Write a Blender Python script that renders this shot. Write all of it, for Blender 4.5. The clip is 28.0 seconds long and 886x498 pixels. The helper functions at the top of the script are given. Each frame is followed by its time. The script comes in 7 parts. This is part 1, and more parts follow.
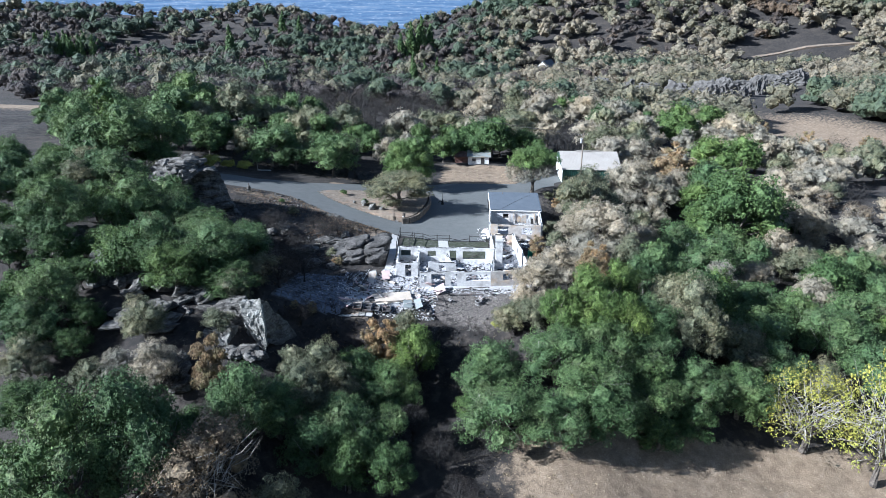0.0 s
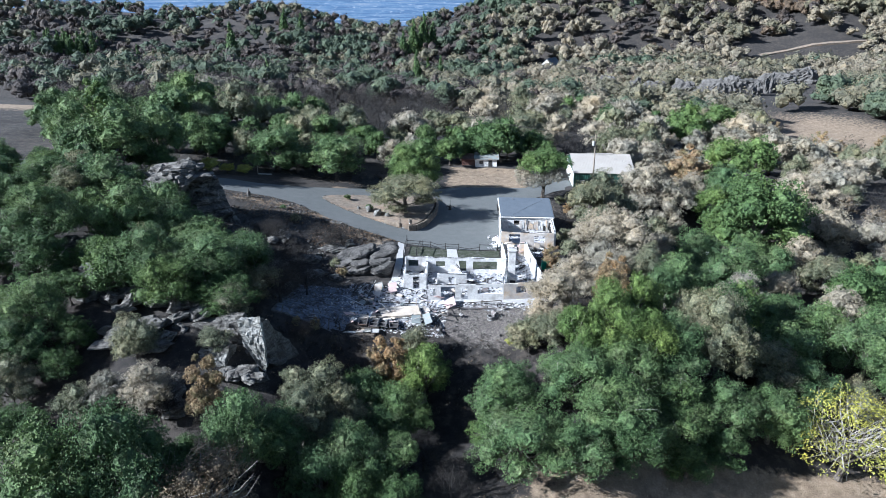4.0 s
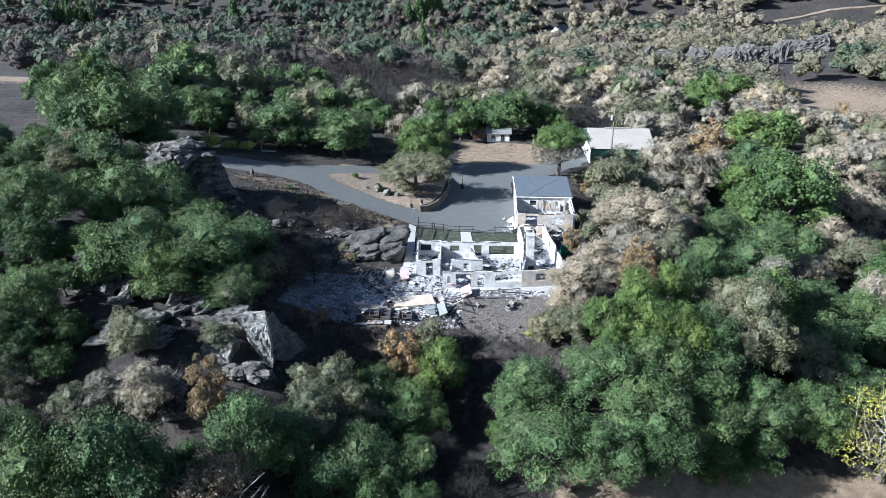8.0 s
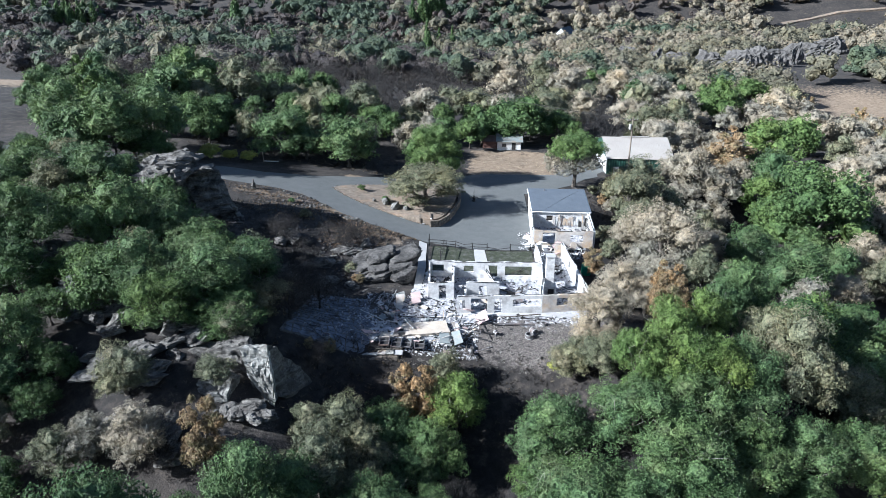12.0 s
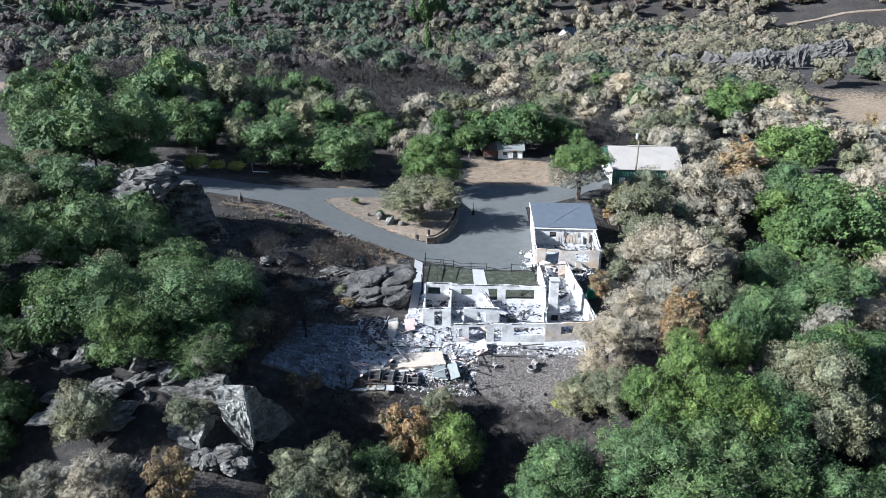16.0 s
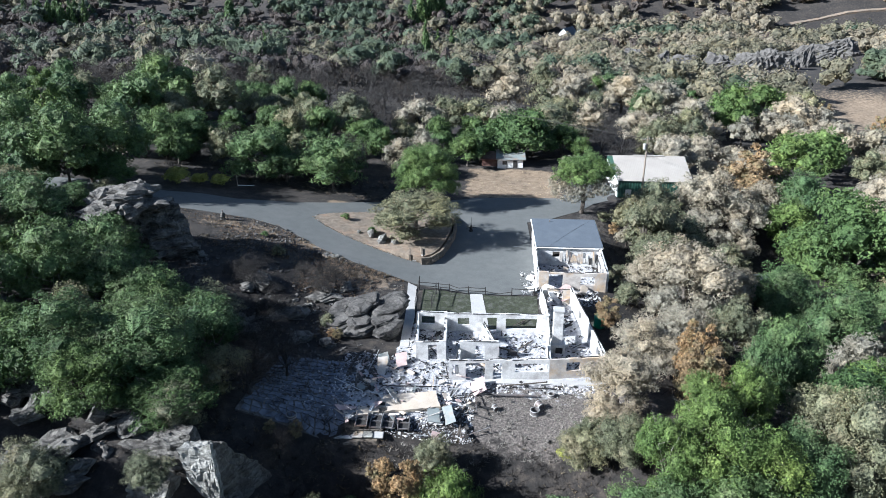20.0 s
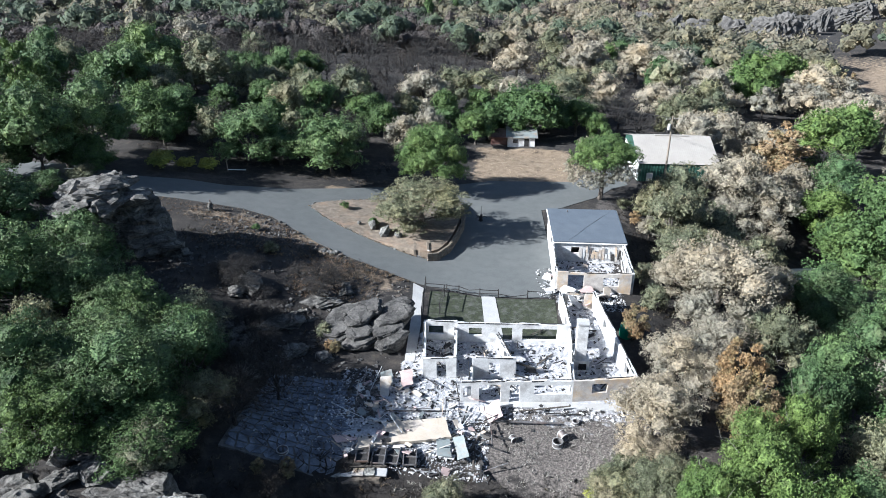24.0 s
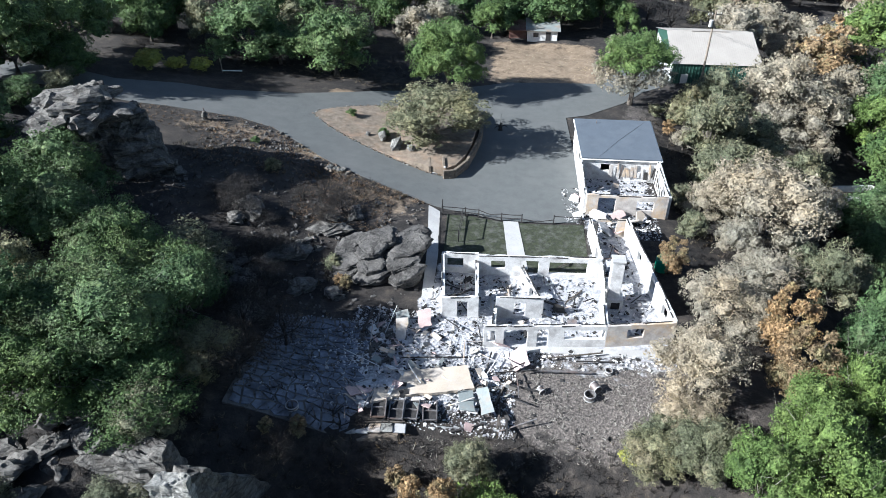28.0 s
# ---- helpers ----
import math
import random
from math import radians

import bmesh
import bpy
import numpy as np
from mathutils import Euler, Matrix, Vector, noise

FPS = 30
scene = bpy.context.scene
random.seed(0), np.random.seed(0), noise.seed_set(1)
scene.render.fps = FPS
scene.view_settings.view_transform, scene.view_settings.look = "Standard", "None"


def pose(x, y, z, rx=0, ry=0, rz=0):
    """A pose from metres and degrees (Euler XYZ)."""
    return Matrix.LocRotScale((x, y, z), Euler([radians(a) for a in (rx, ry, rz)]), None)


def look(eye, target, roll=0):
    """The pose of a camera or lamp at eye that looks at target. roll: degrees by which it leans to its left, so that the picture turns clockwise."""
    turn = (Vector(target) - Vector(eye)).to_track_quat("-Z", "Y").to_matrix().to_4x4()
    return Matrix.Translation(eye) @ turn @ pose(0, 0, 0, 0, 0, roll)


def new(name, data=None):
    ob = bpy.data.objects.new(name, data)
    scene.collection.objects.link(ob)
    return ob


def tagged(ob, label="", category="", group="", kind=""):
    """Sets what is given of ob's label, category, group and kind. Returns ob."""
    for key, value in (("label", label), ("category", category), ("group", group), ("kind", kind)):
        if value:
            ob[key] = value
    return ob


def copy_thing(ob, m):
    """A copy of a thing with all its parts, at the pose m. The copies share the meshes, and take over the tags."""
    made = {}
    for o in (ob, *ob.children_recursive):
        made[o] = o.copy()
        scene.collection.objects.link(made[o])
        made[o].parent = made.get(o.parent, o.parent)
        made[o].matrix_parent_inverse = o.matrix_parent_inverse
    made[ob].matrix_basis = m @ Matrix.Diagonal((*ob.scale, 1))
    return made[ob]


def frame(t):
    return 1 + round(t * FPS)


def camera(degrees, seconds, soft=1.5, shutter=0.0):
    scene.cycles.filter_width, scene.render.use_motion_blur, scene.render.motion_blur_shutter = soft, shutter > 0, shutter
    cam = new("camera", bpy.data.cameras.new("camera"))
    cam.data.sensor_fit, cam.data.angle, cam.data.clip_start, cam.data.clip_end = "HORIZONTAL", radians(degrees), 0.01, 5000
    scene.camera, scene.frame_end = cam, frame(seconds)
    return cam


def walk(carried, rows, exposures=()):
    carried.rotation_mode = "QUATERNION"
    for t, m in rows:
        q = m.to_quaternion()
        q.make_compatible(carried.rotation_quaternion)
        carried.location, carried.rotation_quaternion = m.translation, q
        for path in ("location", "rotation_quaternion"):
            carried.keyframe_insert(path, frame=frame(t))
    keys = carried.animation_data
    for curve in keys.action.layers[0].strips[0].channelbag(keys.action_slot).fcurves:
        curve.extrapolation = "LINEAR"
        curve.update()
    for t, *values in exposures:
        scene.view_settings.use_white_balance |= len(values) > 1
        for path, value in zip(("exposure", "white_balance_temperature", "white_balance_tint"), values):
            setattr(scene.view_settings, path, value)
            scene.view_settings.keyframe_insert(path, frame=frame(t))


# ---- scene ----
cam = camera(63.6, 28.0, soft=0.7)
PATH = [
    (0, (2.609, -93.249, 41.121), (2.488, -91.383, 40.41), -0.0),
    (0.5, (2.421, -92.493, 41.069), (2.3, -90.628, 40.358), -0.0),
    (1, (2.176, -91.969, 41.136), (2.055, -90.103, 40.425), -0.0),
    (1.5, (2.06, -91.17, 41.035), (1.937, -89.305, 40.324), -0.0),
    (2, (1.909, -90.533, 41.016), (1.785, -88.667, 40.307), -0.0),
    (2.5, (1.708, -89.707, 40.945), (1.585, -87.841, 40.236), -0.0),
    (3, (1.541, -89.027, 40.97), (1.415, -87.161, 40.261), -0.1),
    (3.5, (1.311, -88.279, 40.944), (1.187, -86.413, 40.235), -0.1),
    (5.5, (0.651, -85.57, 40.783), (0.524, -83.72, 40.032), -0.1),
    (6, (0.369, -84.742, 40.754), (0.241, -82.909, 39.964), -0.1),
    (6.5, (0.235, -84.138, 40.798), (0.104, -82.308, 40.001), -0.3),
    (7, (-0.032, -83.501, 40.795), (-0.165, -81.672, 39.998), -0.3),
    (3, (1.501, -89.127, 40.982), (1.377, -87.261, 40.273), -0.00),
    (3.5, (1.297, -88.425, 40.964), (1.173, -86.559, 40.254), -0.01),
    (4.5, (0.889, -87.019, 40.930), (0.763, -85.160, 40.204), -0.06),
    (5.5, (0.481, -85.613, 40.896), (0.353, -83.764, 40.146), -0.14),
    (6, (0.277, -84.910, 40.879), (0.145, -83.077, 40.091), -0.27),
    (6.5, (0.073, -84.208, 40.861), (-0.060, -82.377, 40.066), -0.30),
    (7, (-0.131, -83.505, 40.844), (-0.264, -81.675, 40.048), -0.30),
    (7.5, (-0.335, -82.802, 40.827), (-0.468, -80.972, 40.031), -0.3),
    (8, (-0.543, -82.125, 40.876), (-0.68, -80.296, 40.08), -0.3),
    (8.5, (-0.904, -81.334, 40.934), (-1.041, -79.504, 40.137), -0.2),
    (9, (-1.4, -80.376, 40.915), (-1.537, -78.547, 40.118), -0.2),
    (9.5, (-1.695, -79.564, 40.821), (-1.833, -77.733, 40.026), -0.3),
    (10, (-1.936, -78.778, 40.818), (-2.075, -76.948, 40.023), -0.3),
    (10.5, (-2.169, -77.997, 40.827), (-2.308, -76.167, 40.032), -0.2),
    (11, (-2.317, -77.136, 40.835), (-2.456, -75.306, 40.039), -0.2),
    (11.5, (-2.461, -76.436, 40.933), (-2.601, -74.606, 40.136), -0.1),
    (12, (-2.567, -75.667, 40.861), (-2.708, -73.837, 40.066), -0.2),
    (12.5, (-2.701, -74.859, 40.938), (-2.842, -73.029, 40.143), -0.1),
    (14.5, (-2.81, -71.602, 40.908), (-2.952, -69.772, 40.113), -0.1),
    (15, (-2.714, -70.831, 40.954), (-2.856, -69.002, 40.158), -0.0),
    (15.5, (-2.525, -69.977, 40.961), (-2.669, -68.148, 40.165), -0.1),
    (16, (-2.496, -69.073, 41.021), (-2.64, -67.244, 40.224), -0.1),
    (16.5, (-2.521, -68.128, 41.042), (-2.664, -66.299, 40.245), -0.1),
    (17, (-2.495, -67.2, 41.065), (-2.638, -65.372, 40.268), -0.1),
    (17.5, (-2.498, -66.36, 41.133), (-2.641, -64.531, 40.335), -0.1),
    (18, (-2.507, -65.401, 41.121), (-2.65, -63.573, 40.323), -0.1),
    (18.5, (-2.506, -64.471, 41.156), (-2.648, -62.643, 40.358), -0.1),
    (19, (-2.502, -63.53, 41.177), (-2.646, -61.702, 40.379), -0.1),
    (19.5, (-2.549, -62.774, 41.368), (-2.692, -60.946, 40.568), -0.1),
    (20, (-2.517, -61.657, 41.126), (-2.66, -59.83, 40.326), -0.2),
    (20.5, (-2.683, -60.579, 41.154), (-2.824, -58.754, 40.348), -0.1),
    (21, (-2.922, -59.403, 41.182), (-3.062, -57.583, 40.364), -0.1),
    (21.5, (-3.148, -58.147, 41.113), (-3.288, -56.333, 40.284), -0.1),
    (23.5, (-3.891, -53.522, 41.261), (-4.035, -51.731, 40.382), -0.1),
    (24, (-4.035, -52.386, 41.282), (-4.18, -50.602, 40.39), -0.2),
    (24.5, (-4.266, -51.241, 41.225), (-4.411, -49.457, 40.334), -0.3),
    (25, (-4.471, -50.166, 41.222), (-4.617, -48.381, 40.331), -0.4),
    (25.5, (-4.698, -49.167, 41.265), (-4.846, -47.383, 40.373), -0.4),
    (26, (-5.043, -48.005, 41.262), (-5.19, -46.221, 40.37), -0.4),
    (26.5, (-5.341, -47.053, 41.319), (-5.49, -45.269, 40.427), -0.4),
    (27, (-5.668, -46.254, 41.23), (-5.816, -44.497, 40.286), -0.4),
    (27.5, (-6.065, -45.397, 41.162), (-6.209, -43.702, 40.11), -0.2),
    (28, (-6.177, -44.432, 41.53), (-6.32, -42.817, 40.359), -0.1),
]
walk(cam, [(t, look(eye, target, roll)) for t, eye, target, roll in PATH], [(0.0, 1.45, 5320, 9), (7.0, 1.46, 5420, 9), (12.0, 1.46, 5480, 9), (28.0, 1.49, 5700, 8)])

# ---- light ----
SUN_TO = Vector((-0.84, -0.28, 0.51)).normalized()
sun_data = bpy.data.lights.new("sun", "SUN")
sun_data.energy, sun_data.angle, sun_data.color = 5.0, radians(0.55), (1.0, 0.96, 0.90)
sun = new("sun", sun_data)
sun.rotation_euler = SUN_TO.to_track_quat("Z", "Y").to_euler()
world = bpy.data.worlds.new("sky")
scene.world = world
world.use_nodes = True
wn = world.node_tree
sky = wn.nodes.new("ShaderNodeTexSky")
sky.sky_type, sky.sun_disc = "NISHITA", False
sky.sun_elevation, sky.sun_rotation = math.asin(SUN_TO.z), math.atan2(SUN_TO.x, SUN_TO.y)
wn.links.new(sky.outputs[0], wn.nodes["Background"].inputs[0])
wn.nodes["Background"].inputs[1].default_value = 0.043


# ---- materials ----
def node_material(name):
    m = bpy.data.materials.new(name)
    m.use_nodes = True
    return m, m.node_tree.nodes, m.node_tree.links, m.node_tree.nodes["Principled BSDF"]


def ramp_of(nodes, stops):
    r = nodes.new("ShaderNodeValToRGB")
    while len(r.color_ramp.elements) < len(stops):
        r.color_ramp.elements.new(0.5)
    for e, (p, c) in zip(r.color_ramp.elements, stops):
        e.position, e.color = p, (*c, 1)
    return r


def mix_of(nodes, links, fac, a, b, blend="MIX"):
    n = nodes.new("ShaderNodeMix")
    n.data_type, n.blend_type = "RGBA", blend
    for sock, v in ((n.inputs[0], fac), (n.inputs[6], a), (n.inputs[7], b)):
        if isinstance(v, (int, float)):
            sock.default_value = v
        elif isinstance(v, tuple):
            sock.default_value = (*v, 1)
        else:
            links.new(v, sock)
    return n.outputs[2]


def noise_of(nodes, links, coord, scale, detail=5.0, rough=0.6):
    n = nodes.new("ShaderNodeTexNoise")
    n.inputs["Scale"].default_value, n.inputs["Detail"].default_value, n.inputs["Roughness"].default_value = scale, detail, rough
    links.new(coord, n.inputs["Vector"])
    return n.outputs[0]


def surface(name, light, dark, scale=3.0, rough=0.85, metal=0.0, stain=None, stain_scale=0.6, stain_amount=0.5, bump=0.3, fine=25.0, world_space=True):
    """A solid surface: two tones by a medium noise, a fine grain, wide stains and relief."""
    m, nodes, links, bsdf = node_material(name)
    if world_space:
        geo = nodes.new("ShaderNodeNewGeometry")
        coord = geo.outputs["Position"]
    else:
        coord = nodes.new("ShaderNodeTexCoord").outputs["Object"]
    a = noise_of(nodes, links, coord, scale)
    r = ramp_of(nodes, [(0.3, dark), (0.7, light)])
    links.new(a, r.inputs[0])
    col = r.outputs[0]
    g = noise_of(nodes, links, coord, fine, 3.0)
    gr = ramp_of(nodes, [(0.25, (0.72, 0.72, 0.72)), (0.75, (1.15, 1.15, 1.15))])
    links.new(g, gr.inputs[0])
    col = mix_of(nodes, links, 1.0, col, gr.outputs[0], "MULTIPLY")
    if stain:
        s = noise_of(nodes, links, coord, stain_scale, 6.0, 0.65)
        sr = ramp_of(nodes, [(0.48, (0, 0, 0)), (0.66, (stain_amount,) * 3)])
        links.new(s, sr.inputs[0])
        col = mix_of(nodes, links, sr.outputs[0], col, stain)
    links.new(col, bsdf.inputs["Base Color"])
    bsdf.inputs["Roughness"].default_value, bsdf.inputs["Metallic"].default_value = rough, metal
    if bump:
        b = nodes.new("ShaderNodeBump")
        b.inputs["Strength"].default_value, b.inputs["Distance"].default_value = bump, 0.05
        links.new(g, b.inputs["Height"])
        links.new(b.outputs[0], bsdf.inputs["Normal"])
    return m


def foliage(name, dark, light, dry=None, dry_amount=0.0, sheen=0.22, patch=0.8, single=0.45, grain=3.2, depth=0.52):
    """Leaves: tone by leaf, by tuft, by bough and by tree, a share of dry boughs, fine grain that paints shaded leaf
    gaps, a little light through.
    """
    m, nodes, links, bsdf = node_material(name)
    geo = nodes.new("ShaderNodeNewGeometry")
    info = nodes.new("ShaderNodeObjectInfo")
    pos = geo.outputs["Position"]
    island = geo.outputs["Random Per Island"]
    tuft = noise_of(nodes, links, pos, patch, 4.0, 0.65)
    tuft_r = ramp_of(nodes, [(0.30, (0, 0, 0)), (0.70, (1, 1, 1))])
    links.new(tuft, tuft_r.inputs[0])
    fac = mix_of(nodes, links, single, tuft_r.outputs[0], island)
    r = ramp_of(nodes, [(0.0, dark), (1.0, light)])
    links.new(fac, r.inputs[0])
    col = r.outputs[0]
    t = ramp_of(nodes, [(0.0, (0.80, 0.84, 0.86)), (0.5, (1, 1, 1)), (1.0, (1.18, 1.12, 1.02))])
    links.new(info.outputs["Random"], t.inputs[0])
    col = mix_of(nodes, links, 1.0, col, t.outputs[0], "MULTIPLY")
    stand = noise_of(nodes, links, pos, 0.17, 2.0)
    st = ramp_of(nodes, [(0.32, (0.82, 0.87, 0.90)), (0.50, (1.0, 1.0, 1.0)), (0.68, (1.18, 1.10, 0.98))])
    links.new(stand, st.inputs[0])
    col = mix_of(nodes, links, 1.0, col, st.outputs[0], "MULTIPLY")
    if dry:
        n = noise_of(nodes, links, pos, 0.45, 4.0)
        dr = ramp_of(nodes, [(0.5, (0, 0, 0)), (0.68, (dry_amount,) * 3)])
        links.new(n, dr.inputs[0])
        col = mix_of(nodes, links, dr.outputs[0], col, dry)
    # Noise darkens and lightens the colour like shaded gaps between lit leaf clumps.
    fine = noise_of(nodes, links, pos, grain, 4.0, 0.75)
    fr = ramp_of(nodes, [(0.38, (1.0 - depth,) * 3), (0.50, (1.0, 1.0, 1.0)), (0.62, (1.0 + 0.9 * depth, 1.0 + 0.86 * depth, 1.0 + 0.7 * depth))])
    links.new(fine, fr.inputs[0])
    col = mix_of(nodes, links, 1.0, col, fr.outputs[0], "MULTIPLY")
    relief = nodes.new("ShaderNodeBump")
    relief.inputs["Strength"].default_value, relief.inputs["Distance"].default_value = 0.9, 0.7 / grain
    links.new(fine, relief.inputs["Height"])
    links.new(relief.outputs[0], bsdf.inputs["Normal"])
    links.new(col, bsdf.inputs["Base Color"])
    bsdf.inputs["Roughness"].default_value = 0.55
    bsdf.inputs["Specular IOR Level"].default_value = sheen
    tr = nodes.new("ShaderNodeBsdfTranslucent")
    links.new(col, tr.inputs[0])
    mx = nodes.new("ShaderNodeMixShader")
    mx.inputs[0].default_value = 0.14
    links.new(bsdf.outputs[0], mx.inputs[1])
    links.new(tr.outputs[0], mx.inputs[2])
    links.new(mx.outputs[0], nodes["Material Output"].inputs[0])
    return m


def rock_material(name, light, dark, lichen, lichen_amount):
    """Weathered rock: layered tone, a net of dark cracks, soot and lichen."""
    m, nodes, links, bsdf = node_material(name)
    pos = nodes.new("ShaderNodeNewGeometry").outputs["Position"]
    mp = nodes.new("ShaderNodeMapping")
    mp.inputs["Rotation"].default_value = (0.35, 0.25, 0.0)
    mp.inputs["Scale"].default_value = (0.5, 0.5, 1.9)
    links.new(pos, mp.inputs["Vector"])
    layer = noise_of(nodes, links, mp.outputs[0], 1.1, 7.0, 0.68)
    grain = noise_of(nodes, links, pos, 5.5, 5.0, 0.75)
    base = ramp_of(nodes, [(0.34, dark), (0.47, tuple(0.55 * a + 0.45 * b for a, b in zip(light, dark))), (0.62, light)])
    links.new(layer, base.inputs[0])
    patch = noise_of(nodes, links, pos, 0.8, 5.0, 0.7)
    pr = ramp_of(nodes, [(0.52, (0, 0, 0)), (0.60, (lichen_amount,) * 3)])
    links.new(patch, pr.inputs[0])
    col = mix_of(nodes, links, pr.outputs[0], base.outputs[0], lichen)
    warp = nodes.new("ShaderNodeMixRGB")
    warp.blend_type = "ADD"
    warp.inputs[0].default_value = 0.5
    noise3 = nodes.new("ShaderNodeTexNoise")
    noise3.inputs["Scale"].default_value = 1.2
    links.new(pos, noise3.inputs["Vector"])
    links.new(mp.outputs[0], warp.inputs[1])
    links.new(noise3.outputs["Color"], warp.inputs[2])
    cell = nodes.new("ShaderNodeTexVoronoi")
    cell.feature = "DISTANCE_TO_EDGE"
    cell.inputs["Scale"].default_value = 0.6
    links.new(warp.outputs[0], cell.inputs["Vector"])
    cr = ramp_of(nodes, [(0.0, (0.55, 0.55, 0.55)), (0.03, (0.9, 0.9, 0.9)), (0.06, (1, 1, 1))])
    links.new(cell.outputs["Distance"], cr.inputs[0])
    col = mix_of(nodes, links, 1.0, col, cr.outputs[0], "MULTIPLY")
    gr = ramp_of(nodes, [(0.32, (0.55, 0.55, 0.55)), (0.5, (1, 1, 1)), (0.7, (1.4, 1.38, 1.34))])
    links.new(grain, gr.inputs[0])
    col = mix_of(nodes, links, 1.0, col, gr.outputs[0], "MULTIPLY")
    links.new(col, bsdf.inputs["Base Color"])
    bsdf.inputs["Roughness"].default_value = 0.93
    height = mix_of(nodes, links, 0.45, layer, cr.outputs[0])
    height = mix_of(nodes, links, 0.3, height, grain)
    b = nodes.new("ShaderNodeBump")
    b.inputs["Strength"].default_value, b.inputs["Distance"].default_value = 1.0, 0.45
    links.new(height, b.inputs["Height"])
    links.new(b.outputs[0], bsdf.inputs["Normal"])
    return m


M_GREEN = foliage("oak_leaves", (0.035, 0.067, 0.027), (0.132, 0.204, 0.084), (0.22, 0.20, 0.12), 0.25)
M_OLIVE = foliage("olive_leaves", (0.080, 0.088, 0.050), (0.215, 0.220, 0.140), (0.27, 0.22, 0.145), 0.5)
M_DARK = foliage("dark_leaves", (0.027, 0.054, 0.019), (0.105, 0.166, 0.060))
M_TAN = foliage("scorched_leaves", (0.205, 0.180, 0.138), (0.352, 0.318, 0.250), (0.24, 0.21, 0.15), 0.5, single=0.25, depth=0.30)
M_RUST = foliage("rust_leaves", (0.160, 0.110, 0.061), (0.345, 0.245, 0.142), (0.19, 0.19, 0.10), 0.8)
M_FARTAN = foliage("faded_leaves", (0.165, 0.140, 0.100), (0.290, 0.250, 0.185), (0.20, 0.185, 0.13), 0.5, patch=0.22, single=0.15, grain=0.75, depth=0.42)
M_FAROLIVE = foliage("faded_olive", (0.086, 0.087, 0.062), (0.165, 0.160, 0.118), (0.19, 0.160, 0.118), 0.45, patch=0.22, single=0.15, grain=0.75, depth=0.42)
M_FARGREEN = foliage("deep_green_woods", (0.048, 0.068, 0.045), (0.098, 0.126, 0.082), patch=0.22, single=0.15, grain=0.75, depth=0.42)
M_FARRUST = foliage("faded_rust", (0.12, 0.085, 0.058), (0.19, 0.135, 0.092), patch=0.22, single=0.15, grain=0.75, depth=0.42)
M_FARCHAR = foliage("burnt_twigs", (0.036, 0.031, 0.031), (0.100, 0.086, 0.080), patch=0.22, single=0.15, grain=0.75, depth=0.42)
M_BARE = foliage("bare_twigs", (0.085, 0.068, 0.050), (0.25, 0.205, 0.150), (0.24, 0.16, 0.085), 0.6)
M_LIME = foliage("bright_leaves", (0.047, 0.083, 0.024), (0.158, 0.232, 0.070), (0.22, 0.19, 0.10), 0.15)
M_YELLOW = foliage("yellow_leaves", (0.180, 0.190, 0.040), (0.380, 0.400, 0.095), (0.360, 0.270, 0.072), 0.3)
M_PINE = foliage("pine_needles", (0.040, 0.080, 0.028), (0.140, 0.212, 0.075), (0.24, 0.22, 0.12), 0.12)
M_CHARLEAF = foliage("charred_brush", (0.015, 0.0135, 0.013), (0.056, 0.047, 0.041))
M_LIMB = surface("grey_limbs", (0.36, 0.34, 0.30), (0.18, 0.165, 0.145), 2.0, 0.9, bump=0.0)
M_BARK = surface("bark", (0.16, 0.135, 0.11), (0.035, 0.03, 0.026), 4.0, 0.95, bump=0.6)
M_CHAR = surface("charred_wood", (0.045, 0.042, 0.040), (0.012, 0.011, 0.011), 5.0, 0.9, bump=0.5)
M_ASPHALT = surface("asphalt", (0.120, 0.126, 0.122), (0.096, 0.101, 0.099), 0.9, 0.88, stain=(0.145, 0.145, 0.14), stain_scale=0.25, stain_amount=0.3, bump=0.15, fine=30)
M_CONCRETE = surface("concrete", (0.50, 0.49, 0.47), (0.36, 0.355, 0.35), 1.2, 0.9, stain=(0.2, 0.19, 0.18), stain_amount=0.45)
M_WHITE = surface("white_plaster", (0.70, 0.69, 0.675), (0.55, 0.54, 0.525), 2.4, 0.88, stain=(0.17, 0.15, 0.14), stain_scale=0.8, stain_amount=0.5)
M_SOOT = surface("sooty_plaster", (0.62, 0.58, 0.53), (0.30, 0.27, 0.25), 0.9, 0.9, stain=(0.50, 0.34, 0.18), stain_scale=0.6, stain_amount=0.7)
M_ROOF = surface("grey_roofing", (0.098, 0.117, 0.142), (0.084, 0.101, 0.124), 0.8, 0.8, stain=(0.12, 0.135, 0.15), stain_scale=0.4, stain_amount=0.25, bump=0.1)
M_METALROOF = surface("pale_metal_roof", (0.38, 0.350, 0.312), (0.335, 0.308, 0.275), 0.5, 0.7, stain=(0.29, 0.265, 0.235), stain_scale=0.3, stain_amount=0.4, bump=0.0)
M_GREENPAINT = surface("green_siding", (0.030, 0.085, 0.062), (0.022, 0.065, 0.048), 0.8, 0.6, bump=0.05)
M_WHITEPAINT = surface("white_paint", (0.80, 0.79, 0.76), (0.70, 0.69, 0.66), 0.7, 0.6, stain=(0.45, 0.42, 0.38), stain_amount=0.3, bump=0.1)
M_SHEDROOF = surface("weathered_tin", (0.27, 0.30, 0.29), (0.18, 0.20, 0.195), 1.0, 0.6, stain=(0.28, 0.17, 0.10), stain_amount=0.5, bump=0.1)
M_RUSTTIN = surface("rusty_tin", (0.175, 0.088, 0.068), (0.10, 0.052, 0.042), 1.2, 0.85, stain=(0.20, 0.15, 0.12), stain_amount=0.5, bump=0.1)
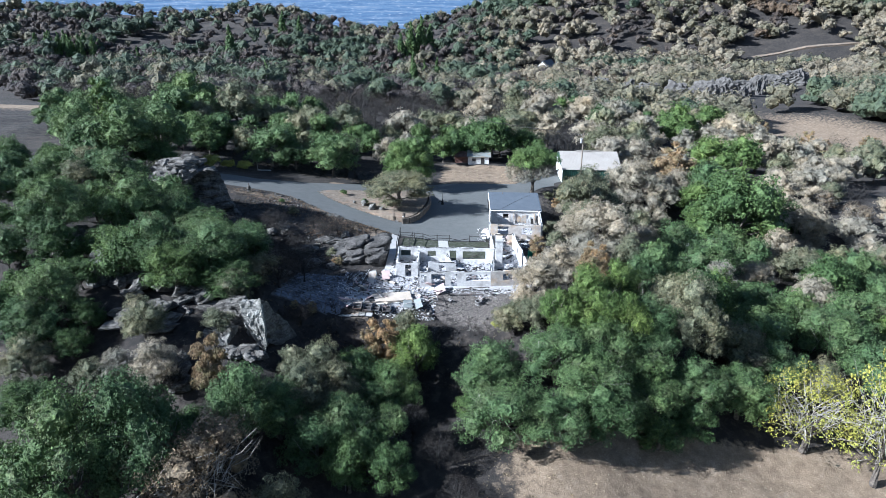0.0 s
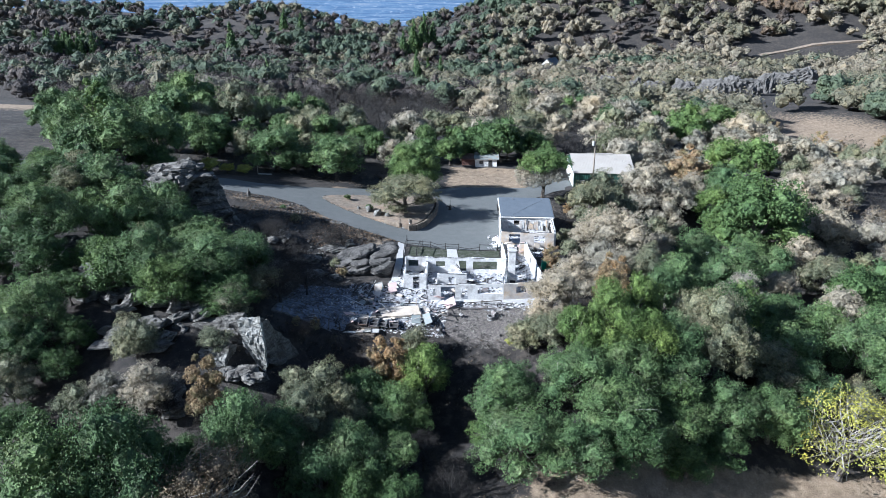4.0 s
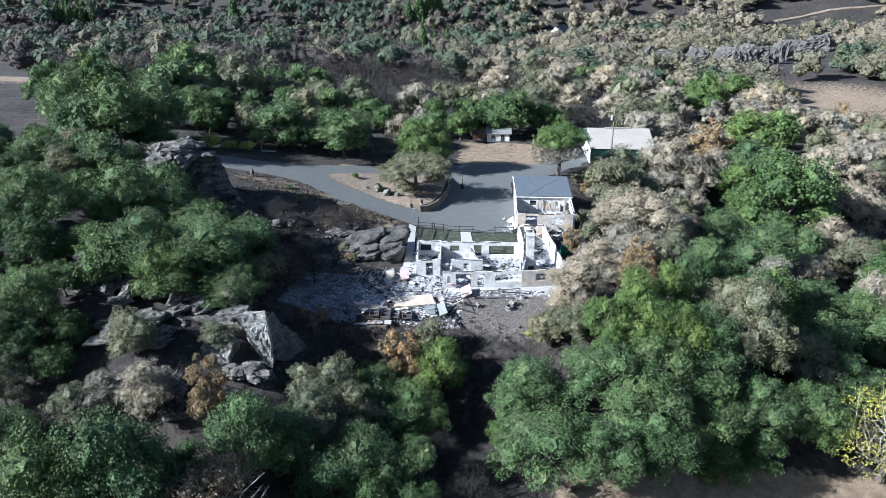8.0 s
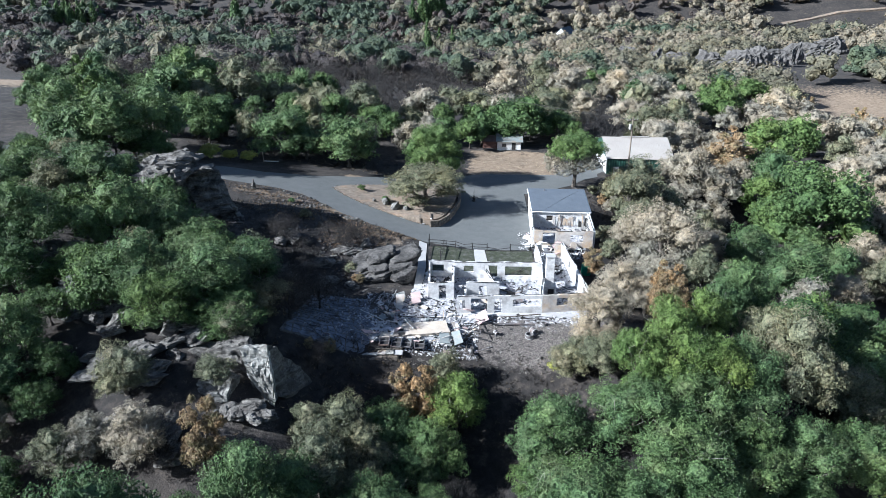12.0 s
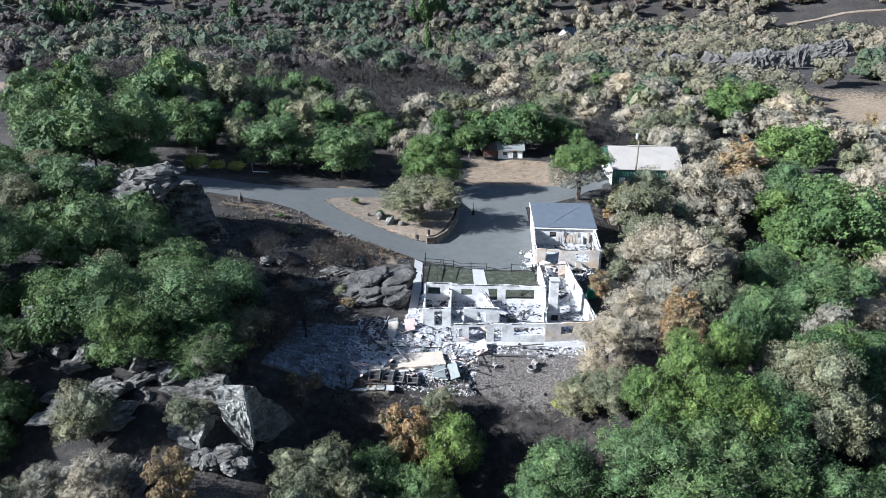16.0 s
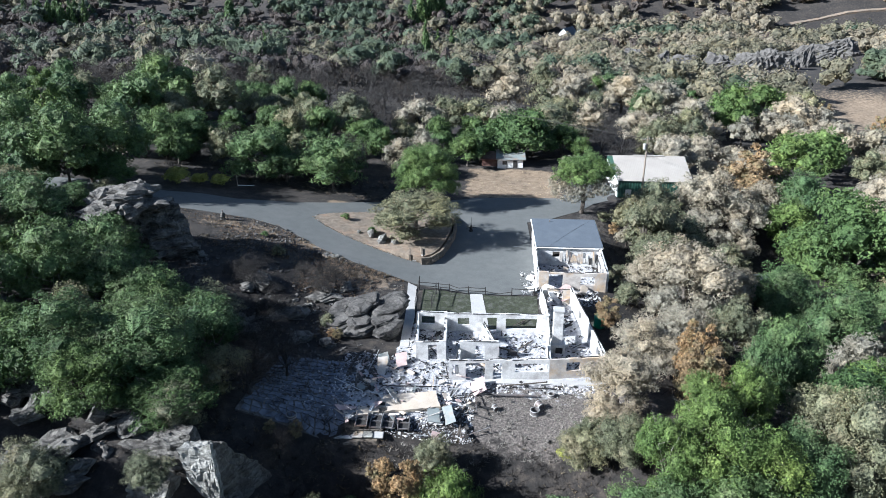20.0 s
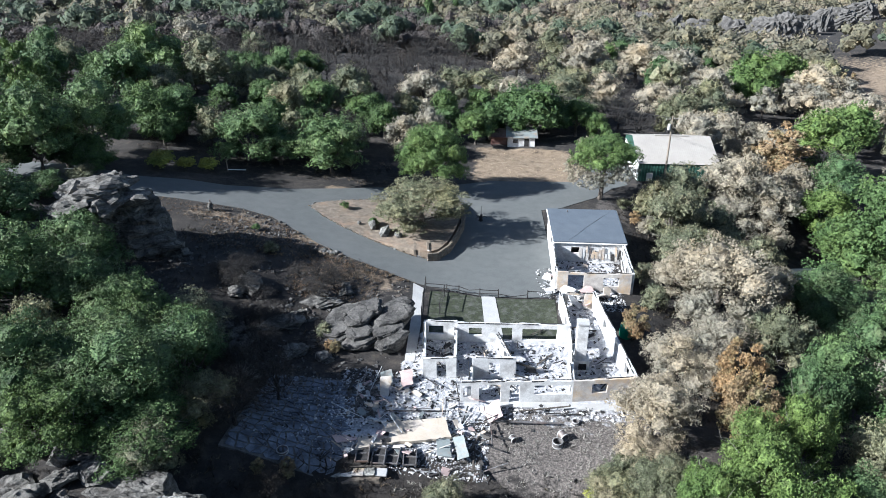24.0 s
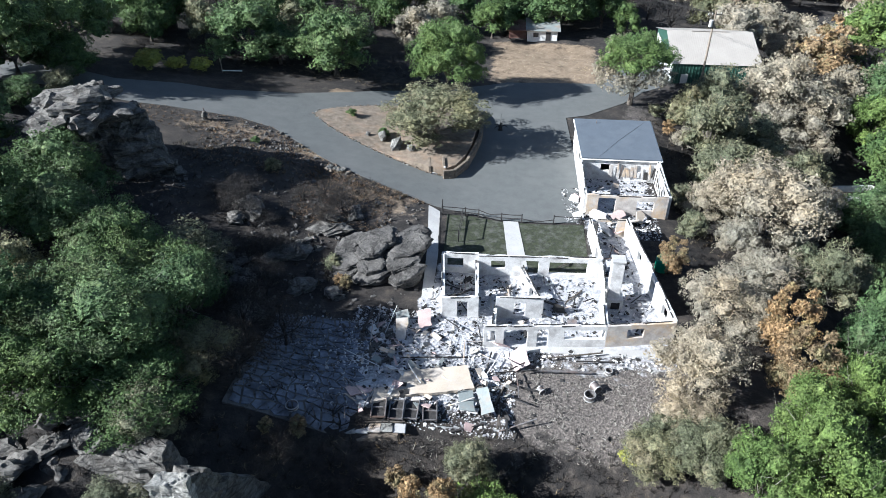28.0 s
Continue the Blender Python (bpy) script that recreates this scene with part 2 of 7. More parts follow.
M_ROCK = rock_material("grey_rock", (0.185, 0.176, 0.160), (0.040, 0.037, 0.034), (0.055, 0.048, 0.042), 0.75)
M_PALEROCK = rock_material("pale_rock", (0.265, 0.261, 0.242), (0.066, 0.064, 0.059), (0.075, 0.070, 0.058), 0.85)
M_STONE = surface("terrace_stone", (0.23, 0.185, 0.14), (0.10, 0.083, 0.066), 1.5, 0.92, bump=0.6)
M_PURPLESHEET = surface("scorched_sheet", (0.30, 0.26, 0.29), (0.13, 0.11, 0.13), 1.6, 0.55, 0.3, stain=(0.06, 0.05, 0.06), stain_amount=0.5)
M_PINK = surface("pinkish_panel", (0.62, 0.46, 0.42), (0.44, 0.33, 0.31), 1.0, 0.85, stain=(0.25, 0.2, 0.2), stain_amount=0.4)
M_CREAM = surface("cream_slab", (0.58, 0.49, 0.39), (0.44, 0.375, 0.30), 0.8, 0.88, stain=(0.45, 0.42, 0.40), stain_amount=0.4)
M_TANK = surface("green_plastic", (0.01, 0.26, 0.16), (0.008, 0.20, 0.12), 0.8, 0.4, bump=0.02)
M_STEEL = surface("scorched_steel", (0.30, 0.29, 0.29), (0.12, 0.11, 0.105), 2.0, 0.55, 0.6, stain=(0.22, 0.11, 0.06), stain_amount=0.5)
M_POLE = surface("weathered_pole", (0.30, 0.25, 0.20), (0.17, 0.14, 0.11), 3.0, 0.9)
M_DARKGLASS = surface("dark_opening", (0.03, 0.03, 0.032), (0.02, 0.02, 0.022), 1.0, 0.4, bump=0)


def ground_material():
    m, nodes, links, bsdf = node_material("burnt_ground")
    geo = nodes.new("ShaderNodeNewGeometry")
    pos = geo.outputs["Position"]

    def attribute(name):
        a = nodes.new("ShaderNodeAttribute")
        a.attribute_name = name
        return a.outputs["Fac"]

    big = noise_of(nodes, links, pos, 0.09, 6.0, 0.62)
    mid = noise_of(nodes, links, pos, 0.8, 6.0, 0.7)
    fine = noise_of(nodes, links, pos, 6.0, 4.0, 0.7)
    char = ramp_of(nodes, [(0.30, (0.009, 0.0085, 0.0085)), (0.50, (0.024, 0.021, 0.019)), (0.72, (0.080, 0.065, 0.052))])
    links.new(mid, char.inputs[0])
    big_r = ramp_of(nodes, [(0.45, (0, 0, 0)), (0.70, (0.26, 0.26, 0.26))])
    links.new(big, big_r.inputs[0])
    col = mix_of(nodes, links, big_r.outputs[0], char.outputs[0], (0.13, 0.105, 0.085))
    straw = ramp_of(nodes, [(0.28, (0.14, 0.100, 0.066)), (0.52, (0.25, 0.187, 0.125)), (0.78, (0.36, 0.285, 0.205))])
    links.new(mid, straw.inputs[0])
    ash = ramp_of(nodes, [(0.30, (0.19, 0.19, 0.20)), (0.46, (0.38, 0.38, 0.395)), (0.64, (0.62, 0.62, 0.635))])
    links.new(mid, ash.inputs[0])

    def masked(col, name, over):
        add = nodes.new("ShaderNodeMath")
        add.operation = "MULTIPLY_ADD"
        links.new(mid, add.inputs[0])
        add.inputs[1].default_value = 0.9
        links.new(attribute(name), add.inputs[2])
        r = ramp_of(nodes, [(0.80, (0, 0, 0)), (1.15, (1, 1, 1))])
        links.new(add.outputs[0], r.inputs[0])
        return mix_of(nodes, links, r.outputs[0], col, over)

    bare = ramp_of(nodes, [(0.32, (0.045, 0.040, 0.037)), (0.50, (0.120, 0.104, 0.092)), (0.70, (0.235, 0.205, 0.182))])
    links.new(fine, bare.inputs[0])
    col = masked(col, "bare", bare.outputs[0])
    col = masked(col, "dry", straw.outputs[0])
    col = masked(col, "ash", ash.outputs[0])
    fr = ramp_of(nodes, [(0.25, (0.6, 0.6, 0.6)), (0.75, (1.25, 1.25, 1.25))])
    links.new(fine, fr.inputs[0])
    col = mix_of(nodes, links, 1.0, col, fr.outputs[0], "MULTIPLY")
    links.new(col, bsdf.inputs["Base Color"])
    bsdf.inputs["Roughness"].default_value = 0.97
    b = nodes.new("ShaderNodeBump")
    b.inputs["Strength"].default_value, b.inputs["Distance"].default_value = 0.8, 0.15
    links.new(fine, b.inputs["Height"])
    links.new(b.outputs[0], bsdf.inputs["Normal"])
    return m


M_GROUND = ground_material()
M_PALEBARK = surface("pale_bark", (0.50, 0.47, 0.42), (0.22, 0.20, 0.175), 3.0, 0.9, bump=0.3)


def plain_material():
    """Far fields and towns, with blue haze painted into a glowing colour."""
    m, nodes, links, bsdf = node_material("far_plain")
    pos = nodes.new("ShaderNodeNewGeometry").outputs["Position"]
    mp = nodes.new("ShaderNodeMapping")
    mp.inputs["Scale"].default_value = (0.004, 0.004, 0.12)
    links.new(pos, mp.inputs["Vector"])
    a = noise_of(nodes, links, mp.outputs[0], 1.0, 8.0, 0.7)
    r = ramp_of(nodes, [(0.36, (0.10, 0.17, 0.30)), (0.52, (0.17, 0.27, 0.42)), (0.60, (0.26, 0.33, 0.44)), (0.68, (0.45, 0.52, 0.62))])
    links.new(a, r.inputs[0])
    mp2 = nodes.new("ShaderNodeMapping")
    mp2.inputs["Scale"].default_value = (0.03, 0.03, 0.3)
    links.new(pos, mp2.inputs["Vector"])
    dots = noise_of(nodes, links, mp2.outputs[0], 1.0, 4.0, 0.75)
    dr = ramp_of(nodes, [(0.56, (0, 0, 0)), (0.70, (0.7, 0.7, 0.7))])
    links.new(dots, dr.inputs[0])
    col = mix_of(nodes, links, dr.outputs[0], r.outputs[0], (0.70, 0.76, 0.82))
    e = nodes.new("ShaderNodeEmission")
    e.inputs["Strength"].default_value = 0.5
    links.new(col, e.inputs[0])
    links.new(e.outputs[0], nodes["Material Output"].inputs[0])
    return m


M_PLAIN = plain_material()
M_ASHCHUNK = surface("ash_chunks", (0.53, 0.525, 0.535), (0.31, 0.31, 0.325), 2.2, 0.95, stain=(0.20, 0.195, 0.195), stain_scale=0.9, stain_amount=0.55, bump=0.5, fine=14)
M_LAWN = surface("singed_lawn", (0.044, 0.054, 0.024), (0.018, 0.022, 0.013), 3.5, 0.95, stain=(0.16, 0.155, 0.15), stain_scale=1.3, stain_amount=0.4, bump=0.8, fine=20)
M_DRYSOIL = surface("dry_soil", (0.29, 0.235, 0.178), (0.13, 0.105, 0.08), 1.4, 0.97, stain=(0.30, 0.20, 0.13), stain_scale=0.5, stain_amount=0.6, bump=0.9, fine=12)
M_FLAG = surface("flagstone", (0.215, 0.236, 0.285), (0.070, 0.077, 0.097), 1.2, 0.9, stain=(0.035, 0.038, 0.046), stain_scale=0.7, stain_amount=0.55, bump=0.4)
M_SOOTSTONE = surface("sooty_stone", (0.16, 0.15, 0.14), (0.05, 0.048, 0.045), 1.5, 0.95, bump=0.6, fine=10)
M_SCORCHGRASS = foliage("scorched_grass", (0.105, 0.072, 0.050), (0.26, 0.195, 0.14))
M_STRAW = foliage("straw", (0.26, 0.20, 0.13), (0.50, 0.41, 0.28))

M_GREENRIB = surface("green_rib", (0.055, 0.15, 0.11), (0.04, 0.11, 0.085), 0.8, 0.55, bump=0.05)


from mathutils.geometry import delaunay_2d_cdt


# ---- tools ----
def part(name, bm, material, parent=None, label="", smooth=False):
    """Links a bmesh as one mesh object, under a thing or a part if one is given."""
    me = bpy.data.meshes.new(name)
    bm.to_mesh(me)
    bm.free()
    me.materials.append(material)
    if smooth:
        me.polygons.foreach_set("use_smooth", [True] * len(me.polygons))
    ob = new(name, me)
    ob.parent = parent
    if label:
        tagged(ob, label)
    return ob


def thing(name, label, category, at=(0, 0, 0), turn=0.0, group="", kind=""):
    ob = new(name)
    ob.matrix_basis = pose(*at, 0, 0, turn)
    ob.empty_display_size = 0.2
    return tagged(ob, label, category, group, kind)


def arrays_mesh(name, verts, faces, material):
    """A mesh from numpy vertices and quads (a repeated last corner makes a triangle)."""
    me = bpy.data.meshes.new(name)
    me.from_pydata(verts.tolist(), [], faces if isinstance(faces, list) else faces.tolist())
    me.materials.append(material)
    return me


def add_box(bm, size, at=(0, 0, 0), turn=(0, 0, 0), bevel=0.0):
    m = Matrix.LocRotScale(Vector(at), Euler([radians(a) for a in turn]), Vector(size))
    made = bmesh.ops.create_cube(bm, size=1.0, matrix=m)
    if bevel:
        edges = {e for v in made["verts"] for e in v.link_edges}
        bmesh.ops.bevel(bm, geom=list(edges), offset=bevel, segments=1, affect="EDGES")
    return made["verts"]


def box_part(name, size, at, material, parent=None, turn=(0, 0, 0), bevel=0.012, label=""):
    bm = bmesh.new()
    add_box(bm, size, at, turn, bevel)
    return part(name, bm, material, parent, label)


def add_tube(bm, points, radii, sides=7):
    """A tapered tube along points."""
    rings = []
    for n, (p, r) in enumerate(zip(points, radii)):
        a, b = Vector(points[max(n - 1, 0)]), Vector(points[min(n + 1, len(points) - 1)])
        q = (b - a).to_track_quat("Z", "Y")
        rings.append([bm.verts.new(Vector(p) + q @ Vector((r * math.cos(2 * math.pi * k / sides), r * math.sin(2 * math.pi * k / sides), 0))) for k in range(sides)])
    for one, two in zip(rings, rings[1:]):
        for k in range(sides):
            bm.faces.new((one[k], one[(k + 1) % sides], two[(k + 1) % sides], two[k]))
    bm.faces.new(rings[0][::-1])
    bm.faces.new(rings[-1])


def inside(x, y, loop):
    hit = False
    for (ax, ay), (bx, by) in zip(loop, loop[1:] + loop[:1]):
        if (ay > y) != (by > y) and x < (bx - ax) * (y - ay) / (by - ay) + ax:
            hit = not hit
    return hit


# ---- the lie of the land ----
def sstep(a, b, v):
    t = max(0.0, min(1.0, (v - a) / (b - a)))
    return t * t * (3 - 2 * t)


def bump(x, y, cx, cy, rx, ry):
    return math.exp(-(((x - cx) / rx) ** 2) - ((y - cy) / ry) ** 2)


def soft(v, k):
    return 0.5 * (v + math.sqrt(v * v + k * k))


# the ridge's height by bearing: a burnt dome, a gap towards the plain, and a long rise
BEARINGS = (-0.72, -0.58, -0.50, -0.44, -0.40, -0.35, -0.31, -0.27, -0.23, -0.17, -0.12, -0.06, 0.0, 0.06, 0.17, 0.31, 0.52)
CRESTS = (31, 32, 31, 26, 25, 31, 33, 29, 19, 9, 13, 24, 39, 51, 65, 76, 81)


def ground_z(x,y):
    yy=max(y,14.0)
    z=-0.03*(min(yy,80)-20)
    if y>80: z-=0.078*max(0,soft(y-80,20)-1.0)*(1-sstep(350,560,y))+30*sstep(350,560,y)
    w=soft(-x-11,4)
    z+=min(0.16*w,9-4*math.exp(-w/40))*(0.2+0.8*sstep(2,22,y+0.6*max(0,-22-x)))*sstep(-60,-20,y)*(1-0.75*sstep(90,220,y))
    e=soft(x-12,1.5)
    z-=(13*(1-math.exp(-e*0.028)))*(1-sstep(46,58,y))+(11*(1-math.exp(-soft(x-33,3)*0.03)))*sstep(46,58,y)*(1-sstep(150,300,y))
    s=soft(-8.5-y,3)
    z-=15*(1-math.exp(-s*0.032))*(1-0.35*sstep(8,30,-x))
    z+=5.0*bump(x,y,-29,-18,13,13)
    z-=4.0*bump(x,y,-9,-20,10,6.5)
    z-=2.5*bump(x,y,-17.0,-15.0,4.0,3.0)
    z+=4.5*bump(x,y,-48,-15,13,12)+4.0*bump(x,y,19,-11,9,8)
    # far ridges, a gap between them, and the fall to the plain
    crest=float(np.interp(x/max(y+93,60),BEARINGS,CRESTS)) if y>430 else 0.0
    z+=crest*sstep(430,700,y)-(150+crest)*sstep(760,1500,y)
    return z


def ground_z_rough(x, y):
    """The ground with its unevenness, which stays off the drive and the house."""
    z = ground_z(x, y)
    away = max(sstep(8, 20, -22 - x if y < 18 else -60 - x), sstep(0, 6, x - 15), sstep(0, 8, -8 - y), sstep(0, 12, y - 62))
    z += away * (0.9 * noise.noise((x * 0.09, y * 0.09, 0.3)) + 0.35 * noise.noise((x * 0.35, y * 0.35, 4.0)))
    far = sstep(120, 500, y)
    if far:
        z += far * (7 * noise.noise((x * 0.006, y * 0.006, 7.0)) + 4 * noise.noise((x * 0.02, y * 0.02, 2.0)))
    return z


def dry_share(x, y):
    """How far the ground is covered by dry grass, raised on one slope to stand in for sunlight."""
    d = 0.0
    d = max(d, 0.62 * sstep(-10, -7, x) * sstep(11, 8, x) * sstep(56, 58, y) * sstep(78, 75, y))
    d = max(d, 0.85 * sstep(-31, -28, x) * sstep(-8, -11, x) * sstep(24, 28, y) * sstep(48, 45, y))
    d = max(d, 0.55 * bump(x, y, -19, 19, 7, 4), 0.5 * bump(x, y, -38, 29, 10, 3), 0.35 * bump(x, y, -34, 50, 14, 5))
    # Extra straw east of x = 10 brightens ground that slopes from the sun.
    d = max(d, (0.60 + 0.25 * sstep(10, 18, x)) * sstep(-2, 10, x) * sstep(-20 + 0.12 * (x - 10), -26 + 0.12 * (x - 10), y) * sstep(70, 50, x))
    d = max(d, 0.66 * bump(x, y, 142, 205, 46, 62), 0.95 * bump(x, y, -150, 142, 42, 24), 0.28 * bump(x, y, 240, 505, 70, 40))
    d = max(d, 0.30 * sstep(90, 200, y) * sstep(-70, 40, x) * (0.2 + 0.9 * noise.noise((x * 0.012, y * 0.012, 5.0))))
    return d


def ash_share(x, y):
    a = max(0.9 * sstep(-18, -13, x) * sstep(9.5, 8, x) * sstep(-10 + 8 * sstep(-8, -3, x), -5 + 5 * sstep(-8, -3, x), y) * sstep(3 + 10 * sstep(-12.5, -11.5, x), 0 + 9 * sstep(-12.5, -11.5, x), y), 0.8 * sstep(3, 4, x) * sstep(8.5 + 3 * sstep(19, 21, y), 7 + 3 * sstep(19, 21, y), x) * sstep(9, 12, y) * sstep(30, 28, y))
    a = max(a, 0.42 * sstep(-5, -3, x) * sstep(11, 8, x) * sstep(-4.2, -2.2, y) * sstep(1, 0, y), 0.55 * sstep(-24, -21, x) * sstep(-13, -15, x) * sstep(-9.5, -8, y) * sstep(2, 0, y), 0.34 * bump(x, y, 2, -3, 9, 3), 0.22 * sstep(120, 300, y) * (0.4 + noise.noise((x * 0.02, y * 0.02, 9.0))))
    return a


def bare_share(x, y):
    """Where grey-brown soil and dead stalks show between the char."""
    b = max(0.95 * bump(x, y, 3, -5.5, 11, 5.5), 0.55 * bump(x, y, -21, 18, 9, 5), 0.6 * bump(x, y, -23, -25, 9, 3.5), 0.6 * bump(x, y, 13, 47, 4, 7), 0.5 * bump(x, y, -35, 29, 12, 3))
    return max(b, (0.08 + 0.12 * sstep(0, 60, x)) * sstep(60, 90, y))


def spaced(near_a, near_b, step, far_a, far_b, growth):
    mid = list(np.arange(near_a, near_b + 1e-6, step))
    low, high, d = [], [], step
    v = near_a
    while v > far_a:
        d *= growth
        v -= d
        low.append(v)
    v, d = near_b, step
    while v < far_b:
        d *= growth
        v += d
        high.append(v)
    return low[::-1] + mid + high


def make_ground():
    xs = spaced(-72, 72, 1.2, -2600, 2600, 1.07)
    ys = spaced(-60, 100, 1.2, -400, 3400, 1.045)
    verts, dry, ash, bare = [], [], [], []
    for y in ys:
        for x in xs:
            verts.append((x, y, ground_z_rough(x, y)))
            dry.append(dry_share(x, y))
            ash.append(ash_share(x, y))
            bare.append(bare_share(x, y))
    w = len(xs)
    faces = [(j * w + i, j * w + i + 1, (j + 1) * w + i + 1, (j + 1) * w + i) for j in range(len(ys) - 1) for i in range(w - 1)]
    me = bpy.data.meshes.new("ground")
    me.from_pydata(verts, [], faces)
    me.materials.append(M_GROUND)
    me.polygons.foreach_set("use_smooth", [True] * len(faces))
    for name, values in (("dry", dry), ("ash", ash), ("bare", bare)):
        me.attributes.new(name, "FLOAT", "POINT").data.foreach_set("value", values)
    return tagged(new("ground", me), "burnt brown hillside with ash and dry grass", "ground", kind="structure")


ground = make_ground()


def draped(name, loop, lift, material, label, category, step=1.2, holes=(), thick=0.12, rough=False):
    """A sheet with real edges that follows the ground inside a loop of corners."""

    def dense(ring):
        out = []
        for (ax, ay), (bx, by) in zip(ring, ring[1:] + ring[:1]):
            n = max(1, int(math.hypot(bx - ax, by - ay) / step))
            out += [(ax + (bx - ax) * k / n, ay + (by - ay) * k / n) for k in range(n)]
        return out

    rings = [dense(loop)] + [dense(h) for h in holes]
    points, edges = [], []
    for ring in rings:
        first = len(points)
        points += [Vector(p) for p in ring]
        edges += [(first + k, first + (k + 1) % len(ring)) for k in range(len(ring))]
    xs, ys = [p[0] for p in loop], [p[1] for p in loop]
    y = min(ys) + step / 2
    while y < max(ys):
        x = min(xs) + step / 2
        while x < max(xs):
            if inside(x, y, rings[0]) and not any(inside(x, y, r) for r in rings[1:]):
                points.append(Vector((x, y)))
            x += step
        y += step
    vs, _, fs, *_ = delaunay_2d_cdt(points, edges, [], 0, 1e-4)
    bm = bmesh.new()
    land = ground_z_rough if rough else ground_z
    over = lift if callable(lift) else (lambda x, y: lift)
    made = [bm.verts.new((v.x, v.y, land(v.x, v.y) + over(v.x, v.y))) for v in vs]
    for f in fs:
        c = sum((vs[k] for k in f), Vector((0, 0))) / len(f)
        if inside(c.x, c.y, rings[0]) and not any(inside(c.x, c.y, r) for r in rings[1:]):
            bm.faces.new([made[k] for k in f])
    bmesh.ops.delete(bm, geom=[v for v in bm.verts if not v.link_faces], context="VERTS")
    border = bmesh.ops.extrude_edge_only(bm, edges=[e for e in bm.edges if e.is_boundary])
    for v in border["geom"]:
        if isinstance(v, bmesh.types.BMVert):
            v.co.z -= thick + over(v.co.x, v.co.y)
    ob = part(name, bm, material, None, label)
    return tagged(ob, label, category, kind="structure")


def rounded(ring, passes=2):
    for _ in range(passes):
        ring = [p for (ax, ay), (bx, by) in zip(ring, ring[1:] + ring[:1]) for p in ((0.75 * ax + 0.25 * bx, 0.75 * ay + 0.25 * by), (0.25 * ax + 0.75 * bx, 0.25 * ay + 0.75 * by))]
    return ring


ISLAND = rounded([(-30.2, 37.6), (-26.6, 40.8), (-22.2, 43.2), (-14.3, 45.6), (-10.0, 45.9), (-8.7, 41.2), (-9.6, 31.6), (-11.4, 26.6), (-13.9, 26.8), (-17.6, 28.4), (-21.5, 30.4), (-25.7, 33.1), (-28.5, 35.5)], 1)
ROAD_SOUTH = [(-95, 36), (-70, 32.5), (-50, 31.4), (-46, 32), (-41.7, 32.3), (-37.3, 32.4), (-33.3, 31.4), (-29.8, 29), (-26.6, 26.5), (-23, 24.4), (-18.7, 22.6), (-14.4, 20.7), (-13.2, 20.1), (-12, 19.8)]
ROAD_COURT = [(-9.1, 19.2), (-5.3, 18.3), (-0.3, 18.3), (2.5, 18.6), (3.0, 28), (2.9, 36.3), (2.6, 45.4), (5.6, 46.6), (11, 51.4), (14.2, 55.8), (19, 59.2), (18.6, 68.5), (14, 67.5), (10.5, 62.5), (8.8, 58.4)]
ROAD_NORTH = [(6.5, 58.4), (-5.4, 57.6), (-11.5, 54.4), (-16, 51.2), (-22.2, 48.4), (-27.5, 45.3), (-33.3, 42.2), (-42, 39.2), (-47.4, 38.8), (-54.6, 36.8), (-70, 38.5), (-95, 42)]
road = draped("road", ROAD_SOUTH + ROAD_COURT + ROAD_NORTH, 0.06, M_ASPHALT, "smooth grey asphalt driveway and turning court", "driveway", holes=[ISLAND])


# ---- trees ----
def leaf_quads(rng, centres, radii, big, count, size, rise=-0.55, spread=0.55, long=1.6):
    """Leaf clumps over the outer side of boughs and clumps: bent rhombs that face outwards more or less."""
    centres, radii = np.array(centres), np.array(radii)
    share = radii**1.7
    share[: len(big)] *= 0.8
    pick = rng.choice(len(radii), size=count * 2, p=share / share.sum())
    d = rng.normal(size=(count * 2, 3))
    d /= np.linalg.norm(d, axis=1, keepdims=True)
    keep = d[:, 2] > rise
    pick, d = pick[keep], d[keep]
    p = centres[pick] + d * (radii[pick] * rng.uniform(0.66, 1.13, len(pick)))[:, None]
    own = np.arange(len(big))[None] == pick[:, None]
    gap = np.linalg.norm(p[:, None] - np.array([b[:3] for b in big])[None], axis=2) / np.array([b[3] for b in big])[None]
    keep = np.where(own, 9, gap).min(1) > 0.74
    p, d = p[keep][:count], d[keep][:count]
    n = d + rng.normal(size=d.shape) * spread + np.array([0, 0, 0.25])
    n /= np.linalg.norm(n, axis=1, keepdims=True)
    u = np.cross(n, rng.normal(size=n.shape))
    u /= np.linalg.norm(u, axis=1, keepdims=True)
    v = np.cross(n, u)
    s = size * rng.uniform(0.5, 1.3, (len(p), 1))
    verts = np.stack([p - u * s * long / 2 - n * s * 0.2, p + u * s * long * rng.uniform(0.2, 0.5, (len(p), 1)) - v * s * 0.45, p + u * s * 0.25 + v * s * 0.5 + n * s * 0.1], 1).reshape(-1, 3)
    return verts, np.arange(len(verts)).reshape(-1, 3)


def ball_arrays(level):
    bm = bmesh.new()
    bmesh.ops.create_icosphere(bm, subdivisions=level, radius=1.0)
    v = np.array([tuple(a.co) for a in bm.verts])
    f = [[a.index for a in face.verts] for face in bm.faces]
    bm.free()
    return v, f


BALL = ball_arrays(2)
BALL_LOW = ball_arrays(1)


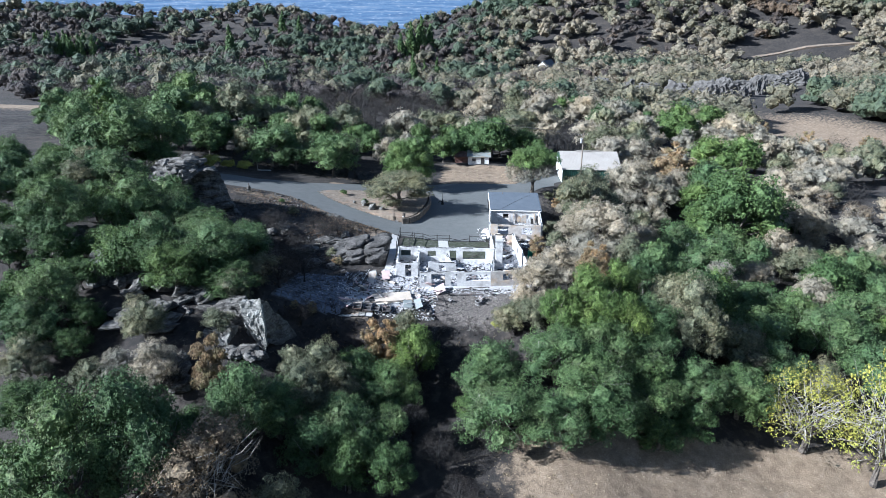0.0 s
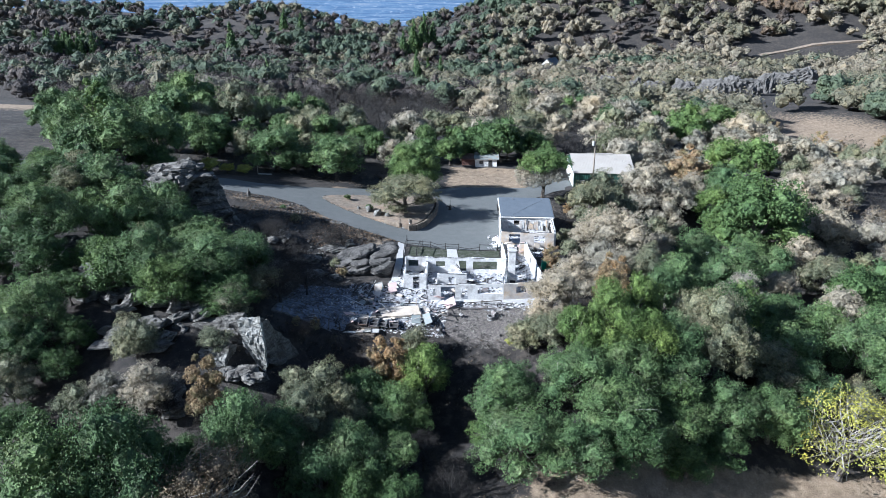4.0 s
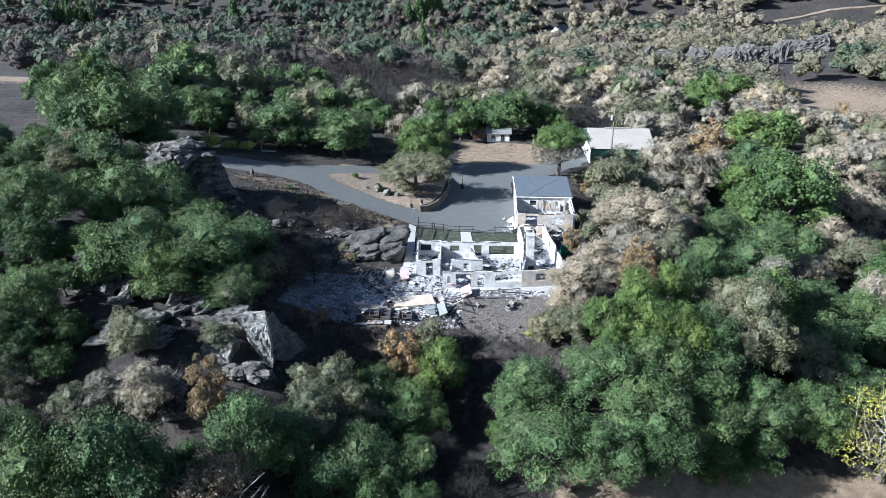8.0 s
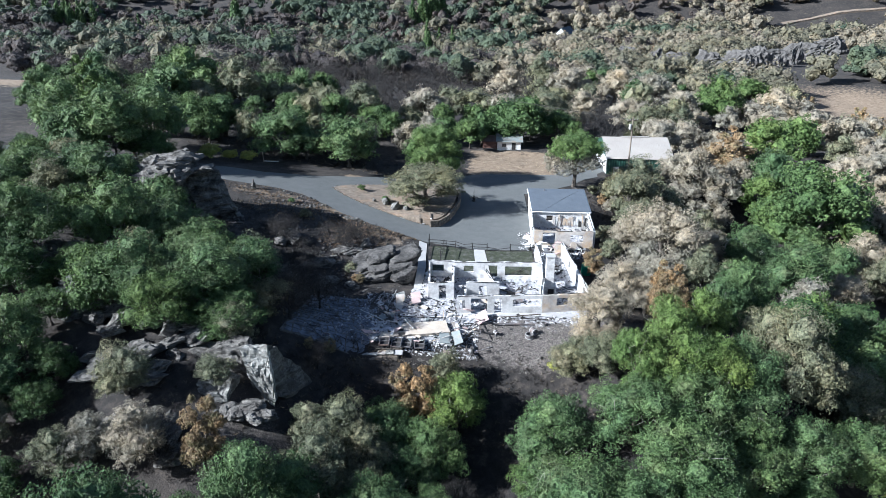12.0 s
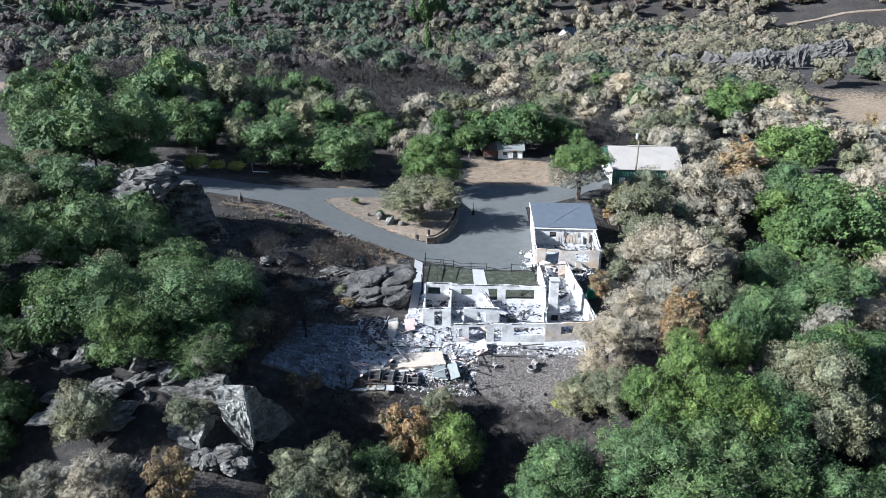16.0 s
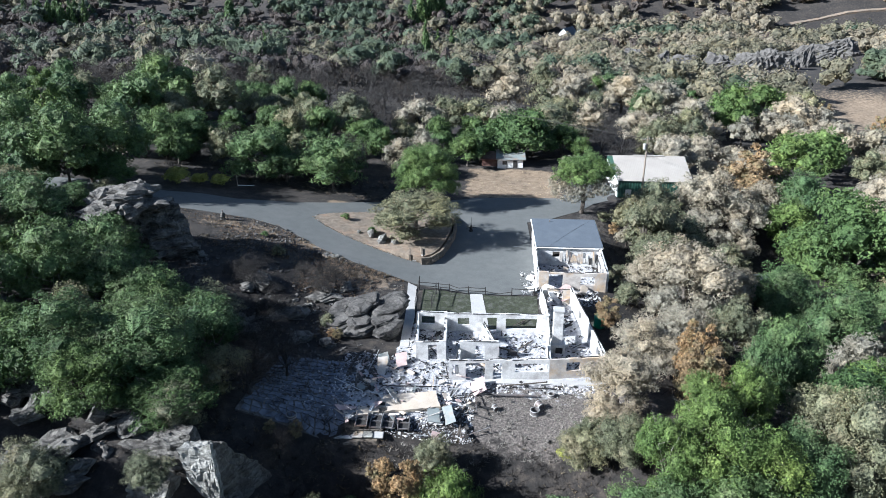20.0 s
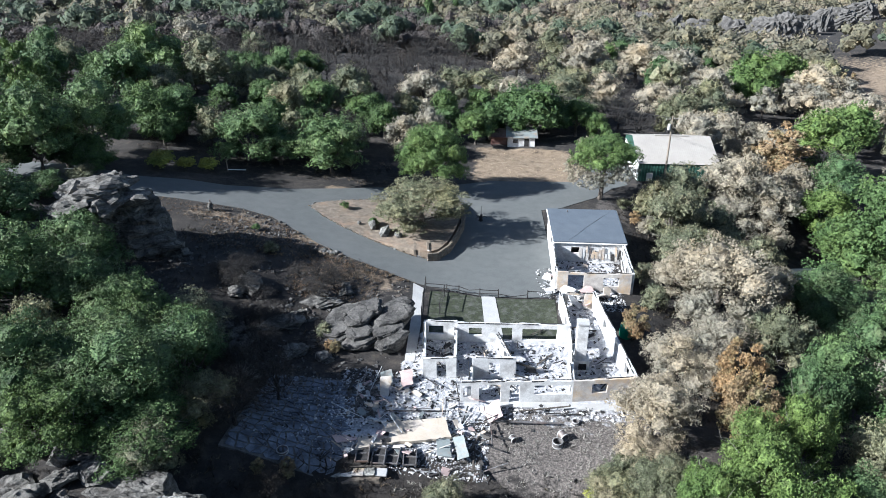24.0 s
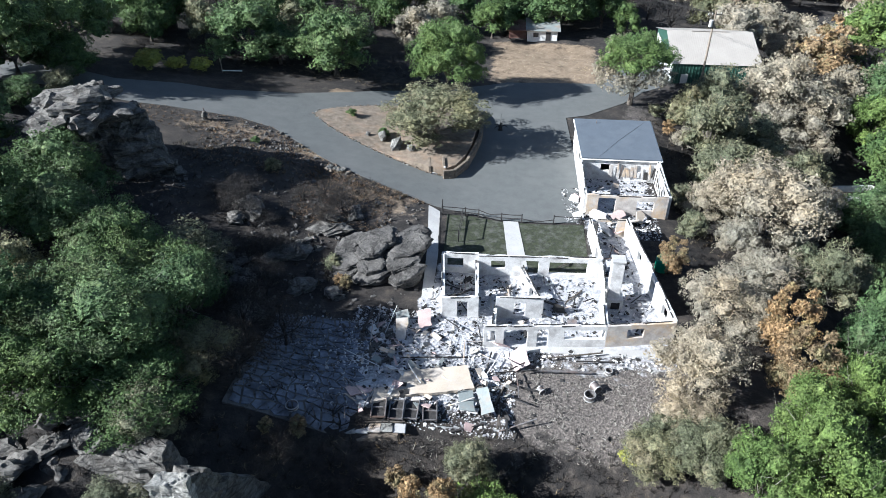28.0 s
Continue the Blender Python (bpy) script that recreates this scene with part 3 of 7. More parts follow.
def bough_list(rng, shape):
    """Boughs (x, y, z, radius) of a crown of about 5 m radius and 10 m height."""
    out = []
    if shape == "oak":
        lean, squash = rng.uniform(0, 6.28), rng.uniform(0.78, 1.0)
        for k in range(9):
            a, rho = k * 2.39996 + rng.uniform(-0.5, 0.5), 3.2 * math.sqrt(k / 8.5)
            x, y = rho * math.cos(a), rho * math.sin(a) * squash
            x, y = x * math.cos(lean) - y * math.sin(lean), x * math.sin(lean) + y * math.cos(lean)
            out.append((x, y, 7.5 - 0.32 * rho**1.7 + rng.uniform(-1.5, 0.8), rng.uniform(1.2, 2.2)))
        for k in range(5):
            a, rho = k * 1.257 + rng.uniform(-0.5, 0.5), rng.uniform(2.0, 3.3)
            out.append((rho * math.cos(a), rho * math.sin(a), rng.uniform(2.4, 4.2), rng.uniform(1.1, 1.8)))
    elif shape == "dome":
        for k in range(20):
            t = 1 - 1.35 * (k + 0.5) / 20
            a, flat = k * 2.39996, math.sqrt(1 - t * t)
            out.append((3.5 * flat * math.cos(a), 3.5 * flat * math.sin(a), 4.6 + 3.9 * t + rng.uniform(-0.5, 0.4), rng.uniform(1.3, 1.8)))
        out.append((0, 0, 5.0, 3.2))
    elif shape == "tall":
        for k in range(14):
            z = 2.2 + k * 0.52
            w = 1.9 * math.sin(math.pi * min(1, (z - 0.4) / 10.2)) + 0.3
            a = k * 2.5 + rng.uniform(-0.5, 0.5)
            out.append((w * math.cos(a) * 0.9, w * math.sin(a) * 0.9, z, rng.uniform(1.0, 1.7) * (1.1 - 0.05 * k)))
    elif shape == "cone":
        for k in range(12):
            z = 1.5 + k * 0.72
            w = 2.3 * (1 - z / 10.6)
            for j in range(3 if k < 8 else 1):
                a = k * 1.1 + j * 2.1
                out.append((w * math.cos(a), w * math.sin(a), z, 0.55 + 0.55 * w))
    elif shape == "pine":
        for k in range(15):
            a, rho = k * 2.4, 3.7 * math.sqrt((k + 0.3) / 15)
            out.append((rho * math.cos(a), rho * math.sin(a), 8.6 - 0.17 * rho**1.8 + rng.uniform(-0.6, 0.3), rng.uniform(1.0, 1.5)))
    elif shape == "skirt":
        for k in range(17):
            a, rho = k * 2.4 + 0.2, rng.uniform(1.8, 4.5)
            out.append((rho * math.cos(a), rho * math.sin(a), rng.uniform(3.8, 6.8), rng.uniform(1.0, 1.5)))
    elif shape == "bush":
        for k in range(9):
            a, rho = k * 2.4, 3.2 * math.sqrt(k / 9)
            out.append((rho * math.cos(a), rho * math.sin(a), 3.4 + rng.uniform(0, 4.2) * (1 - rho / 5), rng.uniform(1.5, 2.4)))
    else:
        out.append((0, 0, 5.2, 2.9))
        for k in range(3):
            a = k * 2.09 + rng.uniform(-0.4, 0.4)
            out.append((2.7 * math.cos(a), 2.7 * math.sin(a), rng.uniform(3.6, 6.8), rng.uniform(1.5, 2.3)))
    return out


def crown_arrays(seed, shape, count, size, core=0.64, low=False):
    """Vertices, faces and lobe centres of one crown."""
    rng = np.random.default_rng(seed)
    boughs = bough_list(rng, shape)
    centres, radii = [b[:3] for b in boughs], [b[3] for b in boughs]
    clumps = 4 if low else 13
    for x, y, z, r in boughs:
        spin = rng.uniform(0, 6.28)
        for k in range(clumps):
            t = 1 - 1.6 * (k + 0.5) / clumps
            a, flat = k * 2.39996 + spin, math.sqrt(max(0.05, 1 - t * t))
            reach = r * rng.uniform(0.75, 1.15)
            centres.append((x + flat * reach * math.cos(a), y + flat * reach * math.sin(a), z + 0.9 * t * reach))
            radii.append(rng.uniform(0.18, 0.42) * r * (1.0 if not low else 1.5))
    v, f = leaf_quads(rng, centres, radii, boughs, count, size)
    verts, faces = [v], [list(q) for q in f.tolist()]
    base = len(v)
    if core:
        bv, bf = BALL_LOW if low else BALL
        for x, y, z, r in boughs:
            verts.append(bv * (r * core) * rng.uniform(0.72, 1.25, (len(bv), 1)) + np.array((x, y, z)))
            faces += [[k + base for k in q] for q in bf]
            base += len(bv)
    return np.concatenate(verts), faces, [b[:3] for b in boughs]


def trunk_mesh(name, seed, centres, thick, material, limbs=7, low=1.9):
    rng = random.Random(seed)
    bm = bmesh.new()
    top = (rng.uniform(-0.4, 0.4), rng.uniform(-0.4, 0.4), low + 2.4)
    add_tube(bm, [(0, 0, -1.2), (0, 0, 0.15), (rng.uniform(-0.2, 0.2), rng.uniform(-0.2, 0.2), low), top], [thick * 1.7, thick * 1.15, thick * 0.85, thick * 0.5], 7)
    for c in rng.sample(centres, min(limbs, len(centres))):
        a = Vector((0, 0, low * rng.uniform(0.75, 1.15)))
        b = Vector(c)
        mid = a.lerp(b, 0.5) + Vector((rng.uniform(-0.4, 0.4), rng.uniform(-0.4, 0.4), rng.uniform(-0.5, 0.1)))
        add_tube(bm, [a, mid, b], [thick * 0.5, thick * 0.34, thick * 0.1], 5)
    me = bpy.data.meshes.new(name)
    bm.to_mesh(me)
    bm.free()
    me.materials.append(material)
    return me


def twig_arrays(seed, count, reach=5.0):
    """Bare branches as thin bent slivers, for burnt and leafless trees."""
    rng = np.random.default_rng(seed)
    verts, faces = [], []
    for _ in range(count):
        a = rng.uniform(0, 2 * math.pi)
        r0, r1 = rng.uniform(0.2, 2.2), rng.uniform(2.2, reach)
        z0, z1 = rng.uniform(2.5, 5.5), rng.uniform(4.5, 9.8)
        p = np.array([r0 * math.cos(a), r0 * math.sin(a), z0])
        b = a + rng.uniform(-0.5, 0.5)
        q = np.array([r1 * math.cos(b), r1 * math.sin(b), z1 - 0.35 * r1])
        s = np.cross(q - p, rng.normal(size=3))
        s *= rng.uniform(0.018, 0.042) / np.linalg.norm(s)
        t = np.cross(q - p, s)
        t *= 0.03 / np.linalg.norm(t)
        m = (p + q) / 2 + rng.normal(size=3) * 0.6
        k = len(verts)
        verts += [p + s, p - s, p + t, m + s * 0.7, m - s * 0.7, m + t, q]
        faces += [[k, k + 1, k + 4, k + 3], [k + 1, k + 2, k + 5, k + 4], [k + 2, k, k + 3, k + 5], [k + 3, k + 4, k + 6], [k + 4, k + 5, k + 6], [k + 5, k + 3, k + 6]]
    return np.array(verts), faces


# kind: leaf material, crown shape, clumps, clump size, label, name
KINDS = {
    "G": (M_GREEN, "oak", 4700, 0.31, "dense green live oak with a broad lumpy crown", "oak_tree"),
    "O": (M_OLIVE, "oak", 4400, 0.30, "grey-olive oak with partly scorched leaves", "oak_tree"),
    "D": (M_DARK, "oak", 4700, 0.31, "dark green oak with a thick shady crown", "oak_tree"),
    "T": (M_TAN, "oak", 4400, 0.30, "heat-scorched oak with pale tan dead leaves", "scorched_tree"),
    "R": (M_RUST, "tall", 3800, 0.34, "rust-orange scorched small tree", "scorched_tree"),
    "L": (M_LIME, "oak", 4500, 0.33, "bright green leafy tree in full sun", "broadleaf_tree"),
    "B": (M_BARE, "oak", 3600, 0.24, "nearly leafless grey-brown tree with bare twigs", "bare_tree"),
    "Y": (M_YELLOW, "oak", 1500, 0.30, "sparse yellow-leaved tree with pale bare branches", "yellow_tree"),
    "E": (M_LIME, "tall", 5200, 0.36, "tall narrow green tree above its neighbours", "tall_tree"),
    "C": (M_DARK, "cone", 3200, 0.42, "dark pointed conifer on the far slope", "conifer"),
    "P": (M_PINE, "dome", 9000, 0.26, "round-topped dense green pine beside the drive", "pine_tree"),
    "Q": (M_PINE, "pine", 5200, 0.26, "umbrella-shaped green pine with scorched tan lower boughs", "pine_tree"),
    "S": (M_YELLOW, "bush", 1600, 0.6, "low yellow-green shrub by the drive", "shrub"),
    "U": (M_GREEN, "bush", 1500, 0.6, "small green shrub on dry soil", "shrub"),
    "K": (M_CHARLEAF, "oak", 1500, 0.26, "blackened burnt tree with bare branches", "burnt_tree"),
}
VARIANTS = 4
tree_protos = {}


def tree(kind, x, y, r, h, near=2, z=None, group="trees on the hillside"):
    """Plants one tree: the crown's radius r and the height h in metres."""
    leaf, shape, count, size, label, name = KINDS[kind]
    variant = random.randrange(VARIANTS)
    key = (kind, variant, near)
    if z is None:
        z = ground_z_rough(x, y)
    m = pose(x, y, z, 0, 0, random.uniform(0, 360)) @ Matrix.Diagonal((r / 5, r / 5, h / 10, 1))
    if key in tree_protos:
        was = tree_protos[key].scale
        return copy_thing(tree_protos[key], m @ Matrix.Diagonal((1 / was[0], 1 / was[1], 1 / was[2], 1)))
    seed = 100 * sorted(KINDS).index(kind) + variant
    n, s, core = ((int(count * 0.26), size * 1.15, 0.78), (int(count * 0.62), size * 0.88, 0.70), (int(count * 1.15), size * 0.71, 0.64), (int(count * 2.1), size * 0.56, 0.60), (int(count * 2.9), size * 0.49, 0.60))[near]
    if kind in "BYK":
        core = 0.5 if kind == "B" else 0
    v, f, centres = crown_arrays(seed, shape, n, s, core, near == 0)
    crown = arrays_mesh("crown", v, f, leaf)
    trunk = trunk_mesh("trunk", seed, centres, 0.30, M_BARK if kind != "K" else M_CHAR, 8 if kind in "BYK" else (5 if near else 2), 1.2 if shape == "bush" else 2.2)
    base = tagged(new(name), label, "tree" if name != "shrub" else "shrub", group)
    base.empty_display_size = 0.5
    base.matrix_basis = m
    pieces = [("trunk", trunk), ("crown", crown)]
    if kind in "BYK":
        tv, tf = twig_arrays(seed, 130 if near else 50)
        pieces.append(("bare_crown", arrays_mesh("bare_crown", tv, tf, M_CHAR if kind == "K" else M_PALEBARK)))
    elif near >= 3 and shape == "oak":
        tv, tf = twig_arrays(seed, 26, 4.6)
        pieces.append(("dead_wood", arrays_mesh("dead_wood", tv, tf, M_LIMB)))
    if kind == "Q":
        tv, tf, _ = crown_arrays(seed + 7, "skirt", 9000, 0.2, 0)
        pieces.append(("dry_crown", arrays_mesh("dry_crown", tv, tf, M_TAN)))
    for part_name, me in pieces:
        new(part_name, me).parent = base
    tree_protos[key] = base
    return base


# where they stand: x, y, crown radius, height
GREEN_OAKS = [(-34.6, -42.7, 4.4, 13.1), (-29.3, -40.1, 4.3, 13.8), (-22, -32.4, 3.2, 9.5), (-14.5, -32.3, 3.2, 7.5), (-11.3, -30.6, 2.9, 8.8), (-18.9, -30.4, 3.1, 6.9), (-7.5, -29.8, 2.4, 7), (9.8, -27.5, 3.6, 7.2), (4.8, -27.1, 4, 8), (-49, -23.8, 3.1, 6.5), (-10.1, -23.2, 2.8, 6.4), (15.3, -22, 4.1, 8.1), (22.1, -21.2, 3.5, 7), (-7.8, -20.9, 2.7, 7.8), (3.4, -19.9, 3.8, 7.3), (-48.8, -19.5, 3.3, 7.4), (10.9, -19.1, 3.6, 7.5), (-12.3, -19, 2.7, 7.1), (27.4, -18.8, 3.7, 7.4)]
GREEN_OAKS_MORE = [(16.4, -17.5, 3.3, 8.3), (22, -17.3, 3.9, 8.1), (33.6, -16.7, 3.9, 7.9), (22.4, -13.6, 3.3, 9.3), (39.6, -11, 3.2, 6.4), (-37, -10.6, 3.1, 6.1), (-57.2, -6.1, 3, 6.3), (-35.8, -5.8, 4.8, 10), (-55.5, -3.9, 4.2, 8.9), (50.2, -3.1, 4.5, 9.4), (24.2, 0.3, 2.7, 9.3), (-47.9, 1.1, 4.3, 9.5), (47.4, 2.2, 3.9, 8.2), (44.4, 2.2, 2.8, 5.9), (26.9, 2.5, 3.2, 10.2), (-42.7, 2.8, 3.6, 7.5), (41.1, 4.2, 3.7, 7.7), (-46.4, 10.1, 3.7, 8), (-66.7, 14.1, 4, 8.3), (39.4, 16.9, 4.3, 9.5), (36.2, 21.3, 3.1, 6.5), (35.7, 25.1, 4, 8.3)]
GREEN_OAKS_FAR = [(-70, 31.8, 4.6, 10.6), (-64.4, 33, 5.5, 12.5), (-61.5, 41.3, 5, 11.4), (-82.1, 48.1, 4.7, 11.4), (-41.7, 50.3, 5, 9.9), (-29.7, 50.6, 5.4, 10.7), (-37.7, 50.9, 3.3, 6.3), (48.8, 56.3, 4.7, 9.9), (-73, 72.9, 5.2, 11.9), (-74.3, 87.7, 5.4, 13)]
OLIVE_OAKS = [(-17.4, -27, 2.9, 6.6), (-16.6, -21.6, 2.9, 7), (-14.1, -23.3, 2.8, 6.3), (-39.1, -29.6, 2.1, 4.6), (-13.9, -27.3, 2.4, 5.5), (-47.6, -27.3, 2.6, 5.5), (-36.2, -22.4, 2.6, 5.5), (-19.3, -22.1, 2, 4.4), (-7.2, -12.6, 1.7, 4.7), (45.7, -11.7, 3, 5.8), (28.2, -11.7, 4, 11.3), (9.1, -11.6, 2.5, 4.7), (5.6, -11, 2.1, 3.5), (34.9, -9.8, 3.6, 7.6), (26.5, -8.8, 3.4, 9.8), (-32.8, 2.8, 3.7, 7.4), (-60.9, 9.6, 3.4, 7), (24.4, 9.8, 2.5, 7.6), (56, 24.2, 3.8, 7.9), (36.1, 29, 2.3, 4.2), (20.2, 30.5, 3.6, 7.2), (31.3, 35.9, 3.2, 6.4), (19.8, 38.2, 4.2, 10.4), (26.5, 40.2, 3.3, 7.3), (23.3, 50.2, 3.6, 8.2)]
OLIVE_OAKS_MORE = [(-41.1, 83.2, 4.6, 9.6), (-61.5, 84.9, 5.1, 11.2), (-33.6, 85.1, 5.3, 11.2), (-50.7, 90.9, 3.3, 6.9), (-7.1, 115.1, 4.9, 10.2), (-14.4, 115.6, 4.9, 10.3), (12.1, 115.9, 5.1, 10.8), (12.6, 193.2, 6, 12.6)]
DARK_OAKS = [(-6.4, -34.5, 2.3, 6.4), (-10.8, -34.4, 2.6, 7), (-44.7, -32.9, 3.1, 6.5), (15.9, -25.4, 3.5, 6.9), (-44.1, -24.5, 2.1, 4.4), (22.5, -24.2, 2.5, 3.7), (2.2, -23.4, 2.5, 4.5), (26.8, -21.5, 2.5, 4.5), (-44, -20.6, 2.2, 4.3), (-47.8, -14.3, 2.3, 4.6), (-29.3, -12.8, 3.7, 7), (-52.7, -10.6, 3.5, 7.3), (-54.6, 3.2, 3.1, 6.6), (-67.4, 9.7, 3.1, 6.4), (49.3, 37.9, 7.9, 18.1), (45.7, 42, 4.9, 10.3), (60.8, 50.6, 5.2, 10.9), (-59.4, 53.3, 4.3, 9.1), (-54.9, 56.8, 4, 8.5), (-8.4, 77.7, 3.5, 7.3), (3.3, 85.3, 6.2, 13.1), (-1.4, 90.5, 4.5, 9.4)]
SCORCHED = [(-36.8, -28.1, 2.2, 4.7), (-32.5, -28, 2.7, 5.7), (8.2, -8.4, 1.9, 3.2), (9.3, -4.9, 3.3, 6.7), (15.9, 2.8, 2.4, 4.9), (13.3, 4.6, 2.9, 5.7), (18.3, 9.5, 3.2, 6.4), (46.8, 17.8, 2.9, 5.9), (21.4, 19.6, 5.1, 10.6), (16.8, 23.1, 2.9, 5.8), (19.7, 25.6, 3.2, 6.8), (29.5, 27.1, 3.2, 6.3), (54.2, 29.8, 3.9, 8.3), (64.9, 44.7, 5, 10.5), (36, 47.4, 3.3, 6.9), (30.7, 49.5, 3.5, 7.1), (37.4, 52.8, 4.2, 8.9), (32.6, 53.6, 4.9, 10.7), (42.5, 56.6, 3.8, 7.9), (31.6, 75.8, 4.4, 9.2), (40.7, 87.1, 4.6, 9.6), (-20.6, 100, 5.3, 11.1)]
SCORCHED_MORE = [(30.1, 102.3, 4.5, 9.4), (19.3, 111, 4.7, 9.9), (81.1, 117.5, 5.7, 12), (89.3, 117.6, 6.2, 13.1), (73.3, 118.5, 4.9, 10.3), (53.2, 148.1, 6, 12.5), (0.3, 156, 5.9, 12.3), (-96.9, 160.8, 6.1, 12.9), (45.7, 161.1, 6.6, 14), (21.5, 162.3, 5.6, 11.9), (35.7, 164.2, 6.4, 13.4), (89.6, 167.3, 7.1, 15)]
RUSTY = [(-26.6, -28.2, 2.1, 7.5), (-9.9, -16.2, 2.4, 7.9), (16.5, -5.7, 2.3, 7.8), (17.9, 1, 2.2, 8.7), (10.5, 10.7, 1.5, 4.1), (45.6, 70.2, 4.9, 11.3)]
BARE = [(-23.5, -40.5, 5, 10.4)]
BRIGHT = [(-5.8, -16.6, 2.7, 8), (19.6, -14.9, 2.8, 8.5), (11.8, -14.7, 2.7, 8.5), (15.7, -14, 3, 9.4), (15.3, -10.2, 2.3, 6.8), (19.8, -8.1, 2.5, 8.6), (34.7, 0.5, 2.9, 9.1), (45.6, 50.6, 4.3, 8.9), (57.8, 85.2, 5.6, 13), (72.5, 105.2, 5.7, 12), (66.6, 155.9, 7.5, 16.5), (89.1, 192.6, 7.1, 14.9)]
TALL = [(-81.6, 57.9, 4.5, 13.4)]
BURNT = [(-30.7, -28.4, 1.8, 3.7), (-28.7, 96.1, 3.6, 7.6)]
YELLOW = [(40.6, -19.8, 5.4, 11.3)]
STANDS = (("G", GREEN_OAKS), ("G", GREEN_OAKS_MORE), ("G", GREEN_OAKS_FAR), ("O", OLIVE_OAKS), ("O", OLIVE_OAKS_MORE), ("D", DARK_OAKS), ("T", SCORCHED), ("T", SCORCHED_MORE), ("R", RUSTY), ("B", BARE), ("L", BRIGHT), ("E", TALL), ("K", BURNT), ("Y", YELLOW))
for kind, rows in STANDS:
    for x, y, r, h in rows:
        tree(kind, x, y, r * (1.6 if kind == "R" else 1.28), h * (0.80 if -37 < x < -26 and -16 < y < 5 else 1.04), 4 if y < 0 else (3 if y < 30 else (2 if y < 62 else 1)))
for kind, x, y, r, h in (("G", -30.2, -4.6, 4.8, 8.8), ("G", -36.5, -4.5, 5.0, 9.0), ("D", -35.5, -14.5, 4.4, 7.6), ("G", -39.8, -10.5, 5.0, 9.2), ("O", -26.6, -9.0, 3.0, 4.8), ("G", -38.2, 1.6, 4.8, 8.4), ("D", -31.6, 0.4, 4.0, 7.0), ("O", -28.4, -14.6, 3.0, 4.6)):
    tree(kind, x, y, r, h, 4)
tree("Q", 11.8, 51.3, 5.9, 10.6, 3)
tree("P", -14.0, 51.2, 5.6, 11.2, 3)
tree("O", -14.0, 33.8, 7.4, 8.0, 3, ground_z(-14.0, 33.8) + 0.4)
tree("S", -52.0, 41.2, 2.3, 3.4)
tree("S", -49.0, 42.5, 1.5, 2.4)
tree("S", -46.2, 43.6, 1.7, 2.4)
tree("U", -25.2, 38.2, 0.8, 1.4)
tree("U", -20.4, 34.2, 0.9, 1.6)
tree("Y", 47.6, -23, 6.4, 18, 3)

# ---- woods behind, by a seeded scatter ----
wood_rng = random.Random(5)


def wood_kind(x, y, rng):
    n = noise.noise((x * 0.010, y * 0.010, 3.0)) + rng.uniform(-0.12, 0.12)
    m = noise.noise((x * 0.021, y * 0.021, 8.0)) + rng.uniform(-0.14, 0.14)
    if x < -36 and y < 108:
        return rng.choice("GGGDDO")
    if 150 < x < 240 and 205 < y < 285:
        return rng.choice("LLGO")
    if 35 < x < 230 and 215 < y < 345:
        return rng.choice("TTTOOOR")
    burnt = max(0.75 * bump(x, y, -170, 250, 90, 90), bump(x, y, -75, 205, 95, 90), 0.8 * bump(x, y, 130, 600, 90, 60), 0.9 * bump(x, y, -230, 520, 150, 190), 0.84 * sstep(40, -45, x) * sstep(100, 190, y))
    if rng.random() < burnt:
        return "K"
    east = sstep(-25, 55, x + 45 * m)
    if n > 0.20 + 0.10 * east:
        return "L" if m > 0.2 and rng.random() < east else rng.choice("GGD")
    if n < -0.24 and m < 0.05:
        return "R" if m < -0.28 and x > 20 else "K"
    if rng.random() < east:
        return "T" if m > -0.12 else "O"
    return "K" if m < -0.22 else rng.choice("OODDK")


def open_land(x, y):
    """Where no tree stands: drive, court, house, fields and paths."""
    if -58 < x < 18 and 14 < y < 61 and not (y > 47.5 and x < -15):
        return True
    if -34 < x < 14 and -17 < y < 20:
        return True
    if -53 < x < -36 and 5 < y < 24:
        return True
    if -14 < x < 33 and 50 < y < 82:
        return True
    if bump(x, y, 142, 205, 42, 58) > 0.5 or bump(x, y, -150, 142, 40, 22) > 0.5 or bump(x, y, 240, 505, 60, 40) > 0.5:
        return True
    if (x - 38.8) ** 2 + (y - 34.0) ** 2 < 49:
        return True
    if y < -15 and -9 < x < 50:
        return True
    if 52 < x < 205 and -58 < y - (312 - (x - 64) * 0.55 if x < 112 else 286 + (x - 112) * 1.1) < 12:
        return True
    if (x - 52) ** 2 + (y - 474) ** 2 < 26**2 or (x + 70) ** 2 + (y - 276) ** 2 < 24**2 or bump(x, y, 12, 243, 34, 20) > 0.5:
        return True
    return y > 85 and noise.noise((x * 0.022, y * 0.022, 11.0)) > 0.50 - 0.07 * sstep(40, 140, x) * sstep(250, 420, y)


planted = []
for _kind, rows in STANDS:
    planted.extend((row[0], row[1]) for row in rows)


def scatter(count, xa, xb, ya, yb, gap, near, kinds=None, flare=160.0, small=3.0, large=5.4):
    tries = 0
    while count and tries < 6000:
        tries += 1
        y = wood_rng.uniform(ya, yb)
        x = wood_rng.uniform(xa, xb) * (1 + max(0, y) / flare)
        if abs(x - 2) > 0.62 * (y + 93) + 14 or open_land(x, y) or any((x - a) ** 2 + (y - b) ** 2 < gap * gap for a, b in planted):
            continue
        planted.append((x, y))
        r = wood_rng.uniform(small, large)
        tree(wood_rng.choice(kinds) if kinds else wood_kind(x, y, wood_rng), x, y, r, r * wood_rng.uniform(1.4, 1.9) + 1, near)
        count -= 1


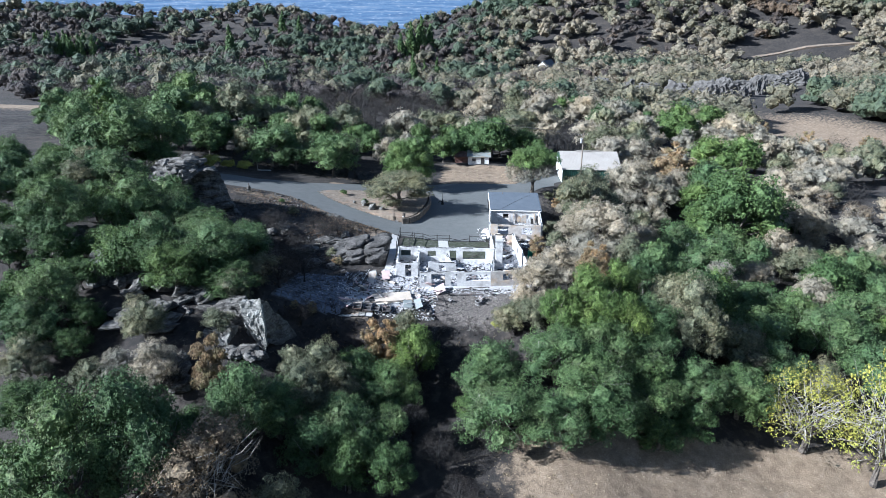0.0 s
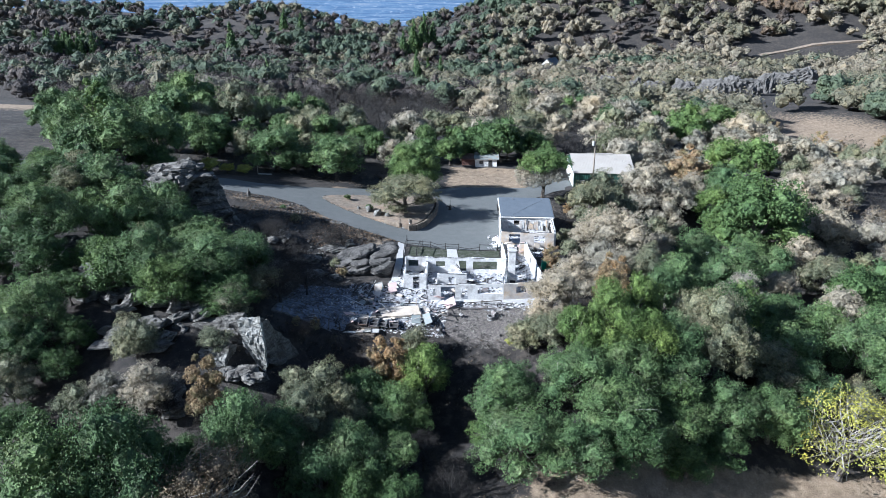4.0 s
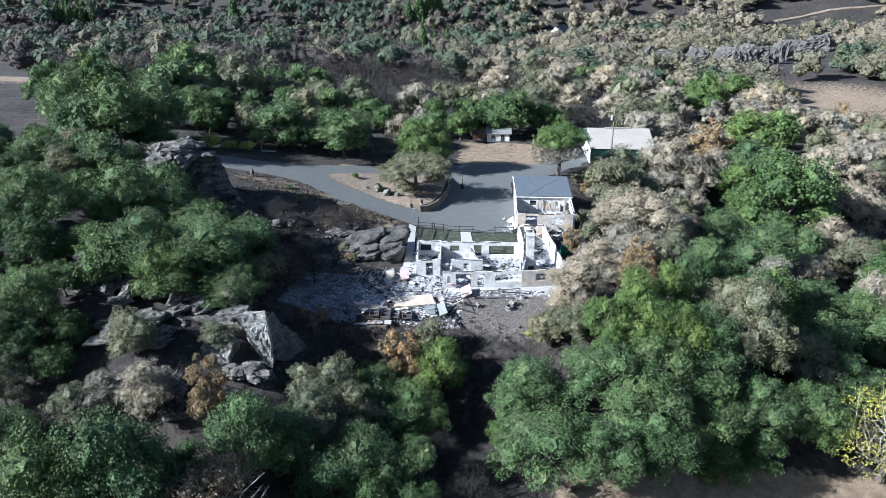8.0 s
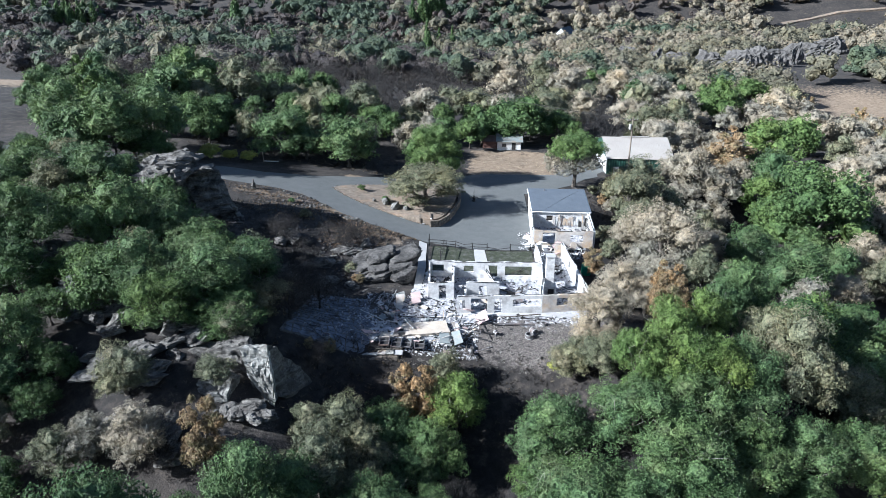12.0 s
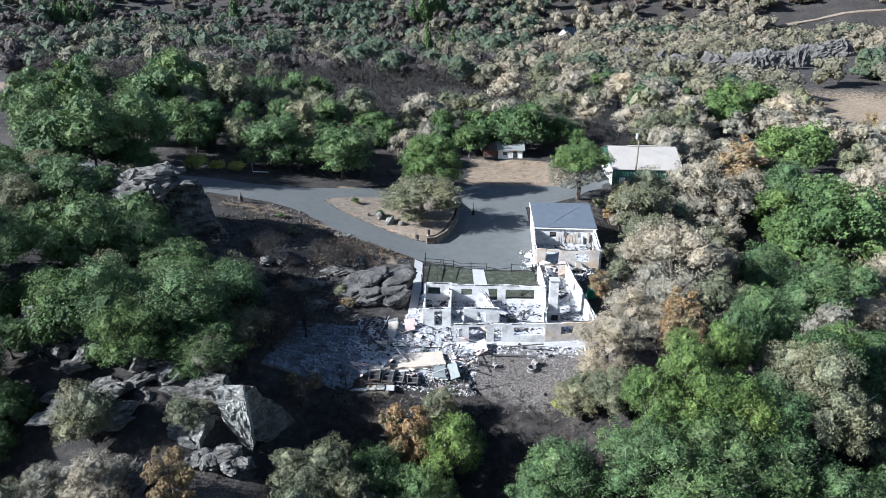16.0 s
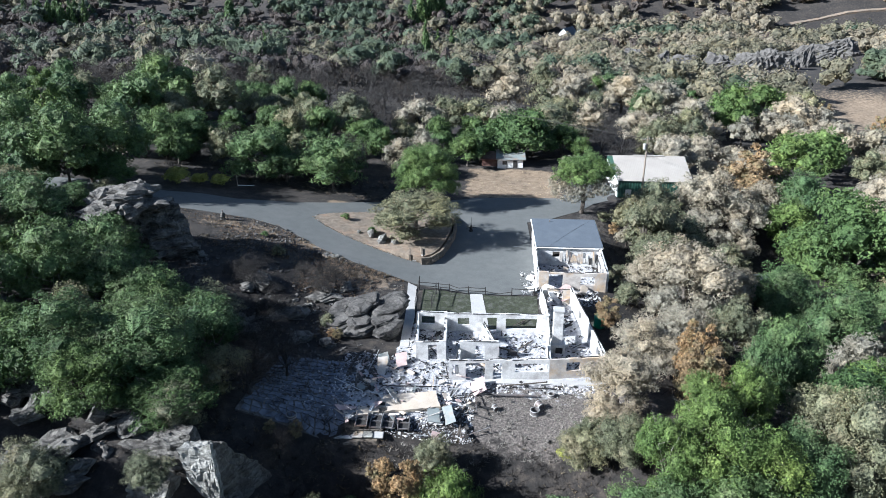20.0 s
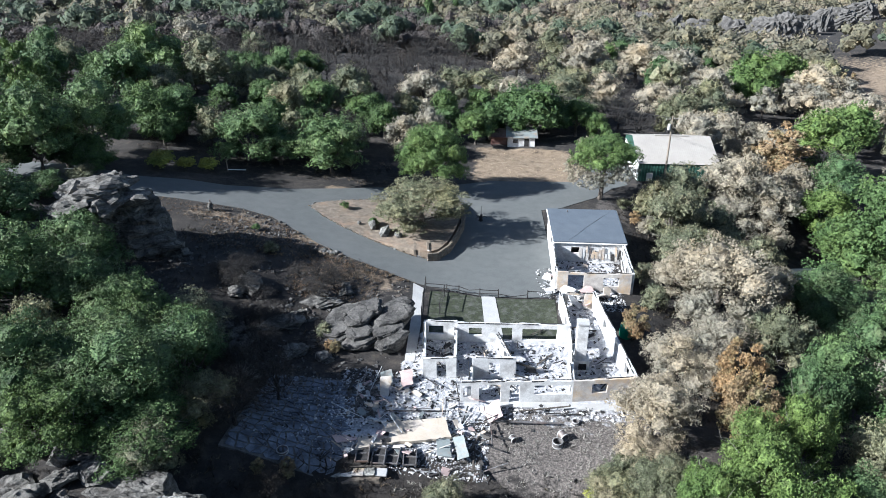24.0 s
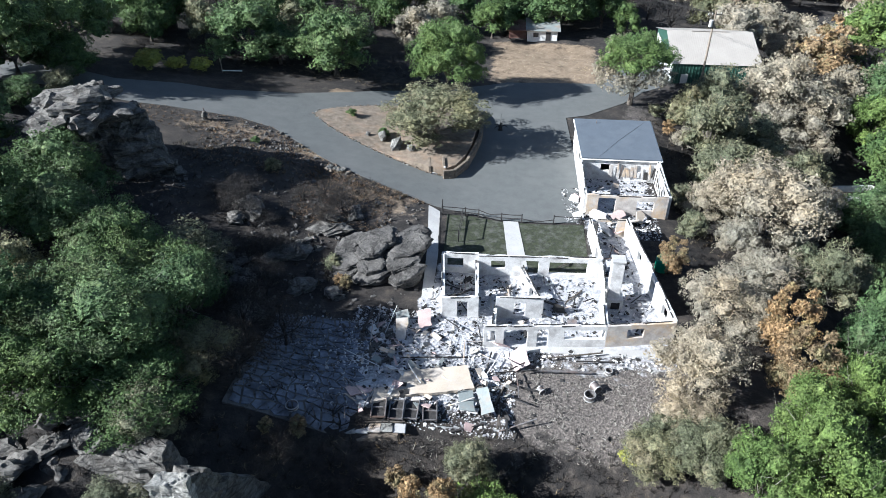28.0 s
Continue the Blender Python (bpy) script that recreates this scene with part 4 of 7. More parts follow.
for kind, x, y, r, h in (("K", -24.5, -8.5, 3.0, 6.0), ("K", -22.5, -3.5, 2.6, 5.0), ("K", -26.0, 3.0, 2.4, 4.5), ("K", -20.5, -13.5, 2.0, 3.5), ("K", -5.0, -27.0, 2.6, 5.0), ("K", -2.0, -31.0, 2.8, 5.0), ("K", -7.0, -33.5, 2.6, 4.5), ("K", 0.5, -35.5, 2.4, 4.0), ("K", -25.5, -3.8, 3.0, 6.0)):
    planted.append((x, y))
    tree(kind, x, y, r, h, 3)
for kind, x, y, r, h in (("R", -12.4, -13.2, 1.3, 2.2), ("S", 4.2, -10.6, 0.9, 1.6), ("O", 6.4, -9.4, 1.7, 2.8), ("T", 8.4, -8.6, 1.6, 2.6), ("R", -19.5, -11.6, 1.2, 1.8), ("R", -21.6, -12.2, 0.9, 1.5), ("O", 13.6, 24.0, 1.8, 3.2), ("O", 14.0, 18.0, 2.0, 3.5), ("R", 16.2, 44.5, 1.6, 2.4), ("O", 15.0, 49.0, 1.5, 2.2), ("T", 17.6, 41.0, 2.0, 3.4), ("U", -34.0, 27.0, 0.7, 1.0), ("O", -30.5, 21.5, 1.2, 1.5)):
    tree(kind, x, y, r, h, 1)
for kind, x, y, r, h in (("T", 78, 50, 5.0, 7.5), ("T", 70, 57, 4.2, 6.5), ("B", 83, 60, 4.0, 6.0), ("T", 76, 40, 4.4, 7.0), ("O", 87, 45, 4.6, 7.0), ("T", 90, 56, 4.4, 6.5), ("B", 84, 35, 4.0, 6.0), ("T", 94, 66, 4.4, 6.5), ("O", 73, 30, 4.5, 7.5), ("T", 66, 44, 4.0, 6.5), ("B", 80, 70, 3.6, 6.0), ("T", 70, 76, 4.2, 6.5), ("O", 86, 80, 4.0, 6.5)):
    planted.append((x, y))
    tree(kind, x, y, r, h, 1)
for kind, x, y, r, h in (("G", -32.5, -10.0, 5.8, 8.5), ("G", -59.4, 25.8, 2.8, 3.8), ("O", -57.9, 31.3, 2.2, 3.0), ("D", -58.7, 35.7, 3.6, 5.5), ("D", -63.1, 36.7, 4.0, 6.5), ("O", 9.0, 99.0, 9.0, 11.0)):
    planted.append((x, y))
    tree(kind, x, y, r, h, 4)
slope_rng = random.Random(91)
for n in range(22):
    x, y = slope_rng.uniform(-38, -21), slope_rng.uniform(1.5, 19)
    if not (x > -24 and y > 4 and y < 13):
        tree("K", x, y, slope_rng.uniform(1.3, 2.4), slope_rng.uniform(1.6, 3.4), 2)
scatter(44, -95, -42, -46, 30, 5.6, 2, "GGGDDOOD", 1e9)
scatter(5, -30, -14, -48, -34, 5.0, 3, "GGOOD", 1e9, 2.6, 3.6)
scatter(8, 15, 30, -4, 50, 4.4, 2, "TTTOO", 1e9, 2.2, 3.2)
scatter(26, 30, 70, -12, 60, 5.4, 2, "GGGDDLOT", 1e9)
for n in range(16):
    tree("K", slope_rng.uniform(-66, -26), slope_rng.uniform(47.5, 58), slope_rng.uniform(1.2, 2.2), slope_rng.uniform(1.4, 3.0), 2)
scatter(30, -82, -28, 50, 98, 3.7, 1, "DDGOOK", 1e9, 3.0, 4.6)
scatter(80, -72, 62, 61, 114, 5.8, 1)
scatter(230, -74, 78, 110, 215, 7.0, 0, None, 160.0, 3.6, 6.0)


def far_crown(seed, lobes, leaves):
    """A small uneven crown of a few rough lobes with ragged leaf clumps on them."""
    rng = np.random.default_rng(seed)
    bv, bf = BALL_LOW
    verts, faces, base, centres, radii = [], [], 0, [(0, 0, 5.6)], [3.0]
    for k in range(lobes - 1):
        a, rho = k * 2.39996 + rng.uniform(-0.5, 0.5), rng.uniform(1.7, 3.4)
        centres.append((rho * math.cos(a), rho * math.sin(a), rng.uniform(3.2, 7.0)))
        radii.append(rng.uniform(1.2, 2.3))
    for c, r in zip(centres, radii):
        verts.append(bv * (0.76 * r * rng.uniform(0.8, 1.2, (len(bv), 1))) + np.array(c))
        faces += [[k + base for k in q] for q in bf]
        base += len(bv)
    v, f = leaf_quads(rng, centres, radii, [(*c, r) for c, r in zip(centres, radii)], leaves, 0.50 if lobes > 4 else 0.80, spread=0.4, long=1.3)
    verts.append(v)
    faces += (f + base).tolist()
    return np.concatenate(verts), faces


def faces_valley(x, y):
    """Whether a treetop there shows above the slopes between it and the house's airspace."""
    top = ground_z_rough(x, y) + 9.0
    return all(ground_z_rough(x * u, -60 + (y + 60) * u) < 41 + (top - 41) * u for u in (0.45, 0.55, 0.64, 0.72, 0.79, 0.85, 0.90, 0.94, 0.97))


def far_woods(name, material, kinds, count, ya, yb, label, seed, size=1.0, lobes=6, leaves=270):
    """Distant trees, too many to count, as one mesh."""
    rng = random.Random(seed)
    protos = [far_crown(900 + k, lobes, leaves) for k in range(4)]
    verts, faces, base, tries = [], [], 0, 0
    while count and tries < 60000:
        tries += 1
        y = ya + (yb - ya) * rng.random() ** 1.1
        x = rng.uniform(-0.70, 0.70) * (y + 90)
        if open_land(x, y) or wood_kind(x, y, rng) not in kinds or not faces_valley(x, y):
            continue
        v, f = protos[rng.randrange(4)]
        r = rng.uniform(0.6, 1.25) * size
        a = rng.uniform(0, 6.28)
        c, s = math.cos(a) * r, math.sin(a) * r
        rot = np.array([[c, s, 0], [-s, c, 0], [0, 0, r * rng.uniform(0.75, 1.1)]])
        verts.append(v @ rot + np.array([x, y, ground_z_rough(x, y) - 1.2 * r]))
        faces += [[k + base for k in q] for q in f]
        base += len(v)
        count -= 1
    me = arrays_mesh(name, np.concatenate(verts), faces, material)
    return tagged(new(name, me), label, "woods", kind="stuff")


for name, material, kinds, near, far, label, seed, size in (
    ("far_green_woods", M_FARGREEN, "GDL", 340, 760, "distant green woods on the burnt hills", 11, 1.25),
    ("far_olive_woods", M_FAROLIVE, "O", 380, 900, "distant grey-olive woods", 12, 1.2),
    ("far_scorched_woods", M_FARTAN, "T", 360, 800, "distant pale tan scorched woods", 15, 1.1),
    ("far_rusty_woods", M_FARRUST, "R", 60, 110, "distant rust-brown scorched trees", 13, 0.8),
    ("far_burnt_woods", M_FARCHAR, "K", 330, 760, "distant blackened bare trees", 14, 1.0),
):
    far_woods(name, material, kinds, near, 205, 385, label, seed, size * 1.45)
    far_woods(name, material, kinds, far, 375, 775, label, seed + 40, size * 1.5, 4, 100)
for x, y, h in ((-42, 330, 22), (-36, 336, 17), (-28, 328, 19), (-255, 430, 20), (-246, 436, 17), (-120, 300, 18)):
    tree("C", x, y, h * 0.22, h, 1)
for k in range(16):
    x, y, h = -388 + 3.4 * k + 4 * math.sin(k * 2.3), 520 + 9 * math.sin(k * 1.9), 17 + 5 * math.sin(k * 3.1)
    tree("C", x, y, h * 0.34, h, 0)
for x, y, h in ((-212, 505, 30), (-190, 585, 26), (-175, 588, 24), (-64, 520, 30), (-56, 526, 34), (-49, 532, 27), (-72, 516, 22)):
    tree("C", x, y, h * 0.3, h, 0)


# ---- rocks ----
def rock(name, at, size, seed, material, label, turn=0.0, flat=0.35, detail=10, category="boulder", group="", corners=16, hull=None, tilt=0.3, layer=1.1, carve=0.28):
    """An angular weathered boulder: a hull of rough corners, split by ledges and cracks, half sunk into the ground."""
    rng = random.Random(seed)
    bm = bmesh.new()
    for x, y, z in hull or ():
        bm.verts.new((x, y, z))
    for k in range(corners if not hull else 0):
        z = 1 - 2 * (k + 0.5) / corners
        a, w, r = k * 2.39996 + rng.uniform(-0.5, 0.5), math.sqrt(1 - z * z), rng.uniform(0.72, 1.12)
        bm.verts.new((w * r * math.cos(a) * size[0], w * r * math.sin(a) * size[1], z * r * size[2]))
    made = bmesh.ops.convex_hull(bm, input=bm.verts[:])
    bmesh.ops.delete(bm, geom=[v for v in bm.verts if not v.link_faces], context="VERTS")
    bmesh.ops.subdivide_edges(bm, edges=bm.edges[:], cuts=detail, use_grid_fill=True)
    off = Vector((seed * 3.1, seed * 1.7, 0))
    for v in bm.verts:
        q = v.co.copy()
        out = Vector((q.x / size[0], q.y / size[1], 0.6 * q.z / size[2])).normalized()
        bend = noise.noise(q * 0.25 + off) * 1.0 + tilt * q.x / size[0]
        step = (q.z + bend) / layer
        ledge = 1.0 if step - math.floor(step) < 0.25 else 0.0
        crack = max(0.0, 0.06 - abs(noise.noise(q * 0.45 + off * 2))) / 0.06
        d = 0.55 * noise.noise(q * 0.45 + off) + 0.30 * noise.noise(q * 1.1 + off) + 0.16 * noise.noise(q * 2.4 + off) + 0.08 * noise.noise(q * 5.0)
        v.co = q + out * flat * (d - carve * ledge - 0.45 * crack)
    ob = part(name, bm, material, None, label)
    ob.matrix_basis = pose(*at, 0, 0, turn)
    return tagged(ob, label, category, group)


def rock_pile(label, at, spread, count, seed, material, dip=24.0, block=1.0, core=None, category="rock pile"):
    """Tilted angular blocks with dark gaps between them, each a part of one heap."""
    rng = random.Random(seed)
    heap = thing("rock_pile", label, category, at)
    for n in range(count):
        a, rho = n * 2.39996 + rng.uniform(-0.4, 0.4), math.sqrt((n + 0.3) / count)
        x, y = spread[0] * rho * math.cos(a), spread[1] * rho * math.sin(a)
        z = spread[2] * (1 - rho**1.8) * rng.uniform(0.75, 1.05)
        size = Vector((rng.uniform(1.1, 2.0), rng.uniform(0.8, 1.5), rng.uniform(0.45, 0.95))) * block
        bm = bmesh.new()
        for k in range(13):
            t = 1 - 2 * (k + 0.5) / 13
            b, w, r = k * 2.39996 + rng.uniform(-0.6, 0.6), math.sqrt(1 - t * t), rng.uniform(0.75, 1.1)
            bm.verts.new((w * r * math.cos(b) * size.x, w * r * math.sin(b) * size.y, t * r * size.z))
        bmesh.ops.convex_hull(bm, input=bm.verts[:])
        bmesh.ops.delete(bm, geom=[v for v in bm.verts if not v.link_faces], context="VERTS")
        bmesh.ops.subdivide_edges(bm, edges=bm.edges[:], cuts=3, use_grid_fill=True)
        for v in bm.verts:
            q = v.co + Vector((seed, n * 1.7, 0))
            groove = max(0.0, 0.10 - abs(noise.noise(Vector((q.x * 0.5, q.y * 0.5, q.z * 2.6))))) * 2.6
            v.co += v.co.normalized() * (0.17 * noise.noise(q * 1.1) + 0.11 * noise.noise(q * 3.1) - groove) * block
        turn = Euler((radians(rng.uniform(-12, 12) - dip * 0.5), radians(rng.uniform(-10, 10) - dip), radians(rng.uniform(-45, 45)))).to_matrix().to_4x4()
        bmesh.ops.transform(bm, matrix=Matrix.Translation((x, y, z)) @ turn, verts=bm.verts[:])
        part("stone_block", bm, material, heap)
    return heap


# Lighter than M_ROCK: sunlight on the slab's face is put into the colour.
M_SLABROCK = rock_material("sun_painted_rock", (0.40, 0.395, 0.365), (0.17, 0.165, 0.15), (0.14, 0.135, 0.115), 0.5)
SLAB = [(-1.5, -1.7, 6.4), (1.0, -1.7, 7.0), (1.4, -2.0, 1.2), (0.2, -2.0, 2.6), (-1.0, -1.8, 3.4), (-1.2, -0.4, 6.1), (0.9, -0.6, 6.6), (1.2, -0.8, 0.6), (-0.6, -0.6, 2.0), (0.9, -1.3, -1.2)]
rock("boulder", (-24.0, -19.0, 0.0), (3.0, 3.0, 4.0), 3, M_SLABROCK, "tall rock slab with its sunlit face painted pale", 0, 0.62, 12, hull=SLAB, tilt=1.5, layer=1.1, carve=0.22)
# Rest of the same boulder, in the darker tone for its shaded side.
WEDGE = [(0.8, -0.9, 6.5), (-1.0, 0.6, 5.8), (1.2, 0.8, 5.2), (1.5, -1.2, 1.0), (2.4, 1.6, 0.4), (2.9, 3.2, 0.4), (3.3, 4.0, -0.4), (-1.6, -0.6, 0.6), (-1.8, 1.8, -1.0), (2.4, 1.4, -1.2), (3.2, 3.6, -1.4)]
rock("boulder", (-24.0, -19.0, 0.0), (3.2, 3.0, 4.0), 7, M_ROCK, "wedge-shaped boulder body, darker tone painted for its shaded side", 0, 0.6, 12, hull=WEDGE, tilt=1.5, layer=0.9)
BLOCK = [(-1.9, -1.2, 2.2), (1.3, -1.4, 2.0), (1.5, 1.0, 2.8), (-1.6, 1.2, 3.0), (-2.2, -1.6, 0.5), (1.5, -1.8, 0.6), (2.0, 1.0, 0), (-2.4, 1.2, 0), (-1.5, -1.4, -1.5), (1.4, -1.4, -1.5), (0, 1.5, -1.5)]
rock("boulder", (-28.2, -20.6, 0.3), (2.2, 2.0, 2.6), 4, M_PALEROCK, "squat layered grey-green boulder beside a paler wedge", 0, 0.6, hull=BLOCK)
RIDGE = [(-3.6, -0.4, 3.2), (-0.5, -0.8, 4.0), (2.6, -0.6, 4.8), (2.4, 1.2, 4.6), (-3.0, 1.4, 3.4), (-4.2, -1.2, 1.2), (2.8, -1.3, 2.0), (3.0, 1.5, 0), (-4.0, 1.8, 0), (-3.6, -1.2, -1.2), (2.6, -1.2, -1.2)]
rock("boulder", (-28.4, -17.4, 0.9), (3.6, 1.8, 3.6), 16, M_ROCK, "long weathered rock ridge behind the boulders", 0, 0.7, hull=RIDGE)
rock_pile("pale broken rock ledges at the foot of the boulders", (-26.2, -23.4, ground_z(-26.2, -23.4) + 0.1), (4.2, 0.6, 0.4), 9, 41, M_ROCK, 3, 0.7)
rock("rock_outcrop", (-46.0, -11.6, 5.6), (3.0, 2.6, 4.6), 44, M_PALEROCK, "pale grey outcrop between oak crowns on the slope", 20, 0.9)
rock_pile("low cracked rock ledge below larger boulders", (-25.4, -22.6, ground_z(-25.4, -22.6)), (4.4, 0.9, 0.5), 8, 14, M_ROCK, 4, 0.95)
rock_pile("dark fractured rocks on the shady slope", (-36.5, -19.5, ground_z(-36.5, -19.5)), (5.0, 3.0, 1.3), 13, 23, M_ROCK, 10, 1.15)
M_STRATA = rock_material("sooty_strata", (0.120, 0.113, 0.105), (0.018, 0.017, 0.016), (0.026, 0.024, 0.022), 0.8)


def strata_outcrop(at, seed):
    """Overlapping plates of dark bedded rock, each a part, dipping into the slope with broken noses and dark gaps below them."""
    rng = random.Random(seed)
    heap = thing("rock_outcrop", "dark cracked outcrop of tilted rock strata beside the house", "boulder", at)
    for n in range(15):
        u = n / 14
        row = n % 3
        cx = -2.9 + 2.8 * row + rng.uniform(-0.5, 0.5)
        cy = -2.3 + 4.6 * u + rng.uniform(-0.3, 0.3)
        cz = 0.2 + 2.6 * math.sin(min(1.0, 1.25 * u + 0.12) * 1.5) * (1 - 0.10 * abs(row - 1.2)) + rng.uniform(-0.15, 0.15) + 0.12 * row - 0.7 * (row == 0)
        w, d, h = rng.uniform(1.5, 2.4), rng.uniform(0.8, 1.3), rng.uniform(0.35, 0.6)
        bm = bmesh.new()
        for k in range(11):
            a = 6.283 * k / 11 + rng.uniform(-0.2, 0.2)
            r = rng.uniform(0.78, 1.12)
            for z, inset in ((h, 0.86), (0.45 * h, 1.0), (-0.25, 0.62), (-1.3, 0.5)):
                bm.verts.new((w * r * inset * math.cos(a), d * r * inset * math.sin(a), z + 0.1 * rng.uniform(-1, 1)))
        bmesh.ops.convex_hull(bm, input=bm.verts[:])
        bmesh.ops.delete(bm, geom=[v for v in bm.verts if not v.link_faces], context="VERTS")
        bmesh.ops.subdivide_edges(bm, edges=bm.edges[:], cuts=4, use_grid_fill=True)
        for v in bm.verts:
            q = v.co + Vector((seed + 3.1 * n, n * 1.7, 0))
            side = Vector((v.co.x / w, v.co.y / d, 0))
            bed = max(0.0, 0.16 - abs(((v.co.z + 0.25 * noise.noise(q * 0.5)) / 0.34) % 1.0 - 0.5)) * 1.3
            v.co += Vector((0, 0, 0.16 * noise.noise(q * 0.8) + 0.07 * noise.noise(q * 2.4))) + side * (0.20 * noise.noise(q * 1.3) + 0.10 * noise.noise(q * 3.3) - bed)
        turn = Euler((radians(rng.uniform(6, 16)), radians(-15 + rng.uniform(-7, 7)), radians(24 + rng.uniform(-14, 14)))).to_matrix().to_4x4()
        bmesh.ops.transform(bm, matrix=Matrix.Translation((cx, cy, cz)) @ turn, verts=bm.verts[:])
        part("rock_plate", bm, M_STRATA, heap)
    return heap


strata_outcrop((-16.9, 8.3, 0.0), 6)
tree("O", -21.0, 7.8, 1.1, 1.7, 1, 0.7)
tree("R", -19.4, 5.2, 1.0, 1.7, 1, 0.5)
tree("R", -20.2, 5.8, 0.8, 1.3, 1, 0.5)
for n, (x, y, w, h) in enumerate(((-22.5, 13.0, 2.4, 0.9), (-25.8, 8.6, 2.8, 1.0), (-23.2, 4.6, 2.2, 0.8), (-28.6, 4.0, 2.6, 1.1), (-20.6, 16.2, 1.6, 0.6), (-30.6, 13.6, 2.6, 1.0), (-27.0, 0.2, 2.4, 0.9))):
    rock("rock_shelf", (x, y, ground_z_rough(x, y) + 0.1), (w, w * 0.6, h), 80 + n, M_ROCK, "low sooty rock shelf on the burnt slope", 25 * n, 0.6, 6, "rock", "rock shelves", tilt=-1.2, layer=0.4)
rock_pile("sooty low boulders on the burnt slope", (-25.2, 11.0, 0.9), (3.0, 1.6, 0.5), 9, 26, M_ROCK, 15, 0.75)
rock_pile("sooty flat rocks half buried in ash", (-30.0, 6.5, 1.6), (2.6, 1.8, 0.4), 7, 27, M_ROCK, 12, 0.8)
rock("rock_outcrop", (-46.8, 17.0, 8.0), (4.6, 4.2, 6.4), 8, M_ROCK, "tall grey rock outcrop above the drive", 30, 1.1)
rock("rock_outcrop", (-43.0, 17.6, 6.4), (3.6, 3.8, 6.2), 18, M_ROCK, "steep dark rock face beside an outcrop", 80, 1.2)
rock_pile("lichened grey blocks on top of the outcrop", (-47.0, 16.0, 11.6), (3.6, 3.0, 1.8), 9, 20, M_ROCK, 6, 2.1)
rock("boulder", (-40.0, 18.2, 3.6), (2.4, 2.2, 2.6), 9, M_ROCK, "dark boulder at the foot of an outcrop", 50, 1.0)
for n, (x, y, s) in enumerate(((-22.6, 14.6, 0.8), (-31.5, 11.5, 1.0), (-51.5, -2.0, 2.6), (-54.0, -3.4, 1.8), (-20.0, 4.0, 0.9), (-33.0, -26.5, 2.0), (-30.0, -27.5, 1.6), (-36.0, -25.5, 1.7))):
    rock("boulder", (x, y, ground_z_rough(x, y) + 0.2 * s), (s * 1.3, s, s * 0.75), 50 + n, M_ROCK, "sooty grey boulder on the burnt slope", 40 * n, 0.9, 4, group="boulders on the slope")
tree("O", -28.4, -20.4, 2.2, 2.8, 3, 2.6)

for label, at, spread, count, seed in (
    ("dark fractured ledges in the shady ravine", (-32.6, -15.2, 2.2), (3.4, 2.0, 0.9), 9, 31),
    ("sooty rock shelves below the trees", (-40.5, -13.5, 1.4), (4.0, 2.4, 1.0), 9, 32),
    ("grey weathered boulders in the ravine", (-33.5, -25.5, 0.4), (4.0, 1.8, 0.8), 8, 33),
    ("grey boulders under the oak crowns", (-51.5, -3.0, 3.6), (3.4, 2.0, 1.6), 9, 34),
):
    rock_pile(label, (at[0], at[1], ground_z(at[0], at[1])), spread, count, seed, M_ROCK, 14, 1.2)


# ---- the burnt house ----
def wall_mesh(bm, a, b, height, thick, openings=(), base=0.0, ragged=0.0, seed=1):
    """An upright wall from a to b with openings (from, to, sill, head) cut through; the top may be broken."""
    rng = random.Random(seed)
    a, b = Vector((*a, 0)), Vector((*b, 0))
    run, length = (b - a).normalized(), (b - a).length
    side = Vector((-run.y, run.x, 0)) * thick / 2
    us = {0.0, length}
    for o in openings:
        us |= {o[0], o[1]}
    if ragged:
        us |= {length * k / max(2, int(length / 0.6)) for k in range(1, max(2, int(length / 0.6)))}
    us = sorted(us)
    zs = sorted({base, base + height} | {base + v for o in openings for v in o[2:]})
    tops = {u: base + height + (rng.uniform(-ragged, ragged * 0.4) if ragged else 0) for u in us}
    cells = {}

    def solid(i, j):
        if not (0 <= i < len(us) - 1 and 0 <= j < len(zs) - 1):
            return False
        u, z = (us[i] + us[i + 1]) / 2, (zs[j] + zs[j + 1]) / 2 - base
        return not any(o[0] < u < o[1] and o[2] < z < o[3] for o in openings)

    def vert(i, j, s):
        key = (i, j, s)
        if key not in cells:
            z = tops[us[i]] if j == len(zs) - 1 else zs[j]
            cells[key] = bm.verts.new(a + run * us[i] + side * s + Vector((0, 0, z)))
        return cells[key]

    for i in range(len(us) - 1):
        for j in range(len(zs) - 1):
            if not solid(i, j):
                continue
            bm.faces.new([vert(*k) for k in ((i, j, -1), (i + 1, j, -1), (i + 1, j + 1, -1), (i, j + 1, -1))])
            bm.faces.new([vert(*k) for k in ((i, j, 1), (i, j + 1, 1), (i + 1, j + 1, 1), (i + 1, j, 1))])
            if not solid(i - 1, j):
                bm.faces.new([vert(*k) for k in ((i, j, -1), (i, j + 1, -1), (i, j + 1, 1), (i, j, 1))])
            if not solid(i + 1, j):
                bm.faces.new([vert(*k) for k in ((i + 1, j, -1), (i + 1, j, 1), (i + 1, j + 1, 1), (i + 1, j + 1, -1))])
            if not solid(i, j - 1):
                bm.faces.new([vert(*k) for k in ((i, j, -1), (i, j, 1), (i + 1, j, 1), (i + 1, j, -1))])
            if not solid(i, j + 1):
                bm.faces.new([vert(*k) for k in ((i, j + 1, -1), (i + 1, j + 1, -1), (i + 1, j + 1, 1), (i, j + 1, 1))])


